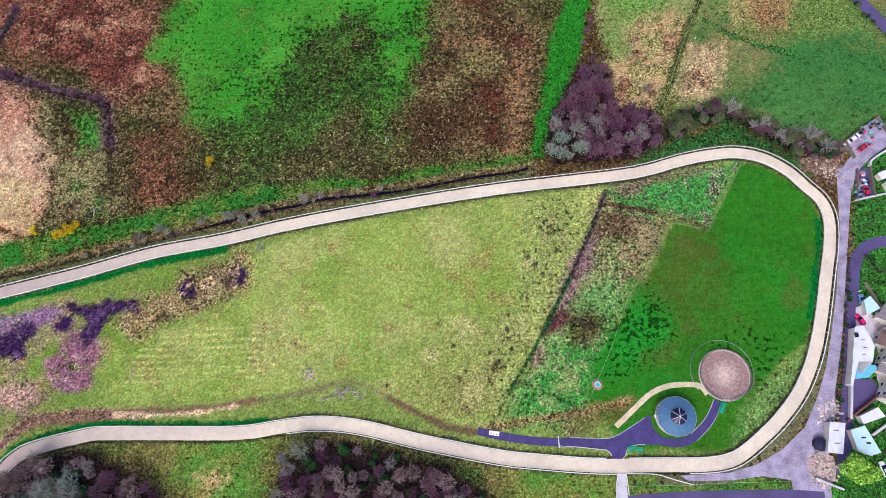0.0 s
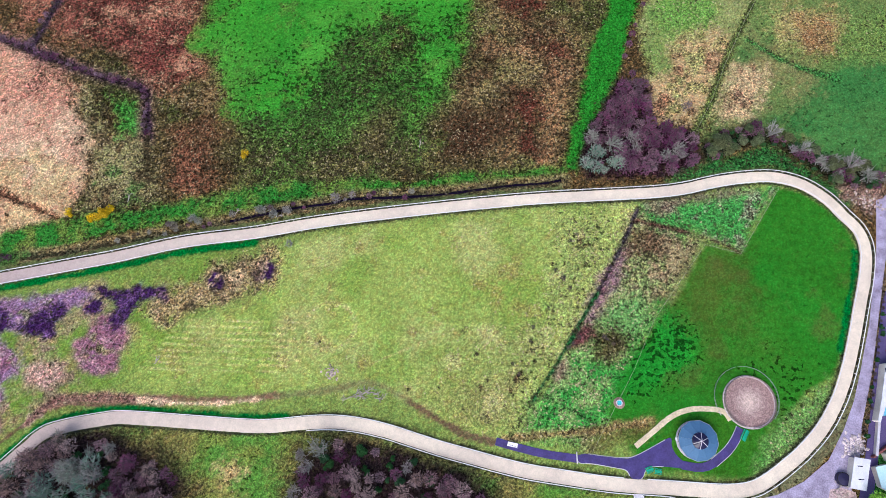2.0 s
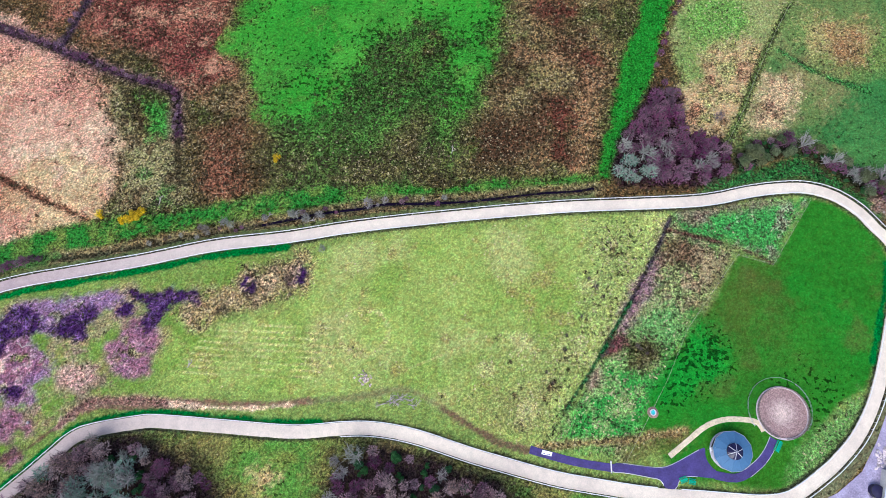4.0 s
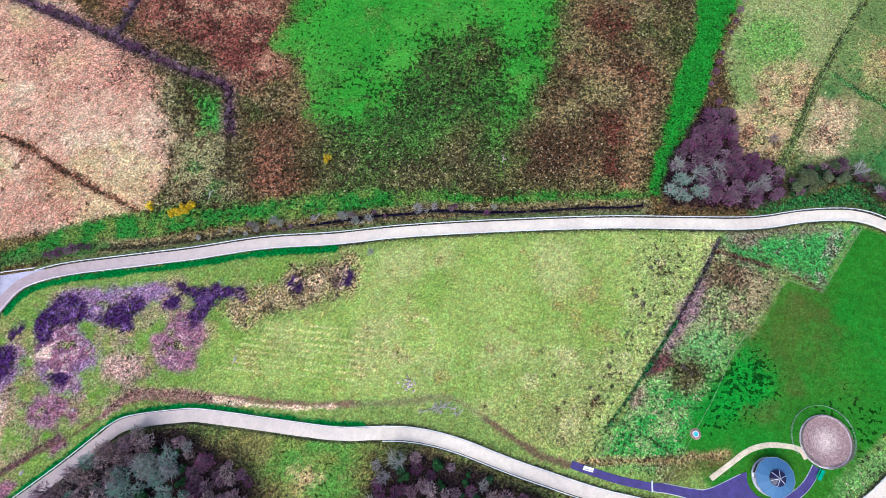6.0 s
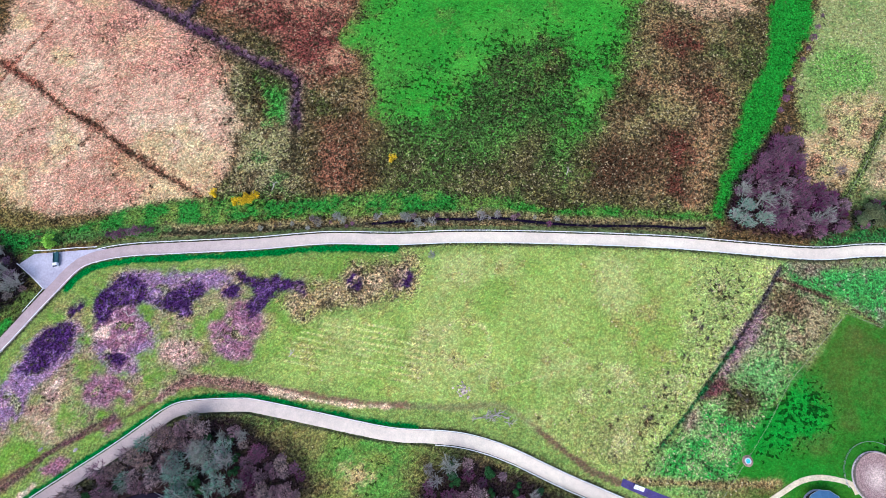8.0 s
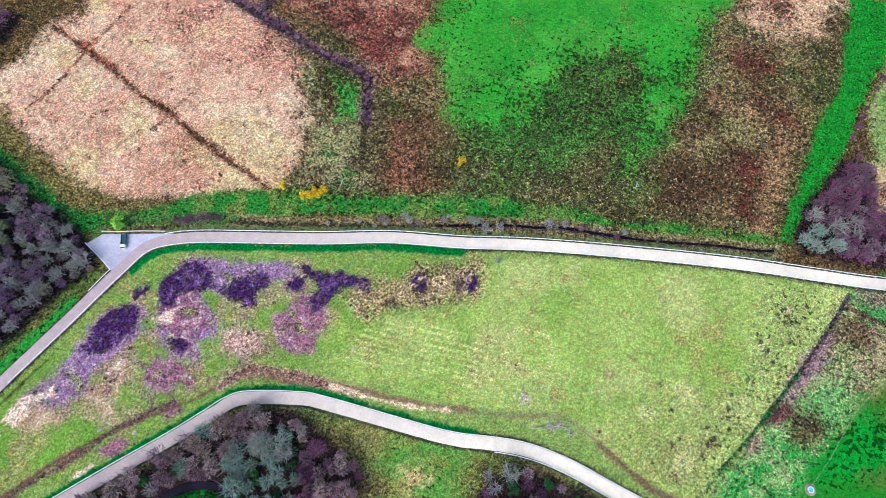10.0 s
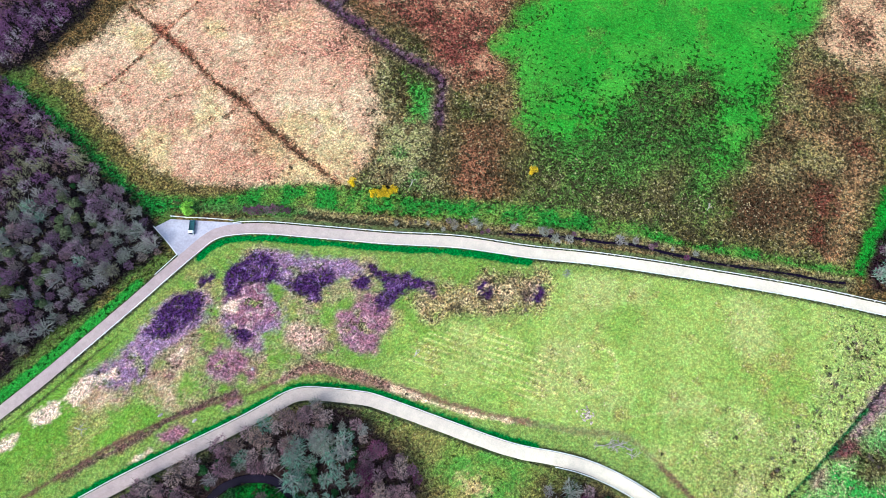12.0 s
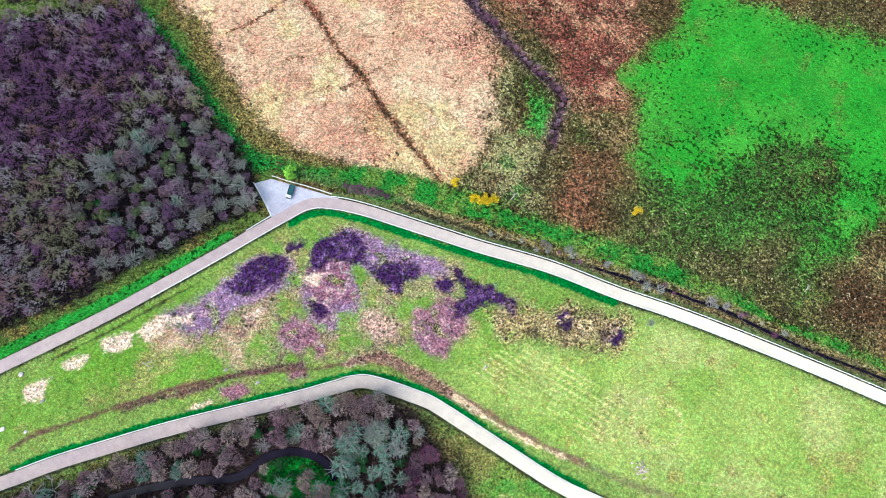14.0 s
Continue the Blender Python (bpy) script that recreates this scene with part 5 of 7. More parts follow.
    near = np.abs(x + 80) < 262
    keep = near & (y > -108) & (y < 236) & (flat > 0.99)
    for key, v in (("x", x), ("y", y), ("z", z), ("tuft", tuft), ("fleck", fleck), ("wet", wet)):
        SWARD[key] = v[keep]
    return tagged(new("ground", me), "rough wet pasture, meadow and mown grass with ditches", "ground", kind="structure")


def cut(a, b):
    """The stretch of the track between the places nearest to a and b."""
    i, j = (int(np.argmin(np.hypot(*(TRACK - np.array(p)).T))) for p in (a, b))
    return TRACK[min(i, j):max(i, j) + 1]


SOUTH_LAND = [tuple(p) for p in cut((86, -12), (-300, -190))[::5]] + [(-300, -200), (180, -200), (180, -20), (100, -20)]
WOOD_WEST_LAND = [tuple(p) for p in cut((-300, -160), (-197, 17))[::4]] + [(-205, 32), (-222, 40), (-300, 75), (-420, 75), (-420, -200)]
EAST_LAND = [(143, 92), (150, 100), (174, 125), (230, 140), (230, -60), (112, -60), (112, -22), (118, -14), (124, 6), (130, 28), (136, 52)]
VERGES = [(offset(cut((-193, 22), (-82, 62)), -3.7), 1.2, (12, 98, 38)), (offset(cut((120, 30), (128, 66)), -3.6), 1.1, (12, 98, 38)), (offset(cut((-215, -94), (-60, -3)), -3.2), 0.8, (12, 98, 38)),
          (offset(cut((-262, -120), (-203, 6)), 4.2), 1.7, (50, 122, 42)), (offset(cut((-262, -120), (-206, -5)), -5.4), 0.18, (58, 62, 38)),
          (offset(cut((129, 62), (60, -14)), 4.3), 1.6, (104, 104, 74)), (offset(cut((-183, 34), (30, 82)), 3.6), 0.8, (92, 104, 62))]
ground = build_ground()


# ---- laid surfaces ----
track = tagged(ribbon("track", TRACK, 1.98, 0.10, STONE_DUST, 7, 0.05, 0.04), "pale rolled stone-dust trotting track", "track", kind="structure")
gravel = tagged(slab("gravel_yard", GRAVEL, 0.05, GRAVEL_M), "grey gravel lane and yard beside the track", "gravel lane", kind="structure")
hardcore = tagged(slab("hardcore_pad", RUBBLE_PAD, 0.075, HARDCORE), "pinkish broken brick hardcore in the yard", "hardcore", kind="structure")
apron = tagged(slab("apron", APRON, 0.09, LAY_BY), "pale concrete lay-by at the bend of the track", "lay-by", kind="structure")
tagged(ribbon("road", smooth_line(LANE_E), 1.9, 0.07, OLD_TARMAC), "narrow purple-grey tarmac village lane", "road", kind="structure")
tagged(ribbon("road", smooth_line(LANE_S), 2.2, 0.06, OLD_TARMAC), "tarmac lane below the track", "road", kind="structure")
tagged(ribbon("road", smooth_line(LANE_NE), 2.4, 0.06, OLD_TARMAC), "tarmac lane beyond the far field", "road", kind="structure")
tagged(ribbon("road", smooth_line(LANE_YARD), 2.5, 0.065, GRAVEL_M), "lavender-grey gravel lane to the storage yards", "road", kind="structure")
tagged(ribbon("path", smooth_line(TAR_PATH), 1.2, 0.07, TARMAC), "bluish tarmac footpath", "path", kind="structure")
stream = tagged(ribbon("water", smooth_line(STREAM), 1.15, -0.75, WATER, deep=0.2), "dark still stream among bare trees", "stream", kind="structure")
ditch_line = smooth_line(DITCH_N[6:], 1.2)
ditch_width = 0.3 + 0.22 * layered(ditch_line[:, 0], ditch_line[:, 1], 5, 61)
tagged(ribbon("water", ditch_line, ditch_width.clip(0.06), -0.6, WATER, ragged=0.08, deep=0.2), "dark broken water in the roadside ditch", "ditch water", kind="structure")


# ---- white running rails ----
def running_rail(line, label, every=2.6):
    """A white rail on posts beside the track, the rail on brackets that lean over the track."""
    line = smooth_line([tuple(p) for p in line[::3]] + [tuple(line[-1])], 0.65)
    home = empty("running_rail", Matrix.Translation((*line[0], 0)), label, "rail fence", "white running rails")
    home_inv = Matrix.Translation((-line[0][0], -line[0][1], 0))
    n = normals(line)
    verts, faces = [], []
    ring = [(math.cos(a) * 0.13, math.sin(a) * 0.09) for a in np.linspace(0, 2 * math.pi, 6, endpoint=False)]
    for p, q in zip(line, n):
        for u, v in ring:
            verts.append(home_inv @ Vector((p[0] + q[0] * u, p[1] + q[1] * u, 1.12 + v)))
    for i in range(len(line) - 1):
        for k in range(6):
            faces.append((i * 6 + k, i * 6 + (k + 1) % 6, i * 6 + 6 + (k + 1) % 6, i * 6 + 6 + k))
    mesh_object("rail", verts, faces, WHITE, home)
    post = None
    for i in range(0, len(line), max(1, round(every / 0.65))):
        m = home_inv @ Matrix.Translation((*line[i], 0)) @ Matrix.Rotation(math.atan2(n[i][1], n[i][0]), 4, "Z")
        if post is None:
            bm = bmesh.new()
            box(bm, (0.10, 0.10, 1.25), Matrix.Translation((0.0, 0, 0.45)), 0.02)
            box(bm, (0.34, 0.07, 0.07), Matrix.Translation((0.1, 0, 1.0)))
            post = part("post", bm, WHITE, home)
            post.matrix_basis = m
        else:
            again(post, home, m)
    return home


running_rail(offset(cut((-183, 34), (-81, 62)), 2.35), "white running rail on posts along the pale track")
running_rail(offset(cut((-81, 62), (60, 86)), 2.35), "white running rail on posts along the pale track")
running_rail(offset(cut((60, 86), (123, 33)), 2.35), "white running rail round the outside of the bend")
running_rail(offset(cut((123, 33), (72, -14)), 2.35), "white running rail round the outside of the bend")
running_rail(np.array(smooth_line(RAIL_CURVE, 1.5)), "white running rail that curves off to the lane")
running_rail(offset(cut((50, -13.5), (-55, -1)), 2.35), "white running rail on the outer edge of the track")
running_rail(offset(cut((-216, -25), (-81, 62)), -2.25), "white running rail on the inner edge of the track")
running_rail(offset(cut((-81, 62), (60, 86)), -2.25), "white running rail on the inner edge of the track")
running_rail(offset(cut((60, 86), (123, 33)), -2.25), "white running rail round the inside of the bend")
running_rail(offset(cut((123, 33), (54, -13.7)), -2.25), "white running rail round the inside of the bend")
running_rail(offset(cut((47, -13.5), (-90, -3.5)), -2.25), "white running rail on the inner edge of the track")
running_rail(offset(cut((-90, -3.5), (-212, -90)), -2.25), "white running rail on the inner edge of the track")
for line in (APRON_RAIL_A, APRON_RAIL_B, APRON_RAIL_C, RAMP_RAIL_A, RAMP_RAIL_B):
    running_rail(np.array(smooth_line(line, 0.7)), "short white rail beside the hard standing")
ramp = tagged(slab("ramp", RAMP, 0.085, CONCRETE), "pale concrete ramp from the lane to the track", "ramp", kind="structure")
tagged(slab("path", rounded(PATH_AREA), 0.085, TARMAC), "bluish tarmac apron before the round pavilion", "path", kind="structure")
tagged(ribbon("path", smooth_line(PATH_LOOP), 1.25, 0.095, TARMAC), "curved bluish tarmac footpath to the riding pen", "path", kind="structure")
tagged(ribbon("path", smooth_line(PATH_SAND, 1.0), 0.8, 0.09, SAND_PATH, ragged=0.05), "pale sandy path from the riding pen", "path", kind="structure")
drive = tagged(slab("drive", DRIVE, 0.09, CONCRETE), "pale concrete drive between village buildings", "drive", kind="structure")
tagged(slab("paving", VILLAGE_YARD, 0.055, YARD_PAVING), "pale pinkish paving between village buildings", "yard", kind="structure")
tagged(slab("paving", PATIO, 0.08, OLD_TARMAC), "dark purple paved back yard", "yard", kind="structure")
yard = tagged(slab("yard", COMPOUND, 0.06, GRAVEL_M), "fenced gravel storage yard", "yard", kind="structure")
tagged(slab("yard", COMPOUND_B, 0.06, OLD_TARMAC), "narrow scrap yard strip", "yard", kind="structure")


def kerbs(line, half, label):
    """Pale edging on both sides of a path, as one laid strip each."""
    for s in (-1, 1):
        tagged(ribbon("kerb", offset(line, s * (half + 0.06)), 0.06, 0.12, CONCRETE, 2), label, "kerb", kind="structure")


kerbs(smooth_line(PATH_LOOP[2:]), 1.25, "thin pale concrete path edging")
EDGE = rounded(PATH_AREA)
for a, b in ((0, 20), (44, 56), (60, 76)):
    tagged(ribbon("kerb", EDGE[a:b], 0.07, 0.12, CONCRETE, 2), "thin pale concrete edging of the tarmac apron", "kerb", kind="structure")


# ---- pavilion and riding pen ----
def turned(x, y, deg=0, z=0.0):
    return Matrix.Translation((x, y, z)) @ Matrix.Rotation(radians(deg), 4, "Z")


def pavilion(x, y):
    """A twelve-sided open shelter: posts, a sheet roof of twelve panels, and a glazed lantern on top."""
    home = empty("pavilion", turned(x, y, 8), "twelve-sided pavilion with blue-grey roof and dark glazed lantern", "pavilion")
    R, r, z0, z1, n = 6.1, 2.55, 3.0, 4.3, 12
    bm = prism(bmesh.new(), 5.9, 5.9, 0.25, Matrix.Translation((0, 0, 0.06)), 24)
    part("floor_slab", bm, CONCRETE, home)
    panel = post = wall = None
    h = math.pi / n
    for k in range(n):
        m = Matrix.Rotation(2 * h * k, 4, "Z")
        if panel is None:
            bm = bmesh.new()
            gap = 0.003
            top = [(R * math.cos(a), R * math.sin(a), z0) for a in (-h + gap, h - gap)] + [(r * math.cos(a), r * math.sin(a), z1) for a in (h - gap, -h + gap)]
            up = [bm.verts.new(p) for p in top]
            dn = [bm.verts.new((p[0], p[1], p[2] - 0.12)) for p in top]
            bm.faces.new(up)
            bm.faces.new(dn[::-1])
            for i in range(4):
                bm.faces.new((up[i], dn[i], dn[(i + 1) % 4], up[(i + 1) % 4]))
            bmesh.ops.recalc_face_normals(bm, faces=bm.faces)
            panel = part("roof_panel", bm, ROOF_BLUE, home)
            post = part("post", box(bmesh.new(), (0.18, 0.18, 2.9), Matrix.Translation((5.3, 0, 1.5)), 0.02), TIMBER, home)
            wall = part("wall_panel", box(bmesh.new(), (0.1, 2.6, 1.2), Matrix.Translation((5.25, 0, 0.75)), 0.01), DARK_TIMBER, home)
        else:
            again(panel, home, m)
            again(post, home, m)
            if k not in (6, 7):
                again(wall, home, m)
    bm = bmesh.new()
    prism(bm, 2.5, 2.5, 0.5, Matrix.Translation((0, 0, z1 + 0.1)), 12, False)
    part("lantern_curb", bm, DARK_TIMBER, home)
    lantern = part("lantern", prism(bmesh.new(), 2.52, 0.25, 1.0, Matrix.Translation((0, 0, z1 + 0.85)), 12), GLASS_DARK, home, "dark glazed lantern")
    bar = None
    for k in range(6):
        m = Matrix.Rotation(2 * h * (2 * k + 0.5), 4, "Z")
        if bar is None:
            tilt = math.atan2(1.0, 2.27)
            bar = part("glazing_bar", box(bmesh.new(), (2.5, 0.16, 0.1), Matrix.Translation((1.36, 0, z1 + 0.92)) @ Matrix.Rotation(tilt, 4, "Y")), CONCRETE, lantern, "pale glazing bar")
            bar.matrix_basis = m
        else:
            again(bar, lantern, m)
    part("finial", prism(bmesh.new(), 0.22, 0.05, 0.4, Matrix.Translation((0, 0, z1 + 1.5)), 8), CONCRETE, lantern)
    part("gutter", ring_mesh(R - 0.02, R + 0.14, z0 - 0.12, z0, 12, h), STEEL, home, "pale steel gutter")
    sign = part("entrance_panel", box(bmesh.new(), (0.5, 1.1, 0.2), Matrix.Translation((-6.6, 0.9, 2.6)), 0.03), WHITE, home, "white entrance sign box")
    box_leg = part("bracket", box(bmesh.new(), (0.12, 0.12, 2.6), Matrix.Translation((-6.6, 0.9, 1.25))), STEEL, home)
    return home


def ring_mesh(r1, r2, z1, z2, sides, turn=0.0):
    bm = bmesh.new()
    rows = []
    for k in range(sides):
        a = 2 * math.pi * k / sides + turn
        c, s = math.cos(a), math.sin(a)
        rows.append([bm.verts.new(p) for p in ((r1 * c, r1 * s, z1), (r2 * c, r2 * s, z1), (r2 * c, r2 * s, z2), (r1 * c, r1 * s, z2))])
    for k in range(sides):
        a, b = rows[k], rows[(k + 1) % sides]
        for i in range(4):
            bm.faces.new((a[i], b[i], b[(i + 1) % 4], a[(i + 1) % 4]))
    bmesh.ops.recalc_face_normals(bm, faces=bm.faces)
    return bm


def riding_pen(x, y):
    """A round sand pen in a boarded ring, with a sloping pale rim and an outer wire ring on the bank."""
    home = empty("riding_pen", turned(x, y), "round riding pen of mauve sand inside a boarded fence", "riding pen")
    bm = bmesh.new()
    prev = None
    for r, z in ((0.01, 0.16), (2.5, 0.14), (5.0, 0.12), (7.4, 0.13), (7.75, 0.2)):
        row = [bm.verts.new((r * math.cos(a), r * math.sin(a), z)) for a in np.linspace(0, 2 * math.pi, 48, endpoint=False)]
        if prev:
            for k in range(48):
                bm.faces.new((prev[k], row[k], row[(k + 1) % 48], prev[(k + 1) % 48]))
        prev = row
    part("sand_floor", bm, SAND_ARENA, home)
    part("rim", ring_mesh(7.75, 8.35, -0.1, 0.24, 64), RUBBLE, home, "pale stone rim")
    post, boards = None, []
    n = 40
    h = math.pi / n
    for k in range(n):
        m = Matrix.Rotation(2 * h * (k + 0.5), 4, "Z")
        if k in (28, 29):
            continue
        if post is None:
            post = part("post", box(bmesh.new(), (0.14, 0.14, 1.5), Matrix.Translation((8.05, 0, 0.7)), 0.015), TIMBER, home)
            boards = [part("board", box(bmesh.new(), (0.06, 2 * 8.05 * math.tan(h), 0.2), Matrix.Rotation(h, 4, "Z") @ Matrix.Translation((8.03, 0, z))), TIMBER, home) for z in (0.55, 0.95, 1.35)]
            for ob in [post] + boards:
                ob.matrix_basis = m
        else:
            for ob in [post] + boards:
                again(ob, home, m)
    fence = empty("wire_ring_fence", turned(x - 1.0, y + 1.0), "thin grey wire fence curving round the pen bank", "wire fence")
    line, first = [], None
    for a in np.linspace(radians(-35), radians(215), 60):
        line.append((10.1 * math.cos(a), 10.1 * math.sin(a)))
    for z in (0.5, 0.95):
        pipe("wire", [(p[0], p[1], z) for p in line], 0.045, STEEL, fence)
    for p in line[::3]:
        if first is None:
            first = part("post", box(bmesh.new(), (0.1, 0.1, 1.3), Matrix.Translation((0, 0, 0.45)), 0.01), TIMBER, fence)
            first.matrix_basis = Matrix.Translation((*p, 0))
        else:
            again(first, fence, Matrix.Translation((*p, 0)))
    return home


def pipe(name, pts, r, material, parent=None, sides=5):
    verts, faces = [], []
    pts = [Vector(p) for p in pts]
    for i, p in enumerate(pts):
        d = (pts[min(i + 1, len(pts) - 1)] - pts[max(i - 1, 0)]).normalized()
        q = d.to_track_quat("Z", "Y")
        for k in range(sides):
            a = 2 * math.pi * k / sides
            verts.append(p + q @ Vector((math.cos(a) * r, math.sin(a) * r, 0)))
    for i in range(len(pts) - 1):
        for k in range(sides):
            faces.append((i * sides + k, i * sides + (k + 1) % sides, (i + 1) * sides + (k + 1) % sides, (i + 1) * sides + k))
    faces += [tuple(range(sides))[::-1], tuple(range((len(pts) - 1) * sides, len(pts) * sides))]
    return mesh_object(name, verts, faces, material, parent)


def sand_arena():
    """Riding sand, trodden darker towards the rim and dry and pale in the middle."""
    m, n, l, b = shader("riding sand", 0.95)
    coords = n.new("ShaderNodeTexCoord").outputs["Object"]
    length = n.new("ShaderNodeVectorMath")
    length.operation = "LENGTH"
    l.new(coords, length.inputs[0])
    worn = n.new("ShaderNodeMath")
    l.new(spread(n, l, length.outputs["Value"], 0, 1, 0.5, 5.5), worn.inputs[0])
    l.new(spread(n, l, noise_node(n, l, 0.8, 4.0, coords), -0.3, 0.3), worn.inputs[1])
    c = mixed(n, l, worn.outputs[0], (0.62, 0.47, 0.41), (0.31, 0.20, 0.19))
    f = noise_node(n, l, 3.0, 3.0, coords, 0.7)
    l.new(times(n, l, c, spread(n, l, f, 0.65, 1.35, 0.38, 0.62)), b.inputs["Base Color"])
    bumped(n, l, b, f, 0.5, 0.06)
    return m


SAND_ARENA = sand_arena()
pavilion(*PAVILION[0])
riding_pen(*PEN[0])


def park_bench(x, y, deg, length=2.6):
    home = empty("bench", turned(x, y, deg), "green painted metal picnic bench on mown grass", "bench", "green benches")
    part("table_top", box(bmesh.new(), (length, 0.8, 0.07), Matrix.Translation((0, 0, 0.74)), 0.02), GREEN_PAINT, home)
    for s in (-1, 1):
        part("seat", box(bmesh.new(), (length, 0.32, 0.06), Matrix.Translation((0, s * 0.72, 0.45)), 0.02), GREEN_PAINT, home)
        bm = bmesh.new()
        for e in (-1, 1):
            box(bm, (0.07, 0.07, 0.9), Matrix.Translation((s * length * 0.36, e * 0.4, 0.34)) @ Matrix.Rotation(e * 0.5, 4, "X"))
        box(bm, (0.06, 1.6, 0.06), Matrix.Translation((s * length * 0.36, 0, 0.4)))
        part("leg_frame", bm, STEEL, home)


park_bench(*BENCHES[0], 25, 2.4)
park_bench(*BENCHES[1], -5, 2.2)
park_bench(*BENCHES[2], 62, 3.6)


def info_board(x, y, deg):
    home = empty("information_board", turned(x, y, deg), "white information shelter board beside the tarmac path", "sign board")
    for s in (-1, 1):
        part("post", box(bmesh.new(), (0.12, 0.12, 1.9), Matrix.Translation((s * 1.5, 0, 0.9)), 0.01), TIMBER, home)
    tilt = Matrix.Translation((0, 0, 1.45)) @ Matrix.Rotation(radians(28), 4, "X")
    board = part("board", box(bmesh.new(), (3.2, 1.5, 0.07), tilt, 0.01), WHITE, home)
    for k, (u, w) in enumerate(((-1.05, 0.7), (-0.2, 0.6), (0.65, 0.6))):
        part("text_bar", box(bmesh.new(), (w, 0.22, 0.012), tilt @ Matrix.Translation((u + 0.2, -0.3, 0.043))), TARMAC, board)


info_board(*SIGN[0], -8)


def barrier(x, y, deg, length):
    home = empty("barrier_gate", turned(x, y, deg), "white barrier gate across the tarmac path", "gate")
    bm = bmesh.new()
    for z in (0.35, 0.75, 1.15):
        box(bm, (length, 0.16, 0.12), Matrix.Translation((0, 0, z)), 0.01)
    box(bm, (0.1, 0.1, 1.0), Matrix.Translation((-length / 2 + 0.1, 0, 0.75)))
    box(bm, (0.1, 0.1, 1.0), Matrix.Translation((length / 2 - 0.1, 0, 0.75)))
    part("gate_leaf", bm, WHITE, home)
    for s in (-1, 1):
        part("post", box(bmesh.new(), (0.2, 0.2, 1.6), Matrix.Translation((s * (length / 2 + 0.15), 0, 0.7)), 0.02), TIMBER, home)


barrier(*GATE[0], 93, 3.4)


def spring_pool(x, y):
    home = empty("spring_basin", turned(x, y), "small round basin of turquoise water in bare earth", "basin")
    bm = bmesh.new()
    prism(bm, 2.0, 1.2, 0.2, Matrix.Translation((0, 0, 0.05)), 18)
    part("earth_mound", bm, EARTH, home)
    part("rim", ring_mesh(0.75, 1.05, 0.05, 0.42, 16), CONCRETE, home)
    part("water_surface", prism(bmesh.new(), 0.78, 0.78, 0.1, Matrix.Translation((0, 0, 0.3)), 16), TURQ, home)


spring_pool(*SPRING[0])


def stone_mesh(seed, size, squash=0.6):
    rng = random.Random(seed)
    bm = bmesh.new()
    bmesh.ops.create_icosphere(bm, subdivisions=1, radius=1)
    for v in bm.verts:
        v.co *= rng.uniform(0.7, 1.15)
        v.co.z *= squash
        v.co *= size
    return bm




def stones(name, spots, size, material, label, category, group, seed=1):
    """Loose stones; every one is a thing, on one of four shared shapes."""
    rng = random.Random(seed)
    shapes = []
    for k, (x, y) in enumerate(spots):
        m = turned(x, y, rng.uniform(0, 360), size * 0.25) @ Matrix.Diagonal((*(rng.uniform(0.6, 1.3) for _ in range(3)), 1))
        if k < 4:
            ob = part(name, stone_mesh(seed * 7 + k, size), material)
            ob.matrix_basis = m
            shapes.append(tagged(ob, label, category, group))
        else:
            copy_thing(rng.choice(shapes), m).matrix_basis = m


def round_about(x, y, r, n, seed):
    rng = random.Random(seed)
    return [(x + rng.gauss(0, r), y + rng.gauss(0, r)) for _ in range(n)]


stones("stone", round_about(*ROCKS[0], 1.0, 48, 3), 0.4, PINK_ROCK, "pinkish stone in a small heap on the meadow", "stone", "stone heap", 3)
stones("boulder", BOULDERS, 0.8, RUBBLE, "pale boulder lying in mown grass", "boulder", "pale boulders", 5)
stones("rubble", [q for p in RUBBLE_A for q in round_about(*p, 1.4, 26, p[0])], 0.62, RUBBLE, "pale broken rubble tipped beside the lane", "rubble", "rubble heap", 6)
stones("rubble", [q for p in RUBBLE_B for q in round_about(*p, 1.7, 22, p[0])], 0.5, PINK_ROCK, "pinkish rubble tipped in the yard", "rubble", "rubble heap", 8)


stones("rubble", [q for p in RUBBLE_N for q in round_about(*p, 1.6, 18, p[0])], 0.45, PINK_ROCK, "pinkish rubble bank beside the track bend", "rubble", "rubble heap", 9)


def dead_branch(x, y, deg, length, seed, label, category="branch"):
    """A grey fallen branch that forks along the ground."""
    rng = random.Random(seed)
    verts, faces = [], []
    home = empty("dead_branch", turned(x, y, deg), label, category, "fallen branches")

    def grow(p, a, ln, r, depth):
        q = p + Vector((math.cos(a) * ln, math.sin(a) * ln, rng.uniform(0.0, 0.35) * ln * 0.5))
        mid = (p + q) / 2 + Vector((rng.uniform(-0.1, 0.1) * ln, rng.uniform(-0.1, 0.1) * ln, 0.05))
        ob = pipe("limb" if depth == 0 else "side_branch", [p, mid, q], r, DEADWOOD, home)
        if depth < 2:
            for k in range(3):
                grow(p.lerp(q, rng.uniform(0.35, 0.95)), a + rng.uniform(-1.1, 1.1), ln * rng.uniform(0.4, 0.65), r * 0.6, depth + 1)

    grow(Vector((0, 0, 0.2)), 0.0, length, 0.14, 0)


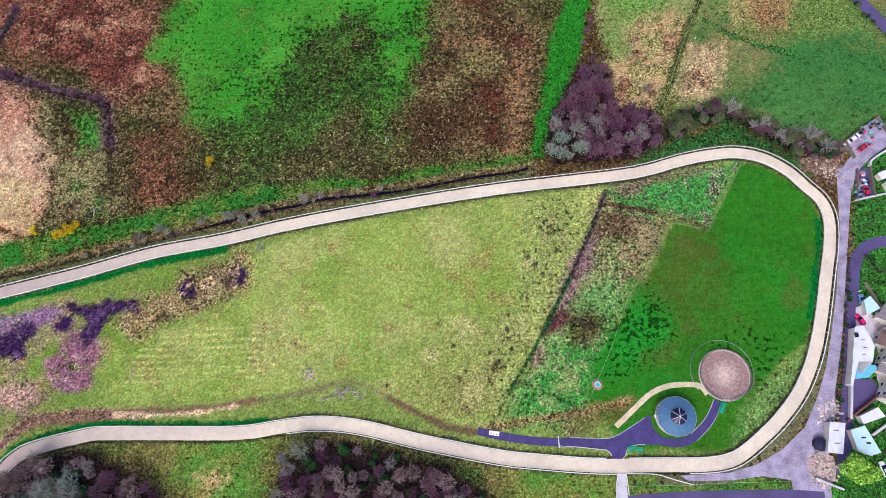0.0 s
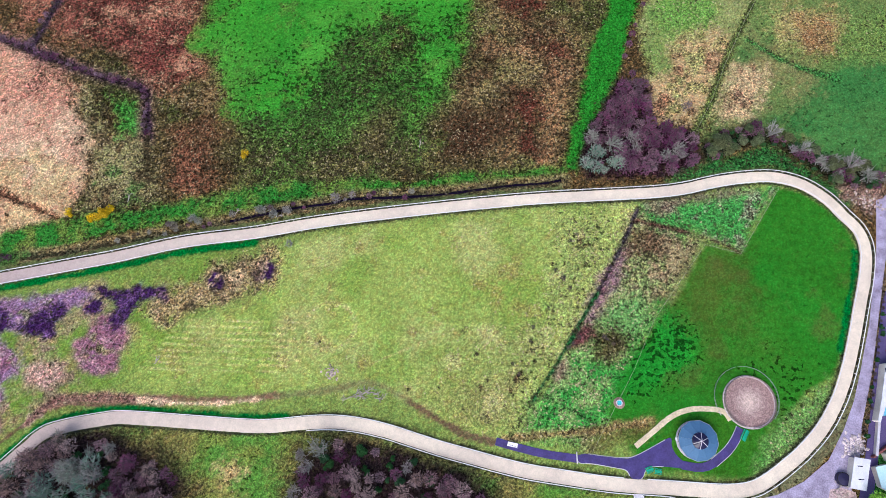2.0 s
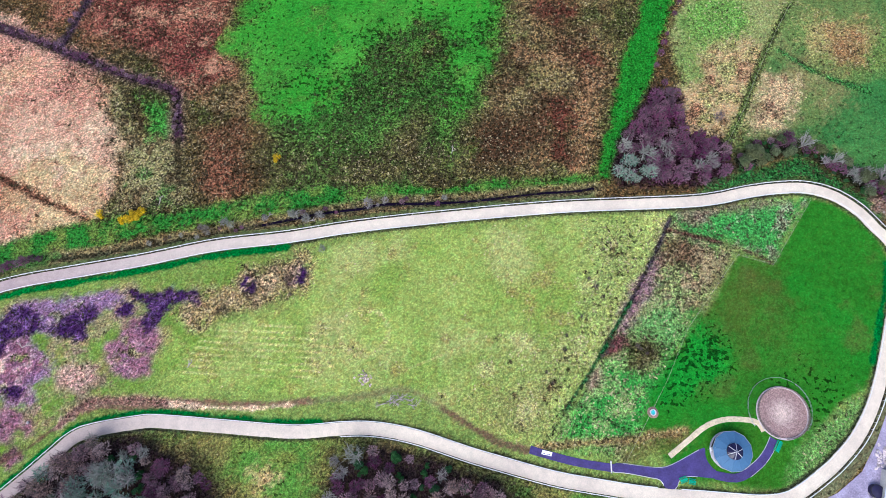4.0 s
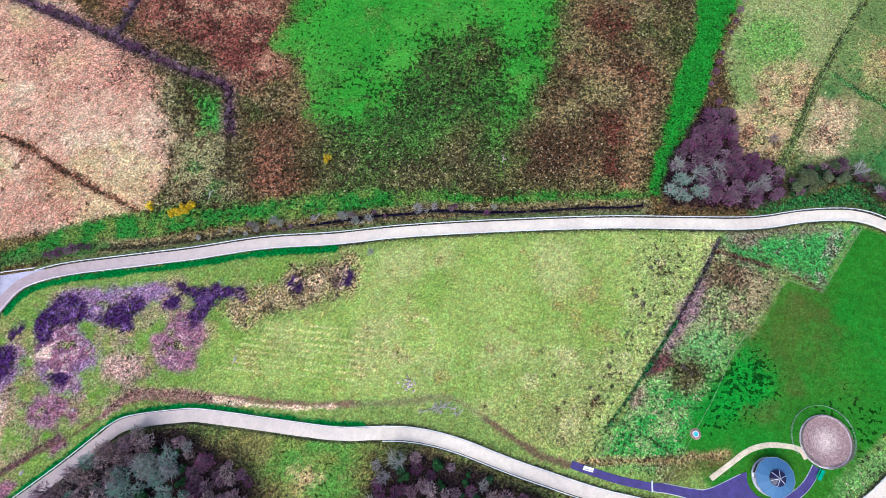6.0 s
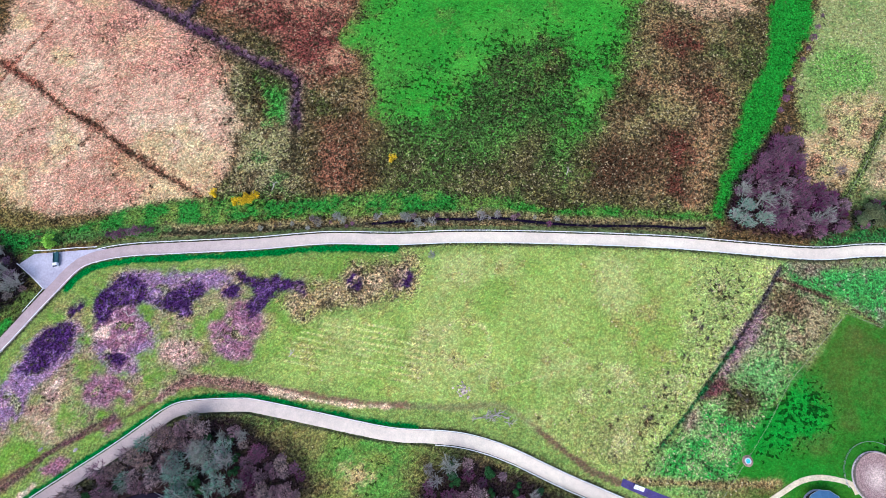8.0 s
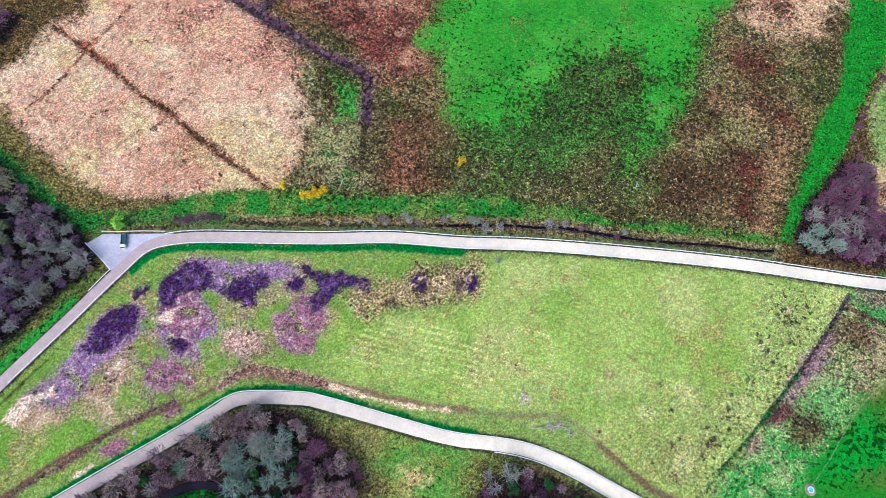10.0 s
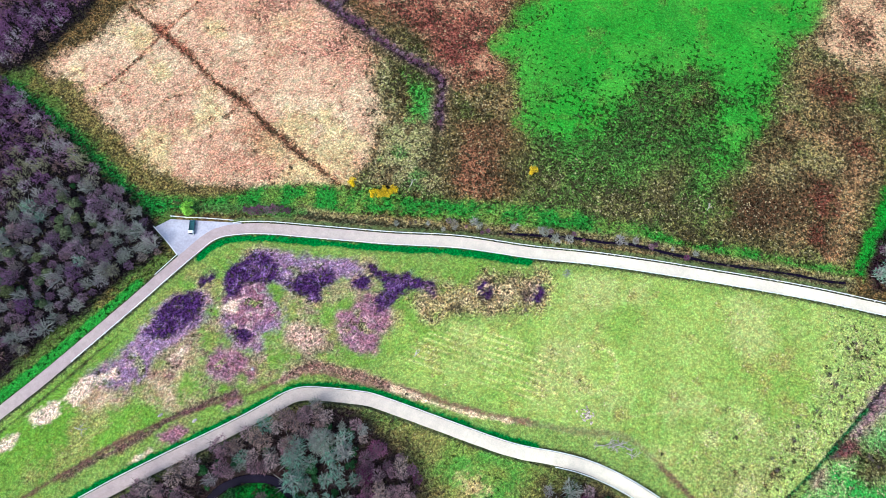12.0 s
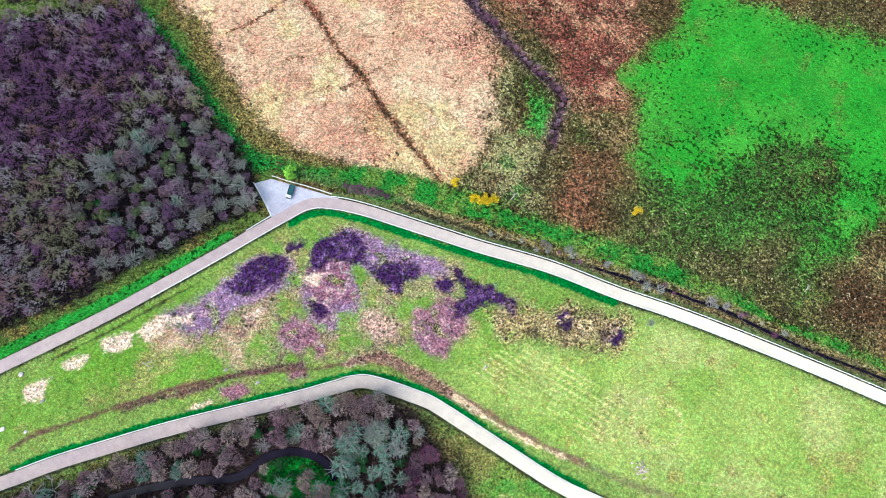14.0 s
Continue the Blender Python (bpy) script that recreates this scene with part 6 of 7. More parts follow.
DEADWOOD = plain("silver deadwood", (0.46, 0.40, 0.36), (0.24, 0.19, 0.18), fine=5, vary=0.3)
for k, p in enumerate(LOGS):
    for j in range(3):
        dead_branch(p[0] + random.uniform(-1, 1), p[1] + random.uniform(-0.8, 0.8), random.uniform(-40, 40) + 180 * (j % 2), random.uniform(2.0, 3.8), 40 + 7 * k + j, "bleached fallen branch in a heap on the meadow")
for k, p in enumerate(DEAD_TREE):
    for j in range(4):
        dead_branch(p[0], p[1], 70 * j + 20 * k, 3.6, 80 + 5 * k + j, "white dead limb at the wood edge")
for k, (p, a, ln) in enumerate(((STICKS[0], 30, 2.0), (STICKS[0], 140, 1.8), (PLANK[0], 5, 3.0), (PLANK_B[0], 60, 2.2), (POST_WHITE[0], 80, 2.4), (BUSH_DEAD[0], 60, 2.5), (BUSH_DEAD[1], 20, 2.0), (BUSH_DEAD[2], 120, 2.0), (POLE[0], 80, 2.6))):
    dead_branch(*p, a, ln, 120 + k, "bleached pale branch lying in rough grass")


def wire_fence(pts, label, every=3.0, z=0.95):
    line = np.vstack([np.linspace(a, b, max(2, int(math.dist(a, b) / every) + 1))[:-1] for a, b in zip(pts[:-1], pts[1:])] + [np.array([pts[-1]])])
    o = line[0]
    home = empty("wire_fence", Matrix.Translation((*o, 0)), label, "fence", "wire fences")
    for h in (z * 0.5, z):
        pipe("wire", [(p[0] - o[0], p[1] - o[1], h) for p in line], 0.02, WIRE, home, 4)
    first = None
    for p in line:
        m = Matrix.Translation((p[0] - o[0], p[1] - o[1], 0))
        if first is None:
            first = part("post", box(bmesh.new(), (0.11, 0.11, z + 0.4), Matrix.Translation((0, 0, z / 2 - 0.1)), 0.01), TIMBER, home)
        else:
            again(first, home, m)


WIRE = plain("pale fence wire", (0.42, 0.46, 0.28), rough=0.6, vary=0.1, bump=0)
wire_fence(FENCE_LAWN[:3], "post and wire fence at the edge of mown grass")
wire_fence(FENCE_LAWN[2:], "post and wire fence at the edge of mown grass")
wire_fence(FENCE_ROAD, "post and wire fence above the lane")
wire_fence([PATH_AREA[0], PATH_AREA[1], PATH_AREA[2]], "low post and wire fence beside the tarmac path")
wire_fence(DRAIN_R, "post and wire fence along a field drain")


# ---- vehicles ----
def loft(rows, material, name, parent, label=""):
    """A shell through cross rows of (x, half width, z) lists."""
    bm = bmesh.new()
    rings = [[bm.verts.new(p) for p in row] for row in rows]
    for a, b in zip(rings[:-1], rings[1:]):
        for k in range(len(a)):
            bm.faces.new((a[k], a[(k + 1) % len(a)], b[(k + 1) % len(b)], b[k]))
    bm.faces.new(rings[0][::-1])
    bm.faces.new(rings[-1])
    bmesh.ops.recalc_face_normals(bm, faces=bm.faces)
    return part(name, bm, material, parent, label)


def section(x, w, z0, z1, round_=0.12):
    return [(x, -w, z0), (x, w, z0), (x, w, z1 - round_), (x, w - round_, z1), (x, -w + round_, z1), (x, -w, z1 - round_)]


def wheels(home, xs, w, r=0.32):
    for x in xs:
        for s in (-1, 1):
            m = Matrix.Translation((x, s * w, r)) @ Matrix.Rotation(radians(90), 4, "X")
            wheel = part("wheel", prism(bmesh.new(), r, r, 0.22, m, 14), RUBBER, home, "black tyre")
            part("rim", prism(bmesh.new(), r * 0.6, r * 0.6, 0.24, m, 10), STEEL, wheel)


def car(x, y, deg, paint_, label, length=4.2, name="car"):
    home = empty(name, turned(x, y, deg, 0.08), label, "car")
    L, w = length / 2, 0.86
    loft([section(-L, w * 0.86, 0.3, 0.62), section(-L + 0.25, w, 0.22, 0.86), section(-0.3 * L, w, 0.2, 0.92), section(0.45 * L, w, 0.2, 0.92), section(L - 0.35, w * 0.97, 0.22, 0.78), section(L, w * 0.82, 0.3, 0.58)], paint_, "body", home)
    loft([section(-L + 0.3, w * 0.86, 0.86, 0.95, 0.04), section(-L + 0.75, w * 0.8, 0.86, 1.4, 0.08), section(0.05 * L, w * 0.8, 0.86, 1.45, 0.08), section(0.48 * L, w * 0.88, 0.86, 0.94, 0.04)], GLASS_DARK, "window_band", home)
    part("roof", box(bmesh.new(), (length * 0.36, w * 1.5, 0.05), Matrix.Translation((-0.28 * L, 0, 1.45)), 0.02), paint_, home)
    for s in (-1, 1):
        part("headlight", box(bmesh.new(), (0.12, 0.3, 0.14), Matrix.Translation((L - 0.12, s * 0.58, 0.6)), 0.02), WHITE, home)
        part("tail_light", box(bmesh.new(), (0.08, 0.22, 0.18), Matrix.Translation((-L + 0.08, s * 0.62, 0.68)), 0.02), RED, home)
        part("mirror", box(bmesh.new(), (0.12, 0.2, 0.12), Matrix.Translation((0.36 * L, s * (w + 0.08), 0.98)), 0.02), paint_, home)
    wheels(home, (-0.58 * L, 0.6 * L), w - 0.08)
    return home


def truck(x, y, deg):
    """A light flat-bed truck: pale cab, dark teal load body with cross bars."""
    home = empty("flatbed_truck", turned(x, y, deg, 0.1) @ Matrix.Scale(0.88, 4), "small truck with white cab and dark teal slatted bed", "truck")
    part("chassis", box(bmesh.new(), (5.6, 0.8, 0.2), Matrix.Translation((0, 0, 0.5))), RUBBER, home)
    cab = loft([section(1.5, 0.95, 0.4, 2.0, 0.15), section(2.6, 0.95, 0.4, 1.95, 0.15), section(2.95, 0.92, 0.4, 1.2, 0.1)], WHITE, "cab", home, "white cab")
    part("windscreen", box(bmesh.new(), (0.05, 1.6, 0.7), Matrix.Translation((2.82, 0, 1.55)) @ Matrix.Rotation(radians(-24), 4, "Y")), GLASS_DARK, cab)
    part("load_bed", box(bmesh.new(), (4.4, 2.0, 0.15), Matrix.Translation((-0.85, 0, 0.85)), 0.02), TEAL, home, "dark teal load bed")
    for s in (-1, 1):
        part("side_board", box(bmesh.new(), (4.4, 0.08, 0.6), Matrix.Translation((-0.85, s * 0.98, 1.2)), 0.01), TEAL, home)
    for k in range(5):
        part("hoop", box(bmesh.new(), (0.12, 2.0, 0.1), Matrix.Translation((-2.9 + k * 1.0, 0, 1.75)), 0.02), TEAL, home)
        for s in (-1, 1):
            part("stanchion", box(bmesh.new(), (0.08, 0.06, 0.6), Matrix.Translation((-2.9 + k * 1.0, s * 0.95, 1.48))), TEAL, home)
    wheels(home, (-1.8, 2.0), 0.85, 0.38)


RED = plain("red car paint", (0.55, 0.02, 0.04), rough=0.3, vary=0.08, bump=0)
PINK = plain("bright pink-red car paint", (0.75, 0.02, 0.16), rough=0.3, vary=0.08, bump=0)
BLUE = plain("blue car paint", (0.16, 0.32, 0.6), rough=0.3, vary=0.08, bump=0)
TEAL = plain("dark teal paint", (0.03, 0.10, 0.12), rough=0.5, vary=0.15, bump=0)
truck(*TRUCK[0], -70)
car(*CAR_RED[0], 115, PINK, "bright pink-red car parked in the village drive")
car(*CAR_BLUE[0], 95, BLUE, "pale blue car parked by the lane")
car(*CAR_WHITE[0], 105, WHITE, "white car parked on the village road", 4.6)
car(*CAR_RED_B[0], 35, RED, "red car parked in the fenced yard")
car(*CAR_RED_C[0], 85, RED, "red car among scrap in the yard")
car(*VAN[0], 35, WHITE, "white van parked in the fenced yard", 5.4, "van")


# ---- village buildings ----
def pitched(home, w, d, z, rise, over, roof, thick=0.14):
    """Two roof slopes and a ridge; the ridge runs along x."""
    run = d / 2 + over
    a = math.atan2(rise, d / 2)
    ln = run / math.cos(a)
    for s in (-1, 1):
        m = Matrix.Translation((0, s * run / 2, z + rise - (run / 2) * math.tan(a))) @ Matrix.Rotation(-s * a, 4, "X")
        slope = part("roof_slope", box(bmesh.new(), (w + 2 * over, ln, thick), m, 0.02), roof, home)
        rows = max(3, int(ln / 0.45))
        for k in range(rows):
            t = m @ Matrix.Translation((0, -ln / 2 + (k + 0.5) * ln / rows, thick / 2 + 0.012))
            part("course", box(bmesh.new(), (w + 2 * over - 0.05, ln / rows * 0.86, 0.03), t), roof, slope)
    part("ridge", box(bmesh.new(), (w + 2 * over, 0.25, 0.12), Matrix.Translation((0, 0, z + rise + 0.1)), 0.03), roof, home)


def house(x, y, deg, w, d, h, rise, roof, wall, label, chimney=True, openings=3):
    home = empty("house", turned(x, y, deg), label, "house")
    bm = bmesh.new()
    box(bm, (w, d, h), Matrix.Translation((0, 0, h / 2)))
    for s in (-1, 1):
        q = [bm.verts.new(p) for p in ((s * w / 2, -d / 2, h), (s * w / 2, d / 2, h), (s * w / 2, 0, h + rise))]
        bm.faces.new(q if s > 0 else q[::-1])
    part("wall", bm, wall, home)
    pitched(home, w, d, h, rise, 0.3, roof)
    if chimney:
        c = part("chimney", box(bmesh.new(), (0.7, 0.9, 1.6), Matrix.Translation((w * 0.38, 0, h + rise + 0.35)), 0.03), RENDER, home)
        part("pot", prism(bmesh.new(), 0.14, 0.12, 0.4, Matrix.Translation((w * 0.38, 0, h + rise + 1.35)), 8), ROOF_TILE, c)
    for s in (-1, 1):
        for k in range(openings):
            u = (k + 0.5) / openings * w - w / 2
            for z in ((1.3,) if h < 3.5 else (1.3, 3.9)):
                win = part("window", box(bmesh.new(), (1.2, 0.08, 1.2), Matrix.Translation((u, s * (d / 2 + 0.01), z)), 0.01), WHITE, home, "white window frame")
                part("pane", box(bmesh.new(), (1.0, 0.05, 1.0), Matrix.Translation((u, s * (d / 2 + 0.045), z))), GLASS_DARK, win)
                part("sill", box(bmesh.new(), (1.4, 0.2, 0.08), Matrix.Translation((u, s * (d / 2 + 0.08), z - 0.66))), CONCRETE, win)
    return home


def sheet_shed(x, y, deg, w, d, h, roof, label, name="shed", rise=0.5, lights=(), ribs=10):
    """A low shed under one sloping ribbed sheet roof."""
    home = empty(name, turned(x, y, deg), label, "shed")
    part("wall", box(bmesh.new(), (w, d, h), Matrix.Translation((0, 0, h / 2)), 0.02), RENDER, home)
    a = math.atan2(rise, w)
    m = Matrix.Translation((0, 0, h + rise / 2 + 0.08)) @ Matrix.Rotation(-a, 4, "Y")
    top = part("roof_sheet", box(bmesh.new(), (w + 0.5, d + 0.5, 0.08), m, 0.02), roof, home)
    first = None
    for k in range(ribs):
        t = m @ Matrix.Translation((0, (k + 0.5) / ribs * (d + 0.4) - (d + 0.4) / 2, 0.06))
        if first is None:
            first = part("rib", box(bmesh.new(), (w + 0.45, 0.07, 0.05)), roof, top)
            first.matrix_basis = t
        else:
            again(first, top, t)
    for u, v, lu, lv in lights:
        part("roof_light", box(bmesh.new(), (lu, lv, 0.08), m @ Matrix.Translation((u, v, 0.09)), 0.01), GLASS_DARK, top, "dark narrow roof light")
    return home


def plan_building(name, outline, h, roof, label, fall=(0.0, 0.0), lights=(), ribs=6):
    """A low building of irregular plan: rendered walls, an overhanging sheet roof that falls to one side, its ribs and roof lights."""
    p = np.array(outline)
    o = p.mean(0)
    home = empty(name, Matrix.Translation((*o, 0)), label, "building")
    rel = p - o
    area2 = sum(a[0] * b[1] - b[0] * a[1] for a, b in zip(rel, np.roll(rel, -1, 0)))
    if area2 < 0:
        rel = rel[::-1]

    def lift(q, up):
        return h + up + fall[0] * q[0] + fall[1] * q[1]

    def body(ring, low, high):
        bm = bmesh.new()
        top = [bm.verts.new((q[0], q[1], high(q))) for q in ring]
        bot = [bm.verts.new((q[0], q[1], low(q))) for q in ring]
        caps = [bm.faces.new(top), bm.faces.new(bot[::-1])]
        for a in range(len(ring)):
            b = (a + 1) % len(ring)
            bm.faces.new((top[a], bot[a], bot[b], top[b]))
        bmesh.ops.triangulate(bm, faces=caps)
        bmesh.ops.recalc_face_normals(bm, faces=bm.faces)
        return bm

    part("wall", body(rel, lambda q: -0.1, lambda q: lift(q, 0)), RENDER, home)
    eaves = rel * (1 + 0.25 / np.linalg.norm(rel, axis=1)[:, None])
    sheet = part("roof_sheet", body(eaves, lambda q: lift(q, 0.02), lambda q: lift(q, 0.14)), roof, home)
    for k in range(1, ribs):
        a = rel[0] + (rel[1] - rel[0]) * k / ribs
        b = rel[-1] + (rel[-2] - rel[-1]) * k / ribs
        pipe("rib", [(*a, lift(a, 0.16)), (*b, lift(b, 0.16))], 0.04, roof, sheet, 4)
    for u, v, w, d in lights:
        m = Matrix.Translation((u, v, lift((u, v), 0.17)))
        part("roof_light", box(bmesh.new(), (w, d, 0.08), m, 0.01), GLASS_DARK, sheet, "dark narrow roof light")
    return home


plan_building("shed", SHED_PLAN, 3.0, ROOF_PALE, "long white sheet-roofed shed beside the gravel yard", (0.06, 0), ((0.2, 2.2, 1.7, 0.25), (0.0, -1.6, 1.7, 0.25)), 5)
plan_building("bungalow", BUNGALOW, 3.2, ROOF_PALE, "long low white-roofed bungalow beside the lane", (0.05, 0), ((2.2, 6.0, 1.2, 0.22), (2.4, 3.6, 1.2, 0.22), (1.6, 1.4, 1.2, 0.22), (0.6, 7.6, 1.3, 1.6)), 3)
plan_building("lean_to", LEAN_TO, 2.8, AQUA, "aqua blue lean-to roof beside the bungalow", (-0.12, 0), (), 1)
plan_building("conservatory", CONSERVATORY, 2.6, AQUA_PALE, "pale aqua conservatory roof behind the drive", (0.08, 0), (), 5)
plan_building("annex", ANNEX_PLAN, 2.5, ROOF_PALE, "white flat-roofed annex beside a lawn", (0, 0.05), (), 4)
plan_building("garden_building", GARDEN_ROOM, 2.5, AQUA_PALE, "pale blue sheet-roofed garden building", (0.05, 0.05), ((-0.6, 1.4, 1.4, 0.5), (0.6, -0.2, 1.4, 0.5)), 5)
sheet_shed(SHED_B[0][0], SHED_B[0][1], 20, 2.4, 2.2, 2.2, ROOF_PALE, "small white garden shed", ribs=4)
sheet_shed(SHED_B[0][0] + 2.2, SHED_B[0][1] - 3.6, 20, 3.0, 3.0, 2.2, AQUA_PALE, "small pale aqua garden shed", ribs=4)
house(*TERRACE_A[0], 58, 9.0, 6.0, 4.8, 1.8, ROOF_SLATE, RENDER, "cream rendered house under a grey slate roof")
house(*TERRACE_B[0], 60, 10.0, 6.5, 4.8, 2.0, ROOF_SLATE, RENDER, "cream rendered terrace house under a slate roof")
house(143.5, 27.5, 50, 9.0, 5.5, 4.6, 1.8, ROOF_TILE, RENDER, "cream rendered house under a brown tile roof")


def garden_wall(pts, h, material, label, thick=0.3, coped=True):
    line = smooth_line(pts, 1.0) if len(pts) > 2 else np.linspace(pts[0], pts[1], 12)
    rows = offset(line, thick / 2), offset(line, -thick / 2)
    verts, faces = [], []
    for p, q in zip(*rows):
        verts += [(*p, -0.2), (*p, h), (*q, h), (*q, -0.2)]
    for i in range(len(line) - 1):
        a, b = i * 4, i * 4 + 4
        faces += [(a + k, a + k + 1, b + k + 1, b + k) for k in range(3)]
    faces += [(0, 3, 2, 1), tuple(len(verts) - 4 + k for k in range(4))]
    wall = mesh_object("garden_wall", verts, faces, material)
    tagged(wall, label, "wall")
    if coped:
        ribbon("coping", line, thick * 0.65, h + 0.08, CONCRETE, 2, deep=0.07, parent=wall)
    return wall


garden_wall(BRICK_WALL, 1.6, BRICK, "reddish brick garden wall round the paved yard", 0.5, False)
garden_wall(PATIO_WALL, 1.6, RENDER, "white rendered wall along the village lane", 0.4)
garden_wall(PLOT_WALLS, 1.5, TIMBER, "dark boarded fence between village gardens", 0.15, False)
garden_wall(PLOT_WALL_B, 1.3, RENDER, "pale wall between village gardens")


def street_lamp(x, y, deg):
    """A slim steel column with a short arm and a flat lantern."""
    home = empty("street_lamp", turned(x, y, deg), "slim grey street lamp beside the village lane", "street lamp")
    part("base", prism(bmesh.new(), 0.14, 0.11, 1.0, Matrix.Translation((0, 0, 0.45)), 10), STEEL, home)
    part("column", prism(bmesh.new(), 0.10, 0.07, 4.6, Matrix.Translation((0, 0, 3.2)), 10), STEEL, home)
    pipe("arm", [(0, 0, 5.45), (0.3, 0, 5.65), (0.9, 0, 5.7)], 0.06, STEEL, home, 6)
    part("lantern", box(bmesh.new(), (0.7, 0.28, 0.14), Matrix.Translation((1.2, 0, 5.68)), 0.04), WHITE, home, "pale lantern head")


street_lamp(*STREET_LAMP[0], 200)
garden_wall(PAVED_WALL, 1.2, RENDER, "pale low wall at the end of the yard")
garden_wall(GARDEN_WALL, 1.1, RENDER, "pale garden wall beside a lawn")
garden_wall(GARDEN_WALL_B, 1.3, RENDER, "white garden wall round a lawn")
for a, b in zip(COMPOUND, COMPOUND[1:2] + COMPOUND[2:] + COMPOUND[:1]):
    if a != COMPOUND[2]:
        garden_wall([a, b], 1.8, TIMBER, "grey boarded fence round the storage yard", 0.12, False)
garden_wall([COMPOUND_B[0], COMPOUND_B[3]], 1.6, TIMBER, "grey boarded fence beside the scrap yard", 0.12, False)
garden_wall([COMPOUND_B[1], COMPOUND_B[2]], 1.6, TIMBER, "grey boarded fence beside the scrap yard", 0.12, False)


def crate(x, y, deg, w, d, h, material, label):
    home = empty("crate", turned(x, y, deg, 0.06), label, "crate", "stored goods")
    part("body", box(bmesh.new(), (w, d, h), Matrix.Translation((0, 0, h / 2)), 0.05), material, home)
    part("lid", box(bmesh.new(), (w + 0.08, d + 0.08, 0.08), Matrix.Translation((0, 0, h + 0.03)), 0.02), material, home)
    for s in (-1, 1):
        part("batten", box(bmesh.new(), (0.1, d + 0.1, h), Matrix.Translation((s * w * 0.35, 0, h / 2))), TIMBER, home)


goods = [(BLUE, "blue"), (WHITE, "white"), (GREY_PAINT, "grey"), (DARK_BLUE, "dark blue"), (WHITE, "white"), (PINK, "pink-red"), (RUST, "rusty"), (RUBBER, "black"), (GREY_PAINT, "grey"), (AQUA, "aqua")]


def drum(x, y, material, label):
    home = empty("drum", turned(x, y, 0, 0.06), label, "drum", "stored drums")
    part("body", prism(bmesh.new(), 0.32, 0.32, 0.9, Matrix.Translation((0, 0, 0.45)), 14), material, home)
    part("rim", ring_mesh(0.29, 0.35, 0.86, 0.94, 14), GREY_PAINT, home)


for k, p in enumerate(JUNK_B + JUNK_C):
    for j in range(5):
        mtl, word = goods[(3 * k + j * 7) % len(goods)]
        q = p[0] + random.uniform(-1.3, 1.3), p[1] + random.uniform(-1.3, 1.3)
        if j == 4:
            drum(*q, mtl, word + " steel drum stored in the scrap yard")
        else:
            crate(*q, random.uniform(0, 180), random.uniform(0.5, 1.5), random.uniform(0.4, 0.9), random.uniform(0.3, 1.0), mtl, word + " crate stored in the scrap yard")
house(*ROOF_C[0], 58, 5.0, 4.0, 3.0, 1.2, ROOF_TILE, RENDER, "small cream outbuilding under brown tiles", False, 1)
house(*ROOF_D[0], 52, 5.5, 4.5, 3.0, 1.3, ROOF_SLATE, RENDER, "small cream outbuilding under slates", False, 1)
house(*ROOF_E[0], 60, 4.5, 4.0, 3.0, 1.2, ROOF_SLATE, RENDER, "grey roofed rear extension of a house", False, 1)


def tank(x, y):
    home = empty("water_tank", turned(x, y), "dark round tank among rubble beside the shed", "tank")
    part("body", prism(bmesh.new(), 2.0, 1.9, 1.5, Matrix.Translation((0, 0, 0.75)), 20), DARK_BLUE, home)
    part("lid", prism(bmesh.new(), 1.9, 0.4, 0.35, Matrix.Translation((0, 0, 1.68)), 20), DARK_BLUE, home)
    part("rim", ring_mesh(1.85, 2.05, 1.4, 1.55, 20), RUBBER, home)


tank(*JUNK_DARK[0])
for k in range(7):
    dead_branch(JUNK_DARK[0][0] + random.uniform(-0.5, 2.5), JUNK_DARK[0][1] - 2.2 + random.uniform(-1, 1), random.uniform(0, 360), 1.6, 300 + k, "broken pale timber in the yard", "timber")


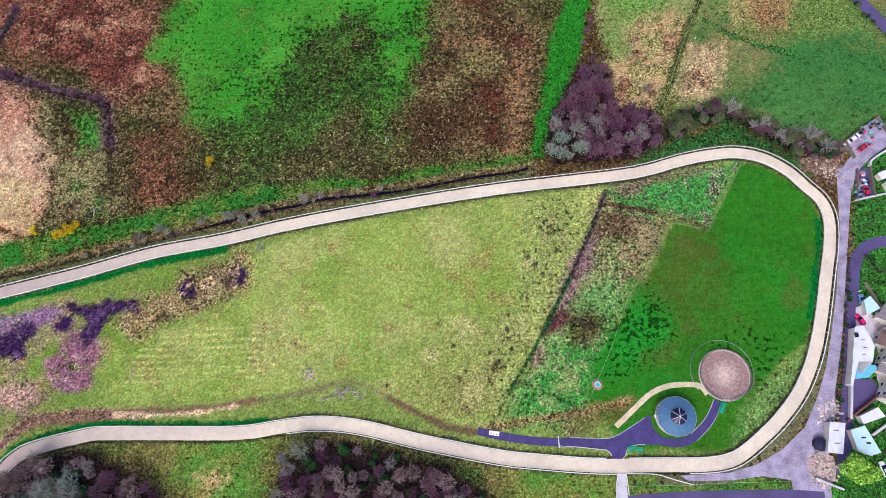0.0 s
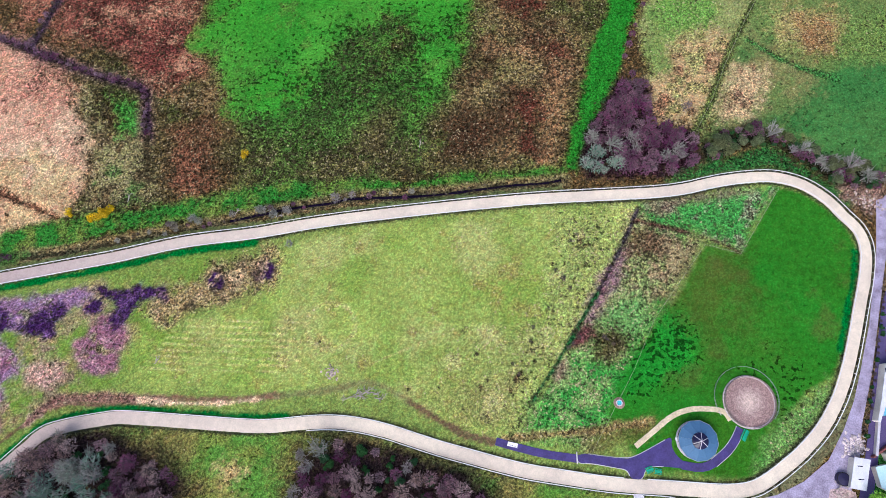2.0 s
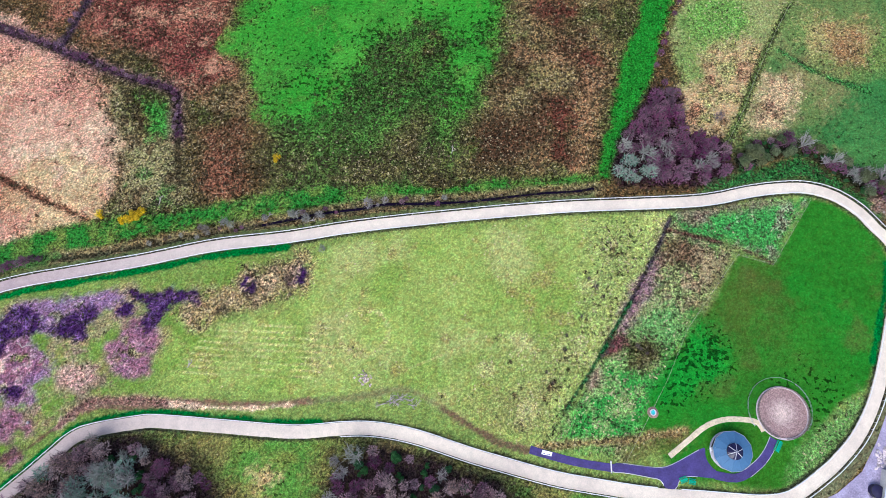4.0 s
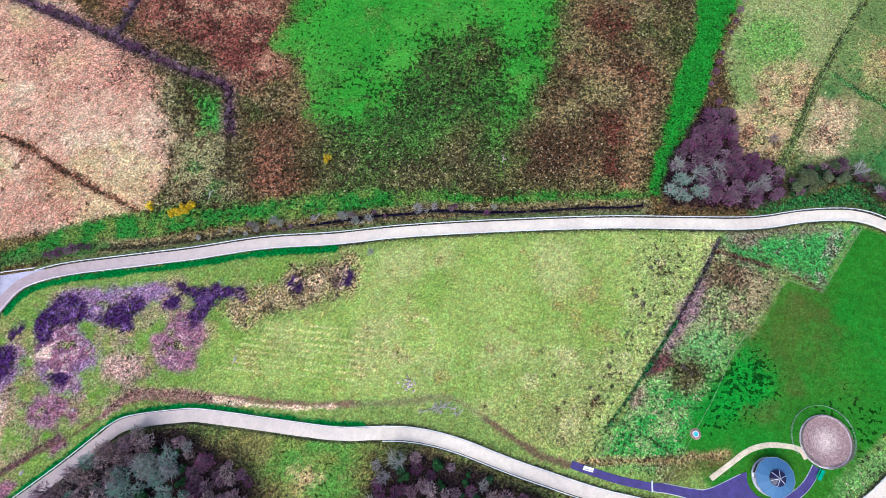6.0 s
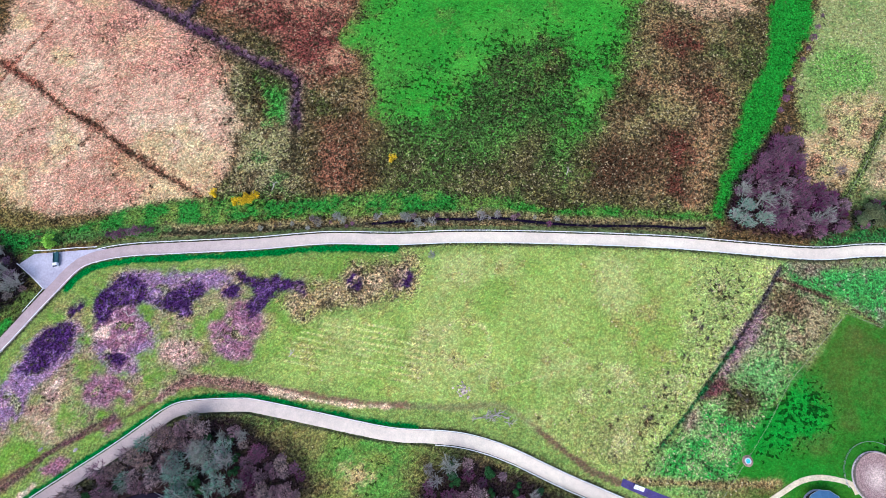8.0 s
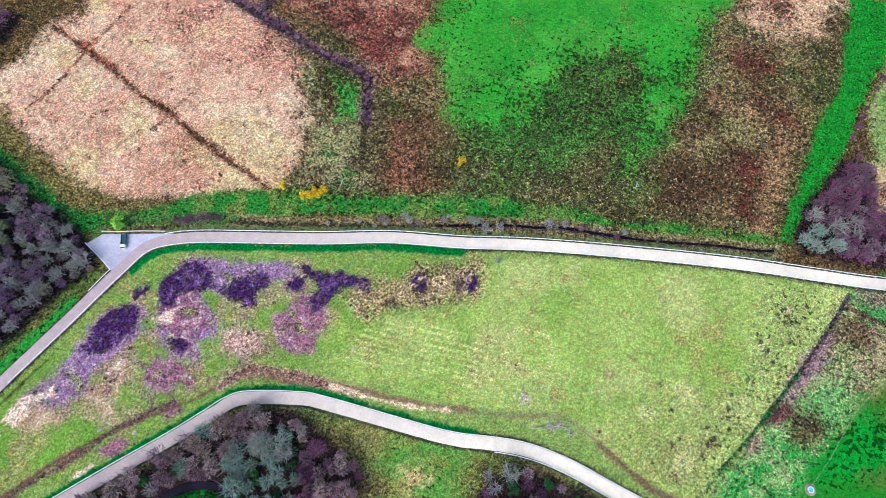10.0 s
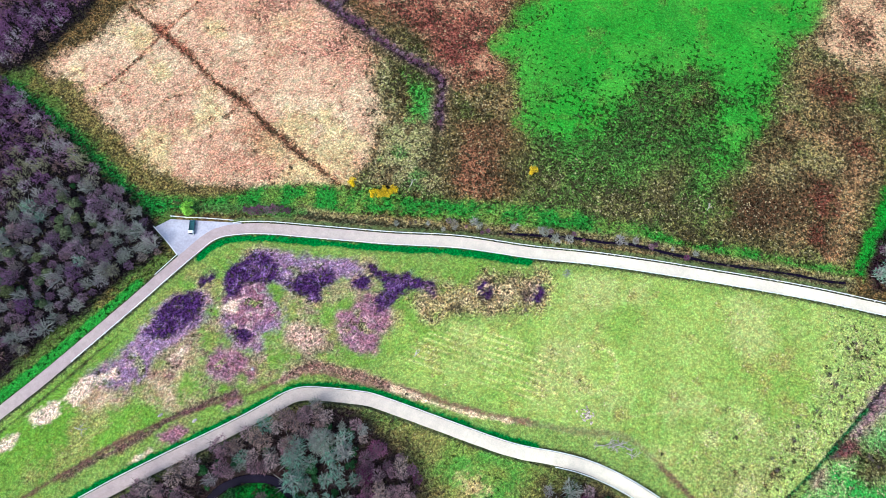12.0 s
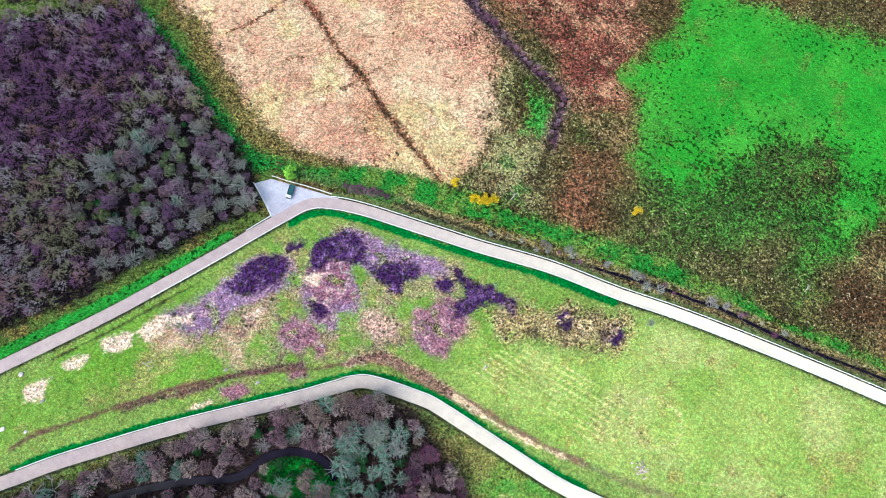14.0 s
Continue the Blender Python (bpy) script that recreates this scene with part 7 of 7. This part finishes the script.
# ---- trees and scrub ----
def bare_tree(seed, radius, height, twigs, lean=0.15, thick=0.056, limb=1.0):
    """Trunk with limbs, and a crown of fine forking twigs: two lists of faces."""
    rng = random.Random(seed)
    wood = bmesh.new()

    def rod(a, b, r1, r2, sides=5):
        d = b - a
        m = Matrix.Translation((a + b) / 2) @ d.to_track_quat("Z", "Y").to_matrix().to_4x4()
        prism(wood, r1, r2, d.length, m, sides, False)

    base = height - 1.25 * radius
    fork = Vector((rng.uniform(-lean, lean), rng.uniform(-lean, lean), 0.32)) * height
    rod(Vector((0, 0, -0.3)), fork, 0.05 * radius + 0.05, 0.04 * radius + 0.03, 6)
    count = rng.randint(6, 9)
    for k in range(count):
        a = 2 * math.pi * (k + rng.random() * 0.8) / count
        out = radius * rng.uniform(0.55, 0.92) * (0.25 if k == 0 else 1)
        tip = Vector((math.cos(a) * out, math.sin(a) * out, base + 1.3 * math.sqrt(max(0.05, radius ** 2 - out ** 2))))
        bend = fork.lerp(tip, 0.55) + Vector((0, 0, 0.14 * radius))
        rod(fork, bend, limb * (0.03 * radius + 0.02), limb * (0.02 * radius + 0.02))
        rod(bend, tip, limb * (0.02 * radius + 0.02), limb * 0.012 * radius)
        for _ in range(6 if limb > 1 else 4):
            a0 = bend.lerp(tip, rng.uniform(0.0, 0.8))
            end = a0 + (tip - bend) * rng.uniform(0.35, 0.7) + Vector((rng.gauss(0, 0.26), rng.gauss(0, 0.26), rng.uniform(0.1, 0.25))) * radius
            rod(a0, end, limb * (0.013 * radius + 0.015), limb * 0.016, 3)
    # crown: an uneven dome of twig sprays that fan outwards, thinner inside
    verts, faces = [], []
    w = [rng.uniform(0, 6.28) for _ in range(4)]
    per = 6
    for k in range(twigs // per):
        a, c = rng.uniform(0, 6.28), rng.uniform(-0.15, 1)
        q = math.sqrt(1 - c * c)
        d = Vector((math.cos(a) * q, math.sin(a) * q, c))
        lump = 0.86 + 0.13 * math.sin(3 * a + w[0]) * math.sin(2.6 * c + w[1]) + 0.09 * math.sin(5 * a + w[2] + 3 * c) + 0.06 * math.sin(9 * a + 7 * c + w[3])
        s = Vector((0, 0, base)) + Vector((d.x, d.y, 1.3 * d.z)) * radius * lump * rng.uniform(0.4, 1) ** 0.5
        long = radius * rng.uniform(0.16, 0.3)
        way = (d + Vector((0, 0, 0.25))).normalized()
        for j in range(per):
            u = s + way * long * (j / per - 0.7)
            e = (way + Vector((rng.gauss(0, 0.75), rng.gauss(0, 0.75), rng.gauss(0, 0.6)))).normalized()
            ln = long * rng.uniform(0.4, 0.85)
            side = e.cross(Vector((rng.gauss(0, 1), rng.gauss(0, 1), rng.gauss(0, 1)))).normalized() * thick * rng.uniform(0.7, 1.5)
            i = len(verts)
            verts += [u - side, u + side, u + e * ln]
            faces.append((i, i + 1, i + 2))
    return wood, verts, faces


def leaf_crown(seed, radius, height, leaves, size=0.35, flat=0.7, low=0.25):
    """A crown of leaf clumps with gaps and an uneven outline."""
    rng = random.Random(seed)
    lobes = []
    for k in range(11):
        a, r = rng.uniform(0, 2 * math.pi), radius * rng.uniform(0.25, 0.68)
        lobes.append((Vector((math.cos(a) * r, math.sin(a) * r, height * rng.uniform(low + 0.2, 0.8))), radius * rng.uniform(0.3, 0.5)))
    verts, faces = [], []
    for k in range(leaves):
        c, r = rng.choice(lobes)
        d = Vector((rng.gauss(0, 1), rng.gauss(0, 1), rng.gauss(0.2, 1) * flat)).normalized()
        p = c + d * r * rng.uniform(0.6, 1.05)
        p.z = max(p.z, 0.15)
        n = (d + Vector((rng.gauss(0, 0.6), rng.gauss(0, 0.6), rng.gauss(0.3, 0.6)))).normalized()
        u = n.cross(Vector((rng.gauss(0, 1), rng.gauss(0, 1), 0.3))).normalized() * size * rng.uniform(0.5, 1.2)
        v = n.cross(u)
        i = len(verts)
        verts += [p - u, p + v * 0.5, p + u, p - v * 0.5]
        faces.append((i, i + 1, i + 2, i + 3))
    return verts, faces


def tree_kind(name, seed, radius, height, twigs, material, label, category, group, thick=0.063, bark=None):
    home = empty(name, Matrix.Translation((0, 0, -500)), label, category, group)
    wood, v, f = bare_tree(seed, radius, height, twigs, thick=thick, limb=1.7 if bark else 1.0)
    part("trunk", wood, bark or BARK, home)
    mesh_object("crown", v, f, material, home)
    return home


def leafy_kind(name, seed, radius, height, leaves, material, label, category, group, size=0.35, low=0.25):
    home = empty(name, Matrix.Translation((0, 0, -500)), label, category, group)
    bm = bmesh.new()
    prism(bm, 0.06 * radius + 0.04, 0.04 * radius, height * 0.6, Matrix.Translation((0, 0, height * 0.28)), 6, False)
    for k in range(4):
        a = k * 1.6 + seed
        tip = Vector((math.cos(a) * radius * 0.5, math.sin(a) * radius * 0.5, height * 0.75))
        a0 = Vector((0, 0, height * 0.35))
        prism(bm, 0.03 * radius, 0.01, (tip - a0).length, Matrix.Translation((tip + a0) / 2) @ (tip - a0).to_track_quat("Z", "Y").to_matrix().to_4x4(), 5, False)
    part("trunk", bm, BARK, home)
    v, f = leaf_crown(seed, radius, height, leaves, size, low=low)
    mesh_object("crown", v, f, material, home)
    return home


class Planter:
    """Puts out plants from a set of kinds; the first of a kind is the kind itself."""

    def __init__(self, seed):
        self.rng, self.used = random.Random(seed), set()

    def put(self, kind, x, y, scale=1.0, z=-0.05):
        m = Matrix.Translation((x, y, z)) @ Matrix.Rotation(self.rng.uniform(0, 6.28), 4, "Z") @ Matrix.Diagonal((scale, scale, scale * self.rng.uniform(0.85, 1.15), 1))
        if kind.name in self.used:
            return copy_thing(kind, m)
        self.used.add(kind.name)
        kind.matrix_basis = m
        return kind

    def scatter(self, poly, spacing, inset=0.0):
        px, py = np.array(poly).T
        spots = []
        y, row = py.min(), 0
        while y < py.max():
            x = px.min() + (row % 2) * spacing / 2
            while x < px.max():
                p = (x + self.rng.uniform(-0.42, 0.42) * spacing, y + self.rng.uniform(-0.42, 0.42) * spacing)
                if area_gap(np.array([p[0]]), np.array([p[1]]), poly)[0] < -inset:
                    spots.append(p)
                x += spacing
            y += spacing * 0.87
            row += 1
        return spots


planter = Planter(5)
W = "trees of the west wood"
mauve = [tree_kind("bare_tree", 10 + k, r, h, 1020, TWIG_MAUVE, "leafless mauve-brown tree in dense wet woodland", "tree", W) for k, (r, h) in enumerate(((2.9, 8.0), (2.5, 7.0), (3.2, 8.8), (2.2, 6.2)))]
grey = [tree_kind("grey_tree", 30 + k, r, h, 900, TWIG_GREY, "leafless grey lichened tree with pale twigs", "tree", "grey lichened trees", 0.052, PALE_BARK) for k, (r, h) in enumerate(((2.9, 7.6), (2.4, 6.6), (3.2, 8.2)))]
teal = [tree_kind("willow_tree", 50 + k, r, h, 960, TWIG_TEAL, "grey-green budding willow tree by the stream", "tree", "grey-green willows", 0.052, PALE_BARK) for k, (r, h) in enumerate(((3.2, 8.5), (2.6, 7.5)))]
thorn = [tree_kind("thorn_tree", 40 + k, r, h, 1020, TWIG_MAGENTA, "leafless purple-twigged thorn tree in a dark thicket", "tree", "thicket trees") for k, (r, h) in enumerate(((2.6, 5.6), (2.2, 5.0), (1.9, 4.4)))]
stream_side = [tree_kind("alder_tree", 45 + k, r, h, 1020, TWIG_RUSSET, "leafless russet-mauve tree in the wood beside the stream", "tree", "trees beside the stream") for k, (r, h) in enumerate(((2.7, 7.4), (2.3, 6.4), (3.0, 8.0)))]
brown = [tree_kind("scrub_bush", 60 + k, r, h, 700, TWIG_BROWN, "brown leafless thorn bush on rough ground", "bush", "thorn bushes", 0.06) for k, (r, h) in enumerate(((2.0, 3.2), (1.5, 2.4)))]
dark = [leafy_kind("evergreen_bush", 70 + k, r, h, 900, LEAF_DARK, "dark green evergreen bush among bare trees", "bush", "evergreen bushes") for k, (r, h) in enumerate(((2.2, 5.0), (1.6, 3.0)))]
olive = [leafy_kind("olive_tree_crown", 80, 2.6, 7.0, 1300, LEAF_OLIVE, "ivy-clad olive-green tree in the wood", "tree", "ivy-clad trees")]
olive[0].name = "ivy_tree"

oak = tree_kind("spreading_tree", 95, 5.0, 8.5, 4200, TWIG_GREY, "large leafless spreading tree overhanging the track", "tree", "", 0.04, PALE_BARK)
oak.matrix_basis = Matrix.Translation((BIG_TREE[0][0] + 0.5, BIG_TREE[0][1] - 4.5, 0))

# west wood: the trees along its edges one by one, the inner wood as a whole
spots = planter.scatter(WOOD_WEST, 3.7, 0.5)
cx, cy = -205, 10
spots.sort(key=lambda p: math.hypot(p[0] + 225, p[1] - 5))
for p in spots[:200]:
    r = planter.rng.random()
    edge = area_gap(np.array([p[0]]), np.array([p[1]]), WOOD_WEST)[0] > -9
    kind = planter.rng.choice(grey if (edge and r < 0.5) or r < 0.18 else olive if r < 0.32 else dark if r < 0.36 else teal if r < 0.40 else mauve)
    planter.put(kind, *p, planter.rng.uniform(0.7, 1.15))


def inner_wood(spots):
    """The deeper wood, past counting: one mesh of the same kinds of crown."""
    rng = random.Random(9)
    kinds = [(bare_tree(200 + k, 3.0, 8.5, 520, thick=0.062)) for k in range(3)]
    verts, faces, slots = [], [], []
    for wood, _, _ in kinds:
        wood.free()
    for x, y in spots:
        _, v, f = rng.choice(kinds)
        m = Matrix.Translation((x, y, 0)) @ Matrix.Rotation(rng.uniform(0, 6.28), 4, "Z") @ Matrix.Scale(rng.uniform(0.66, 1.1), 4)
        i = len(verts)
        verts += [m @ p for p in v]
        faces += [tuple(k + i for k in q) for q in f]
        pale = 0.7 * math.sin(x * 0.075 + 0.6) + 0.7 * math.sin(y * 0.09 + x * 0.03) + 1.6 * math.exp(-((x + 262) / 22) ** 2 - ((y + 12) / 30) ** 2) > 0.4
        slots += [rng.choice((1, 3, 3, 4, 4, 5, 0, 3) if pale else (0, 0, 1, 2, 0, 5, 2, 4))] * len(f)
    ob = mesh_object("woodland", verts, faces, WOOD_MIX[0])
    for extra in WOOD_MIX[1:]:
        ob.data.materials.append(extra)
    ob.data.polygons.foreach_set("material_index", slots)
    return tagged(ob, "dense leafless mauve and olive woodland", "woodland", kind="stuff")


inner_wood(spots[200:] + planter.scatter(WOOD_NW, 3.6, 1.0))
# wood by the stream
for p in planter.scatter(WOOD_SOUTH, 3.7, 0.0):
    if line_gap(np.array([p[0]]), np.array([p[1]]), STREAM)[0] < 2.3:
        continue
    r = planter.rng.random()
    near = math.hypot(p[0] - BIG_TREE[0][0] - 4, p[1] - BIG_TREE[0][1] + 13) < 12
    kind = planter.rng.choice((teal if r < 0.6 else dark if r < 0.8 else grey) if near else (thorn if p[0] > -112 and r < 0.6 else grey if r < 0.08 else dark if r < 0.2 else teal if r < 0.32 else stream_side))
    planter.put(kind, *p, planter.rng.uniform(0.7, 1.25))
for p in planter.scatter(WOOD_SOUTH2, 3.9, 0.3):
    r = planter.rng.random()
    planter.put(planter.rng.choice(dark if r < 0.36 else grey if r < 0.46 else thorn if r < 0.7 else stream_side), *p, planter.rng.uniform(0.75, 1.1))
for p in planter.scatter(THICKET, 3.5, 0.6):
    r = planter.rng.random()
    low = p[0] < 46 and p[1] < 98
    planter.put(planter.rng.choice(teal if low and r < 0.6 else grey if p[1] < 106 and r < 0.14 else thorn), *p, planter.rng.uniform(0.85, 1.3) * (0.75 if low else 1))
for p in planter.scatter(HEDGE_N, 2.35, 0.1):
    r = planter.rng.random()
    planter.put(planter.rng.choice(grey if r < 0.1 else olive if r < 0.38 else dark if r < 0.66 else thorn), *p, planter.rng.uniform(0.6, 1.0))
for line, kinds, lo, hi in ((BUSH_MAUVE, mauve, 0.75, 0.95), (BUSH_GREY, grey, 0.65, 0.95), (BUSH_DEAD, grey, 0.6, 0.85), (BUSH_WHITE, grey, 0.45, 0.5), (BRAMBLE, thorn, 0.6, 0.9), (BUSH_E, brown, 0.5, 0.9),
                            (BUSH_MID, brown, 0.6, 1.0), (BUSH_POOL, brown, 0.5, 0.9), (HEDGE_LINE, thorn, 0.5, 0.7), (THICKET2, thorn, 0.6, 0.8), (BUSH_R, mauve, 0.6, 0.7)):
    for p in line:
        planter.put(planter.rng.choice(kinds), *p, planter.rng.uniform(lo, hi))
for x, y in smooth_line(DITCH_W, 2.6):
    planter.put(planter.rng.choice(thorn[1:] + mauve[3:]), x + planter.rng.uniform(-1.2, 1.2), y + planter.rng.uniform(-1.2, 1.2), planter.rng.uniform(0.4, 0.75))
for x, y in smooth_line(DITCH_N[3:14], 4.2):
    planter.put(planter.rng.choice(brown + grey[1:2] + thorn[2:]), x + planter.rng.uniform(-1.6, 1.6), y + planter.rng.uniform(-1.2, 1.2), planter.rng.uniform(0.35, 0.7))
for x, y in smooth_line(DITCH_W2, 3.0):
    planter.put(planter.rng.choice(brown + mauve[3:]), x + planter.rng.uniform(-1, 1), y, planter.rng.uniform(0.6, 1.0))
for x, y in smooth_line(HEDGE_LANE, 2.2):
    planter.put(planter.rng.choice(brown + dark[1:]), x + planter.rng.uniform(-0.6, 0.6), y, planter.rng.uniform(0.5, 0.9))
for x, y in offset(smooth_line(LANE_NE, 1.8), -3.4):
    planter.put(planter.rng.choice(dark + brown + olive), x + planter.rng.uniform(-0.5, 0.5), y + planter.rng.uniform(-0.5, 0.5), planter.rng.uniform(0.45, 0.75))
for line in (HEDGE_VILLAGE, HEDGE_VILLAGE_B):
    for x, y in smooth_line(line, 1.6):
        planter.put(planter.rng.choice(brown + dark), x + planter.rng.uniform(-0.5, 0.5), y + planter.rng.uniform(-0.5, 0.5), planter.rng.uniform(0.5, 0.8))
for x, y in smooth_line(WEST_DITCH, 4.0):
    planter.put(planter.rng.choice(brown + dark[1:] + grey), x - 3 + planter.rng.uniform(-1, 1), y + planter.rng.uniform(-1, 1), planter.rng.uniform(0.5, 0.8))
lime = leafy_kind("lime_tree", 91, 5.3, 8.5, 5200, LEAF_LIME, "tree in bright lime-green leaf beside the lane", "tree", "", 0.4)
lime.matrix_basis = Matrix.Translation((*LIME_EAST[0], 0))
lime_small = leafy_kind("young_tree", 92, 3.0, 5.0, 1900, LEAF_LIME, "young lime-green tree behind the lay-by rail", "tree", "", 0.28)
lime_small.matrix_basis = Matrix.Translation((*LIME_WEST[0], 0))
gorse = leafy_kind("gorse_bush", 93, 1.35, 1.7, 800, GORSE, "yellow-flowering gorse bush in rough grass", "bush", "gorse bushes", 0.16, 0.0)
for p in GORSE_A + GORSE_B + GORSE_C:
    planter.put(gorse, *p, planter.rng.uniform(1.0, 1.4))


def tussocks(name, weight, count, size, material, label, category, seed):
    """Clumps of blades, thick where the sward is rough, past counting."""
    rng = np.random.default_rng(seed)
    w = weight / weight.sum()
    pick = rng.choice(len(w), count, p=w)
    c = np.stack([SWARD["x"][pick] + rng.uniform(-0.4, 0.4, count), SWARD["y"][pick] + rng.uniform(-0.4, 0.4, count), SWARD["z"][pick]], 1)
    blades = 6
    a = rng.uniform(0, 2 * np.pi, (count, 1)) + np.arange(blades) * 2 * np.pi / blades + rng.normal(0, 0.3, (count, blades))
    r = size * rng.uniform(0.5, 1.4, (count, 1)) * rng.uniform(0.6, 1.2, (count, blades))
    h = r * rng.uniform(0.5, 1.1, (count, blades))
    verts = np.empty((count, 1 + 2 * blades, 3))
    verts[:, 0] = c + np.array([0, 0, 0.02])
    for k, d in ((0, -0.34), (1, 0.34)):
        verts[:, 1 + k::2, 0] = c[:, None, 0] + r * np.cos(a + d)
        verts[:, 1 + k::2, 1] = c[:, None, 1] + r * np.sin(a + d)
        verts[:, 1 + k::2, 2] = c[:, None, 2] + h
    i = np.arange(count)[:, None] * (1 + 2 * blades)
    k = np.arange(blades)
    tri = np.stack([np.broadcast_to(i, (count, blades)), i + 1 + 2 * k, i + 2 + 2 * k], 2).reshape(-1, 3)
    me = bpy.data.meshes.new(name)
    me.vertices.add(verts.size // 3)
    me.vertices.foreach_set("co", verts.astype(np.float32).ravel())
    me.loops.add(tri.size)
    me.loops.foreach_set("vertex_index", tri.astype(np.int32).ravel())
    me.polygons.add(len(tri))
    me.polygons.foreach_set("loop_start", np.arange(0, tri.size, 3, dtype=np.int32))
    me.update(calc_edges=True)
    me.materials.append(material)
    return tagged(new(name, me), label, category, kind="stuff")


tussocks("rush_tussocks", np.clip(SWARD["tuft"] - 0.2, 0, 1) ** 1.4 * (SWARD["fleck"] < 0.4), 42000, 0.45, REED, "dark rush tussocks in rough wet pasture", "tussocks", 3)
tussocks("dead_grass", np.clip(SWARD["fleck"] - 0.15, 0, 1) ** 1.3, 22000, 0.27, HAY, "pale dead grass tufts in rough grassland", "grass tufts", 4)
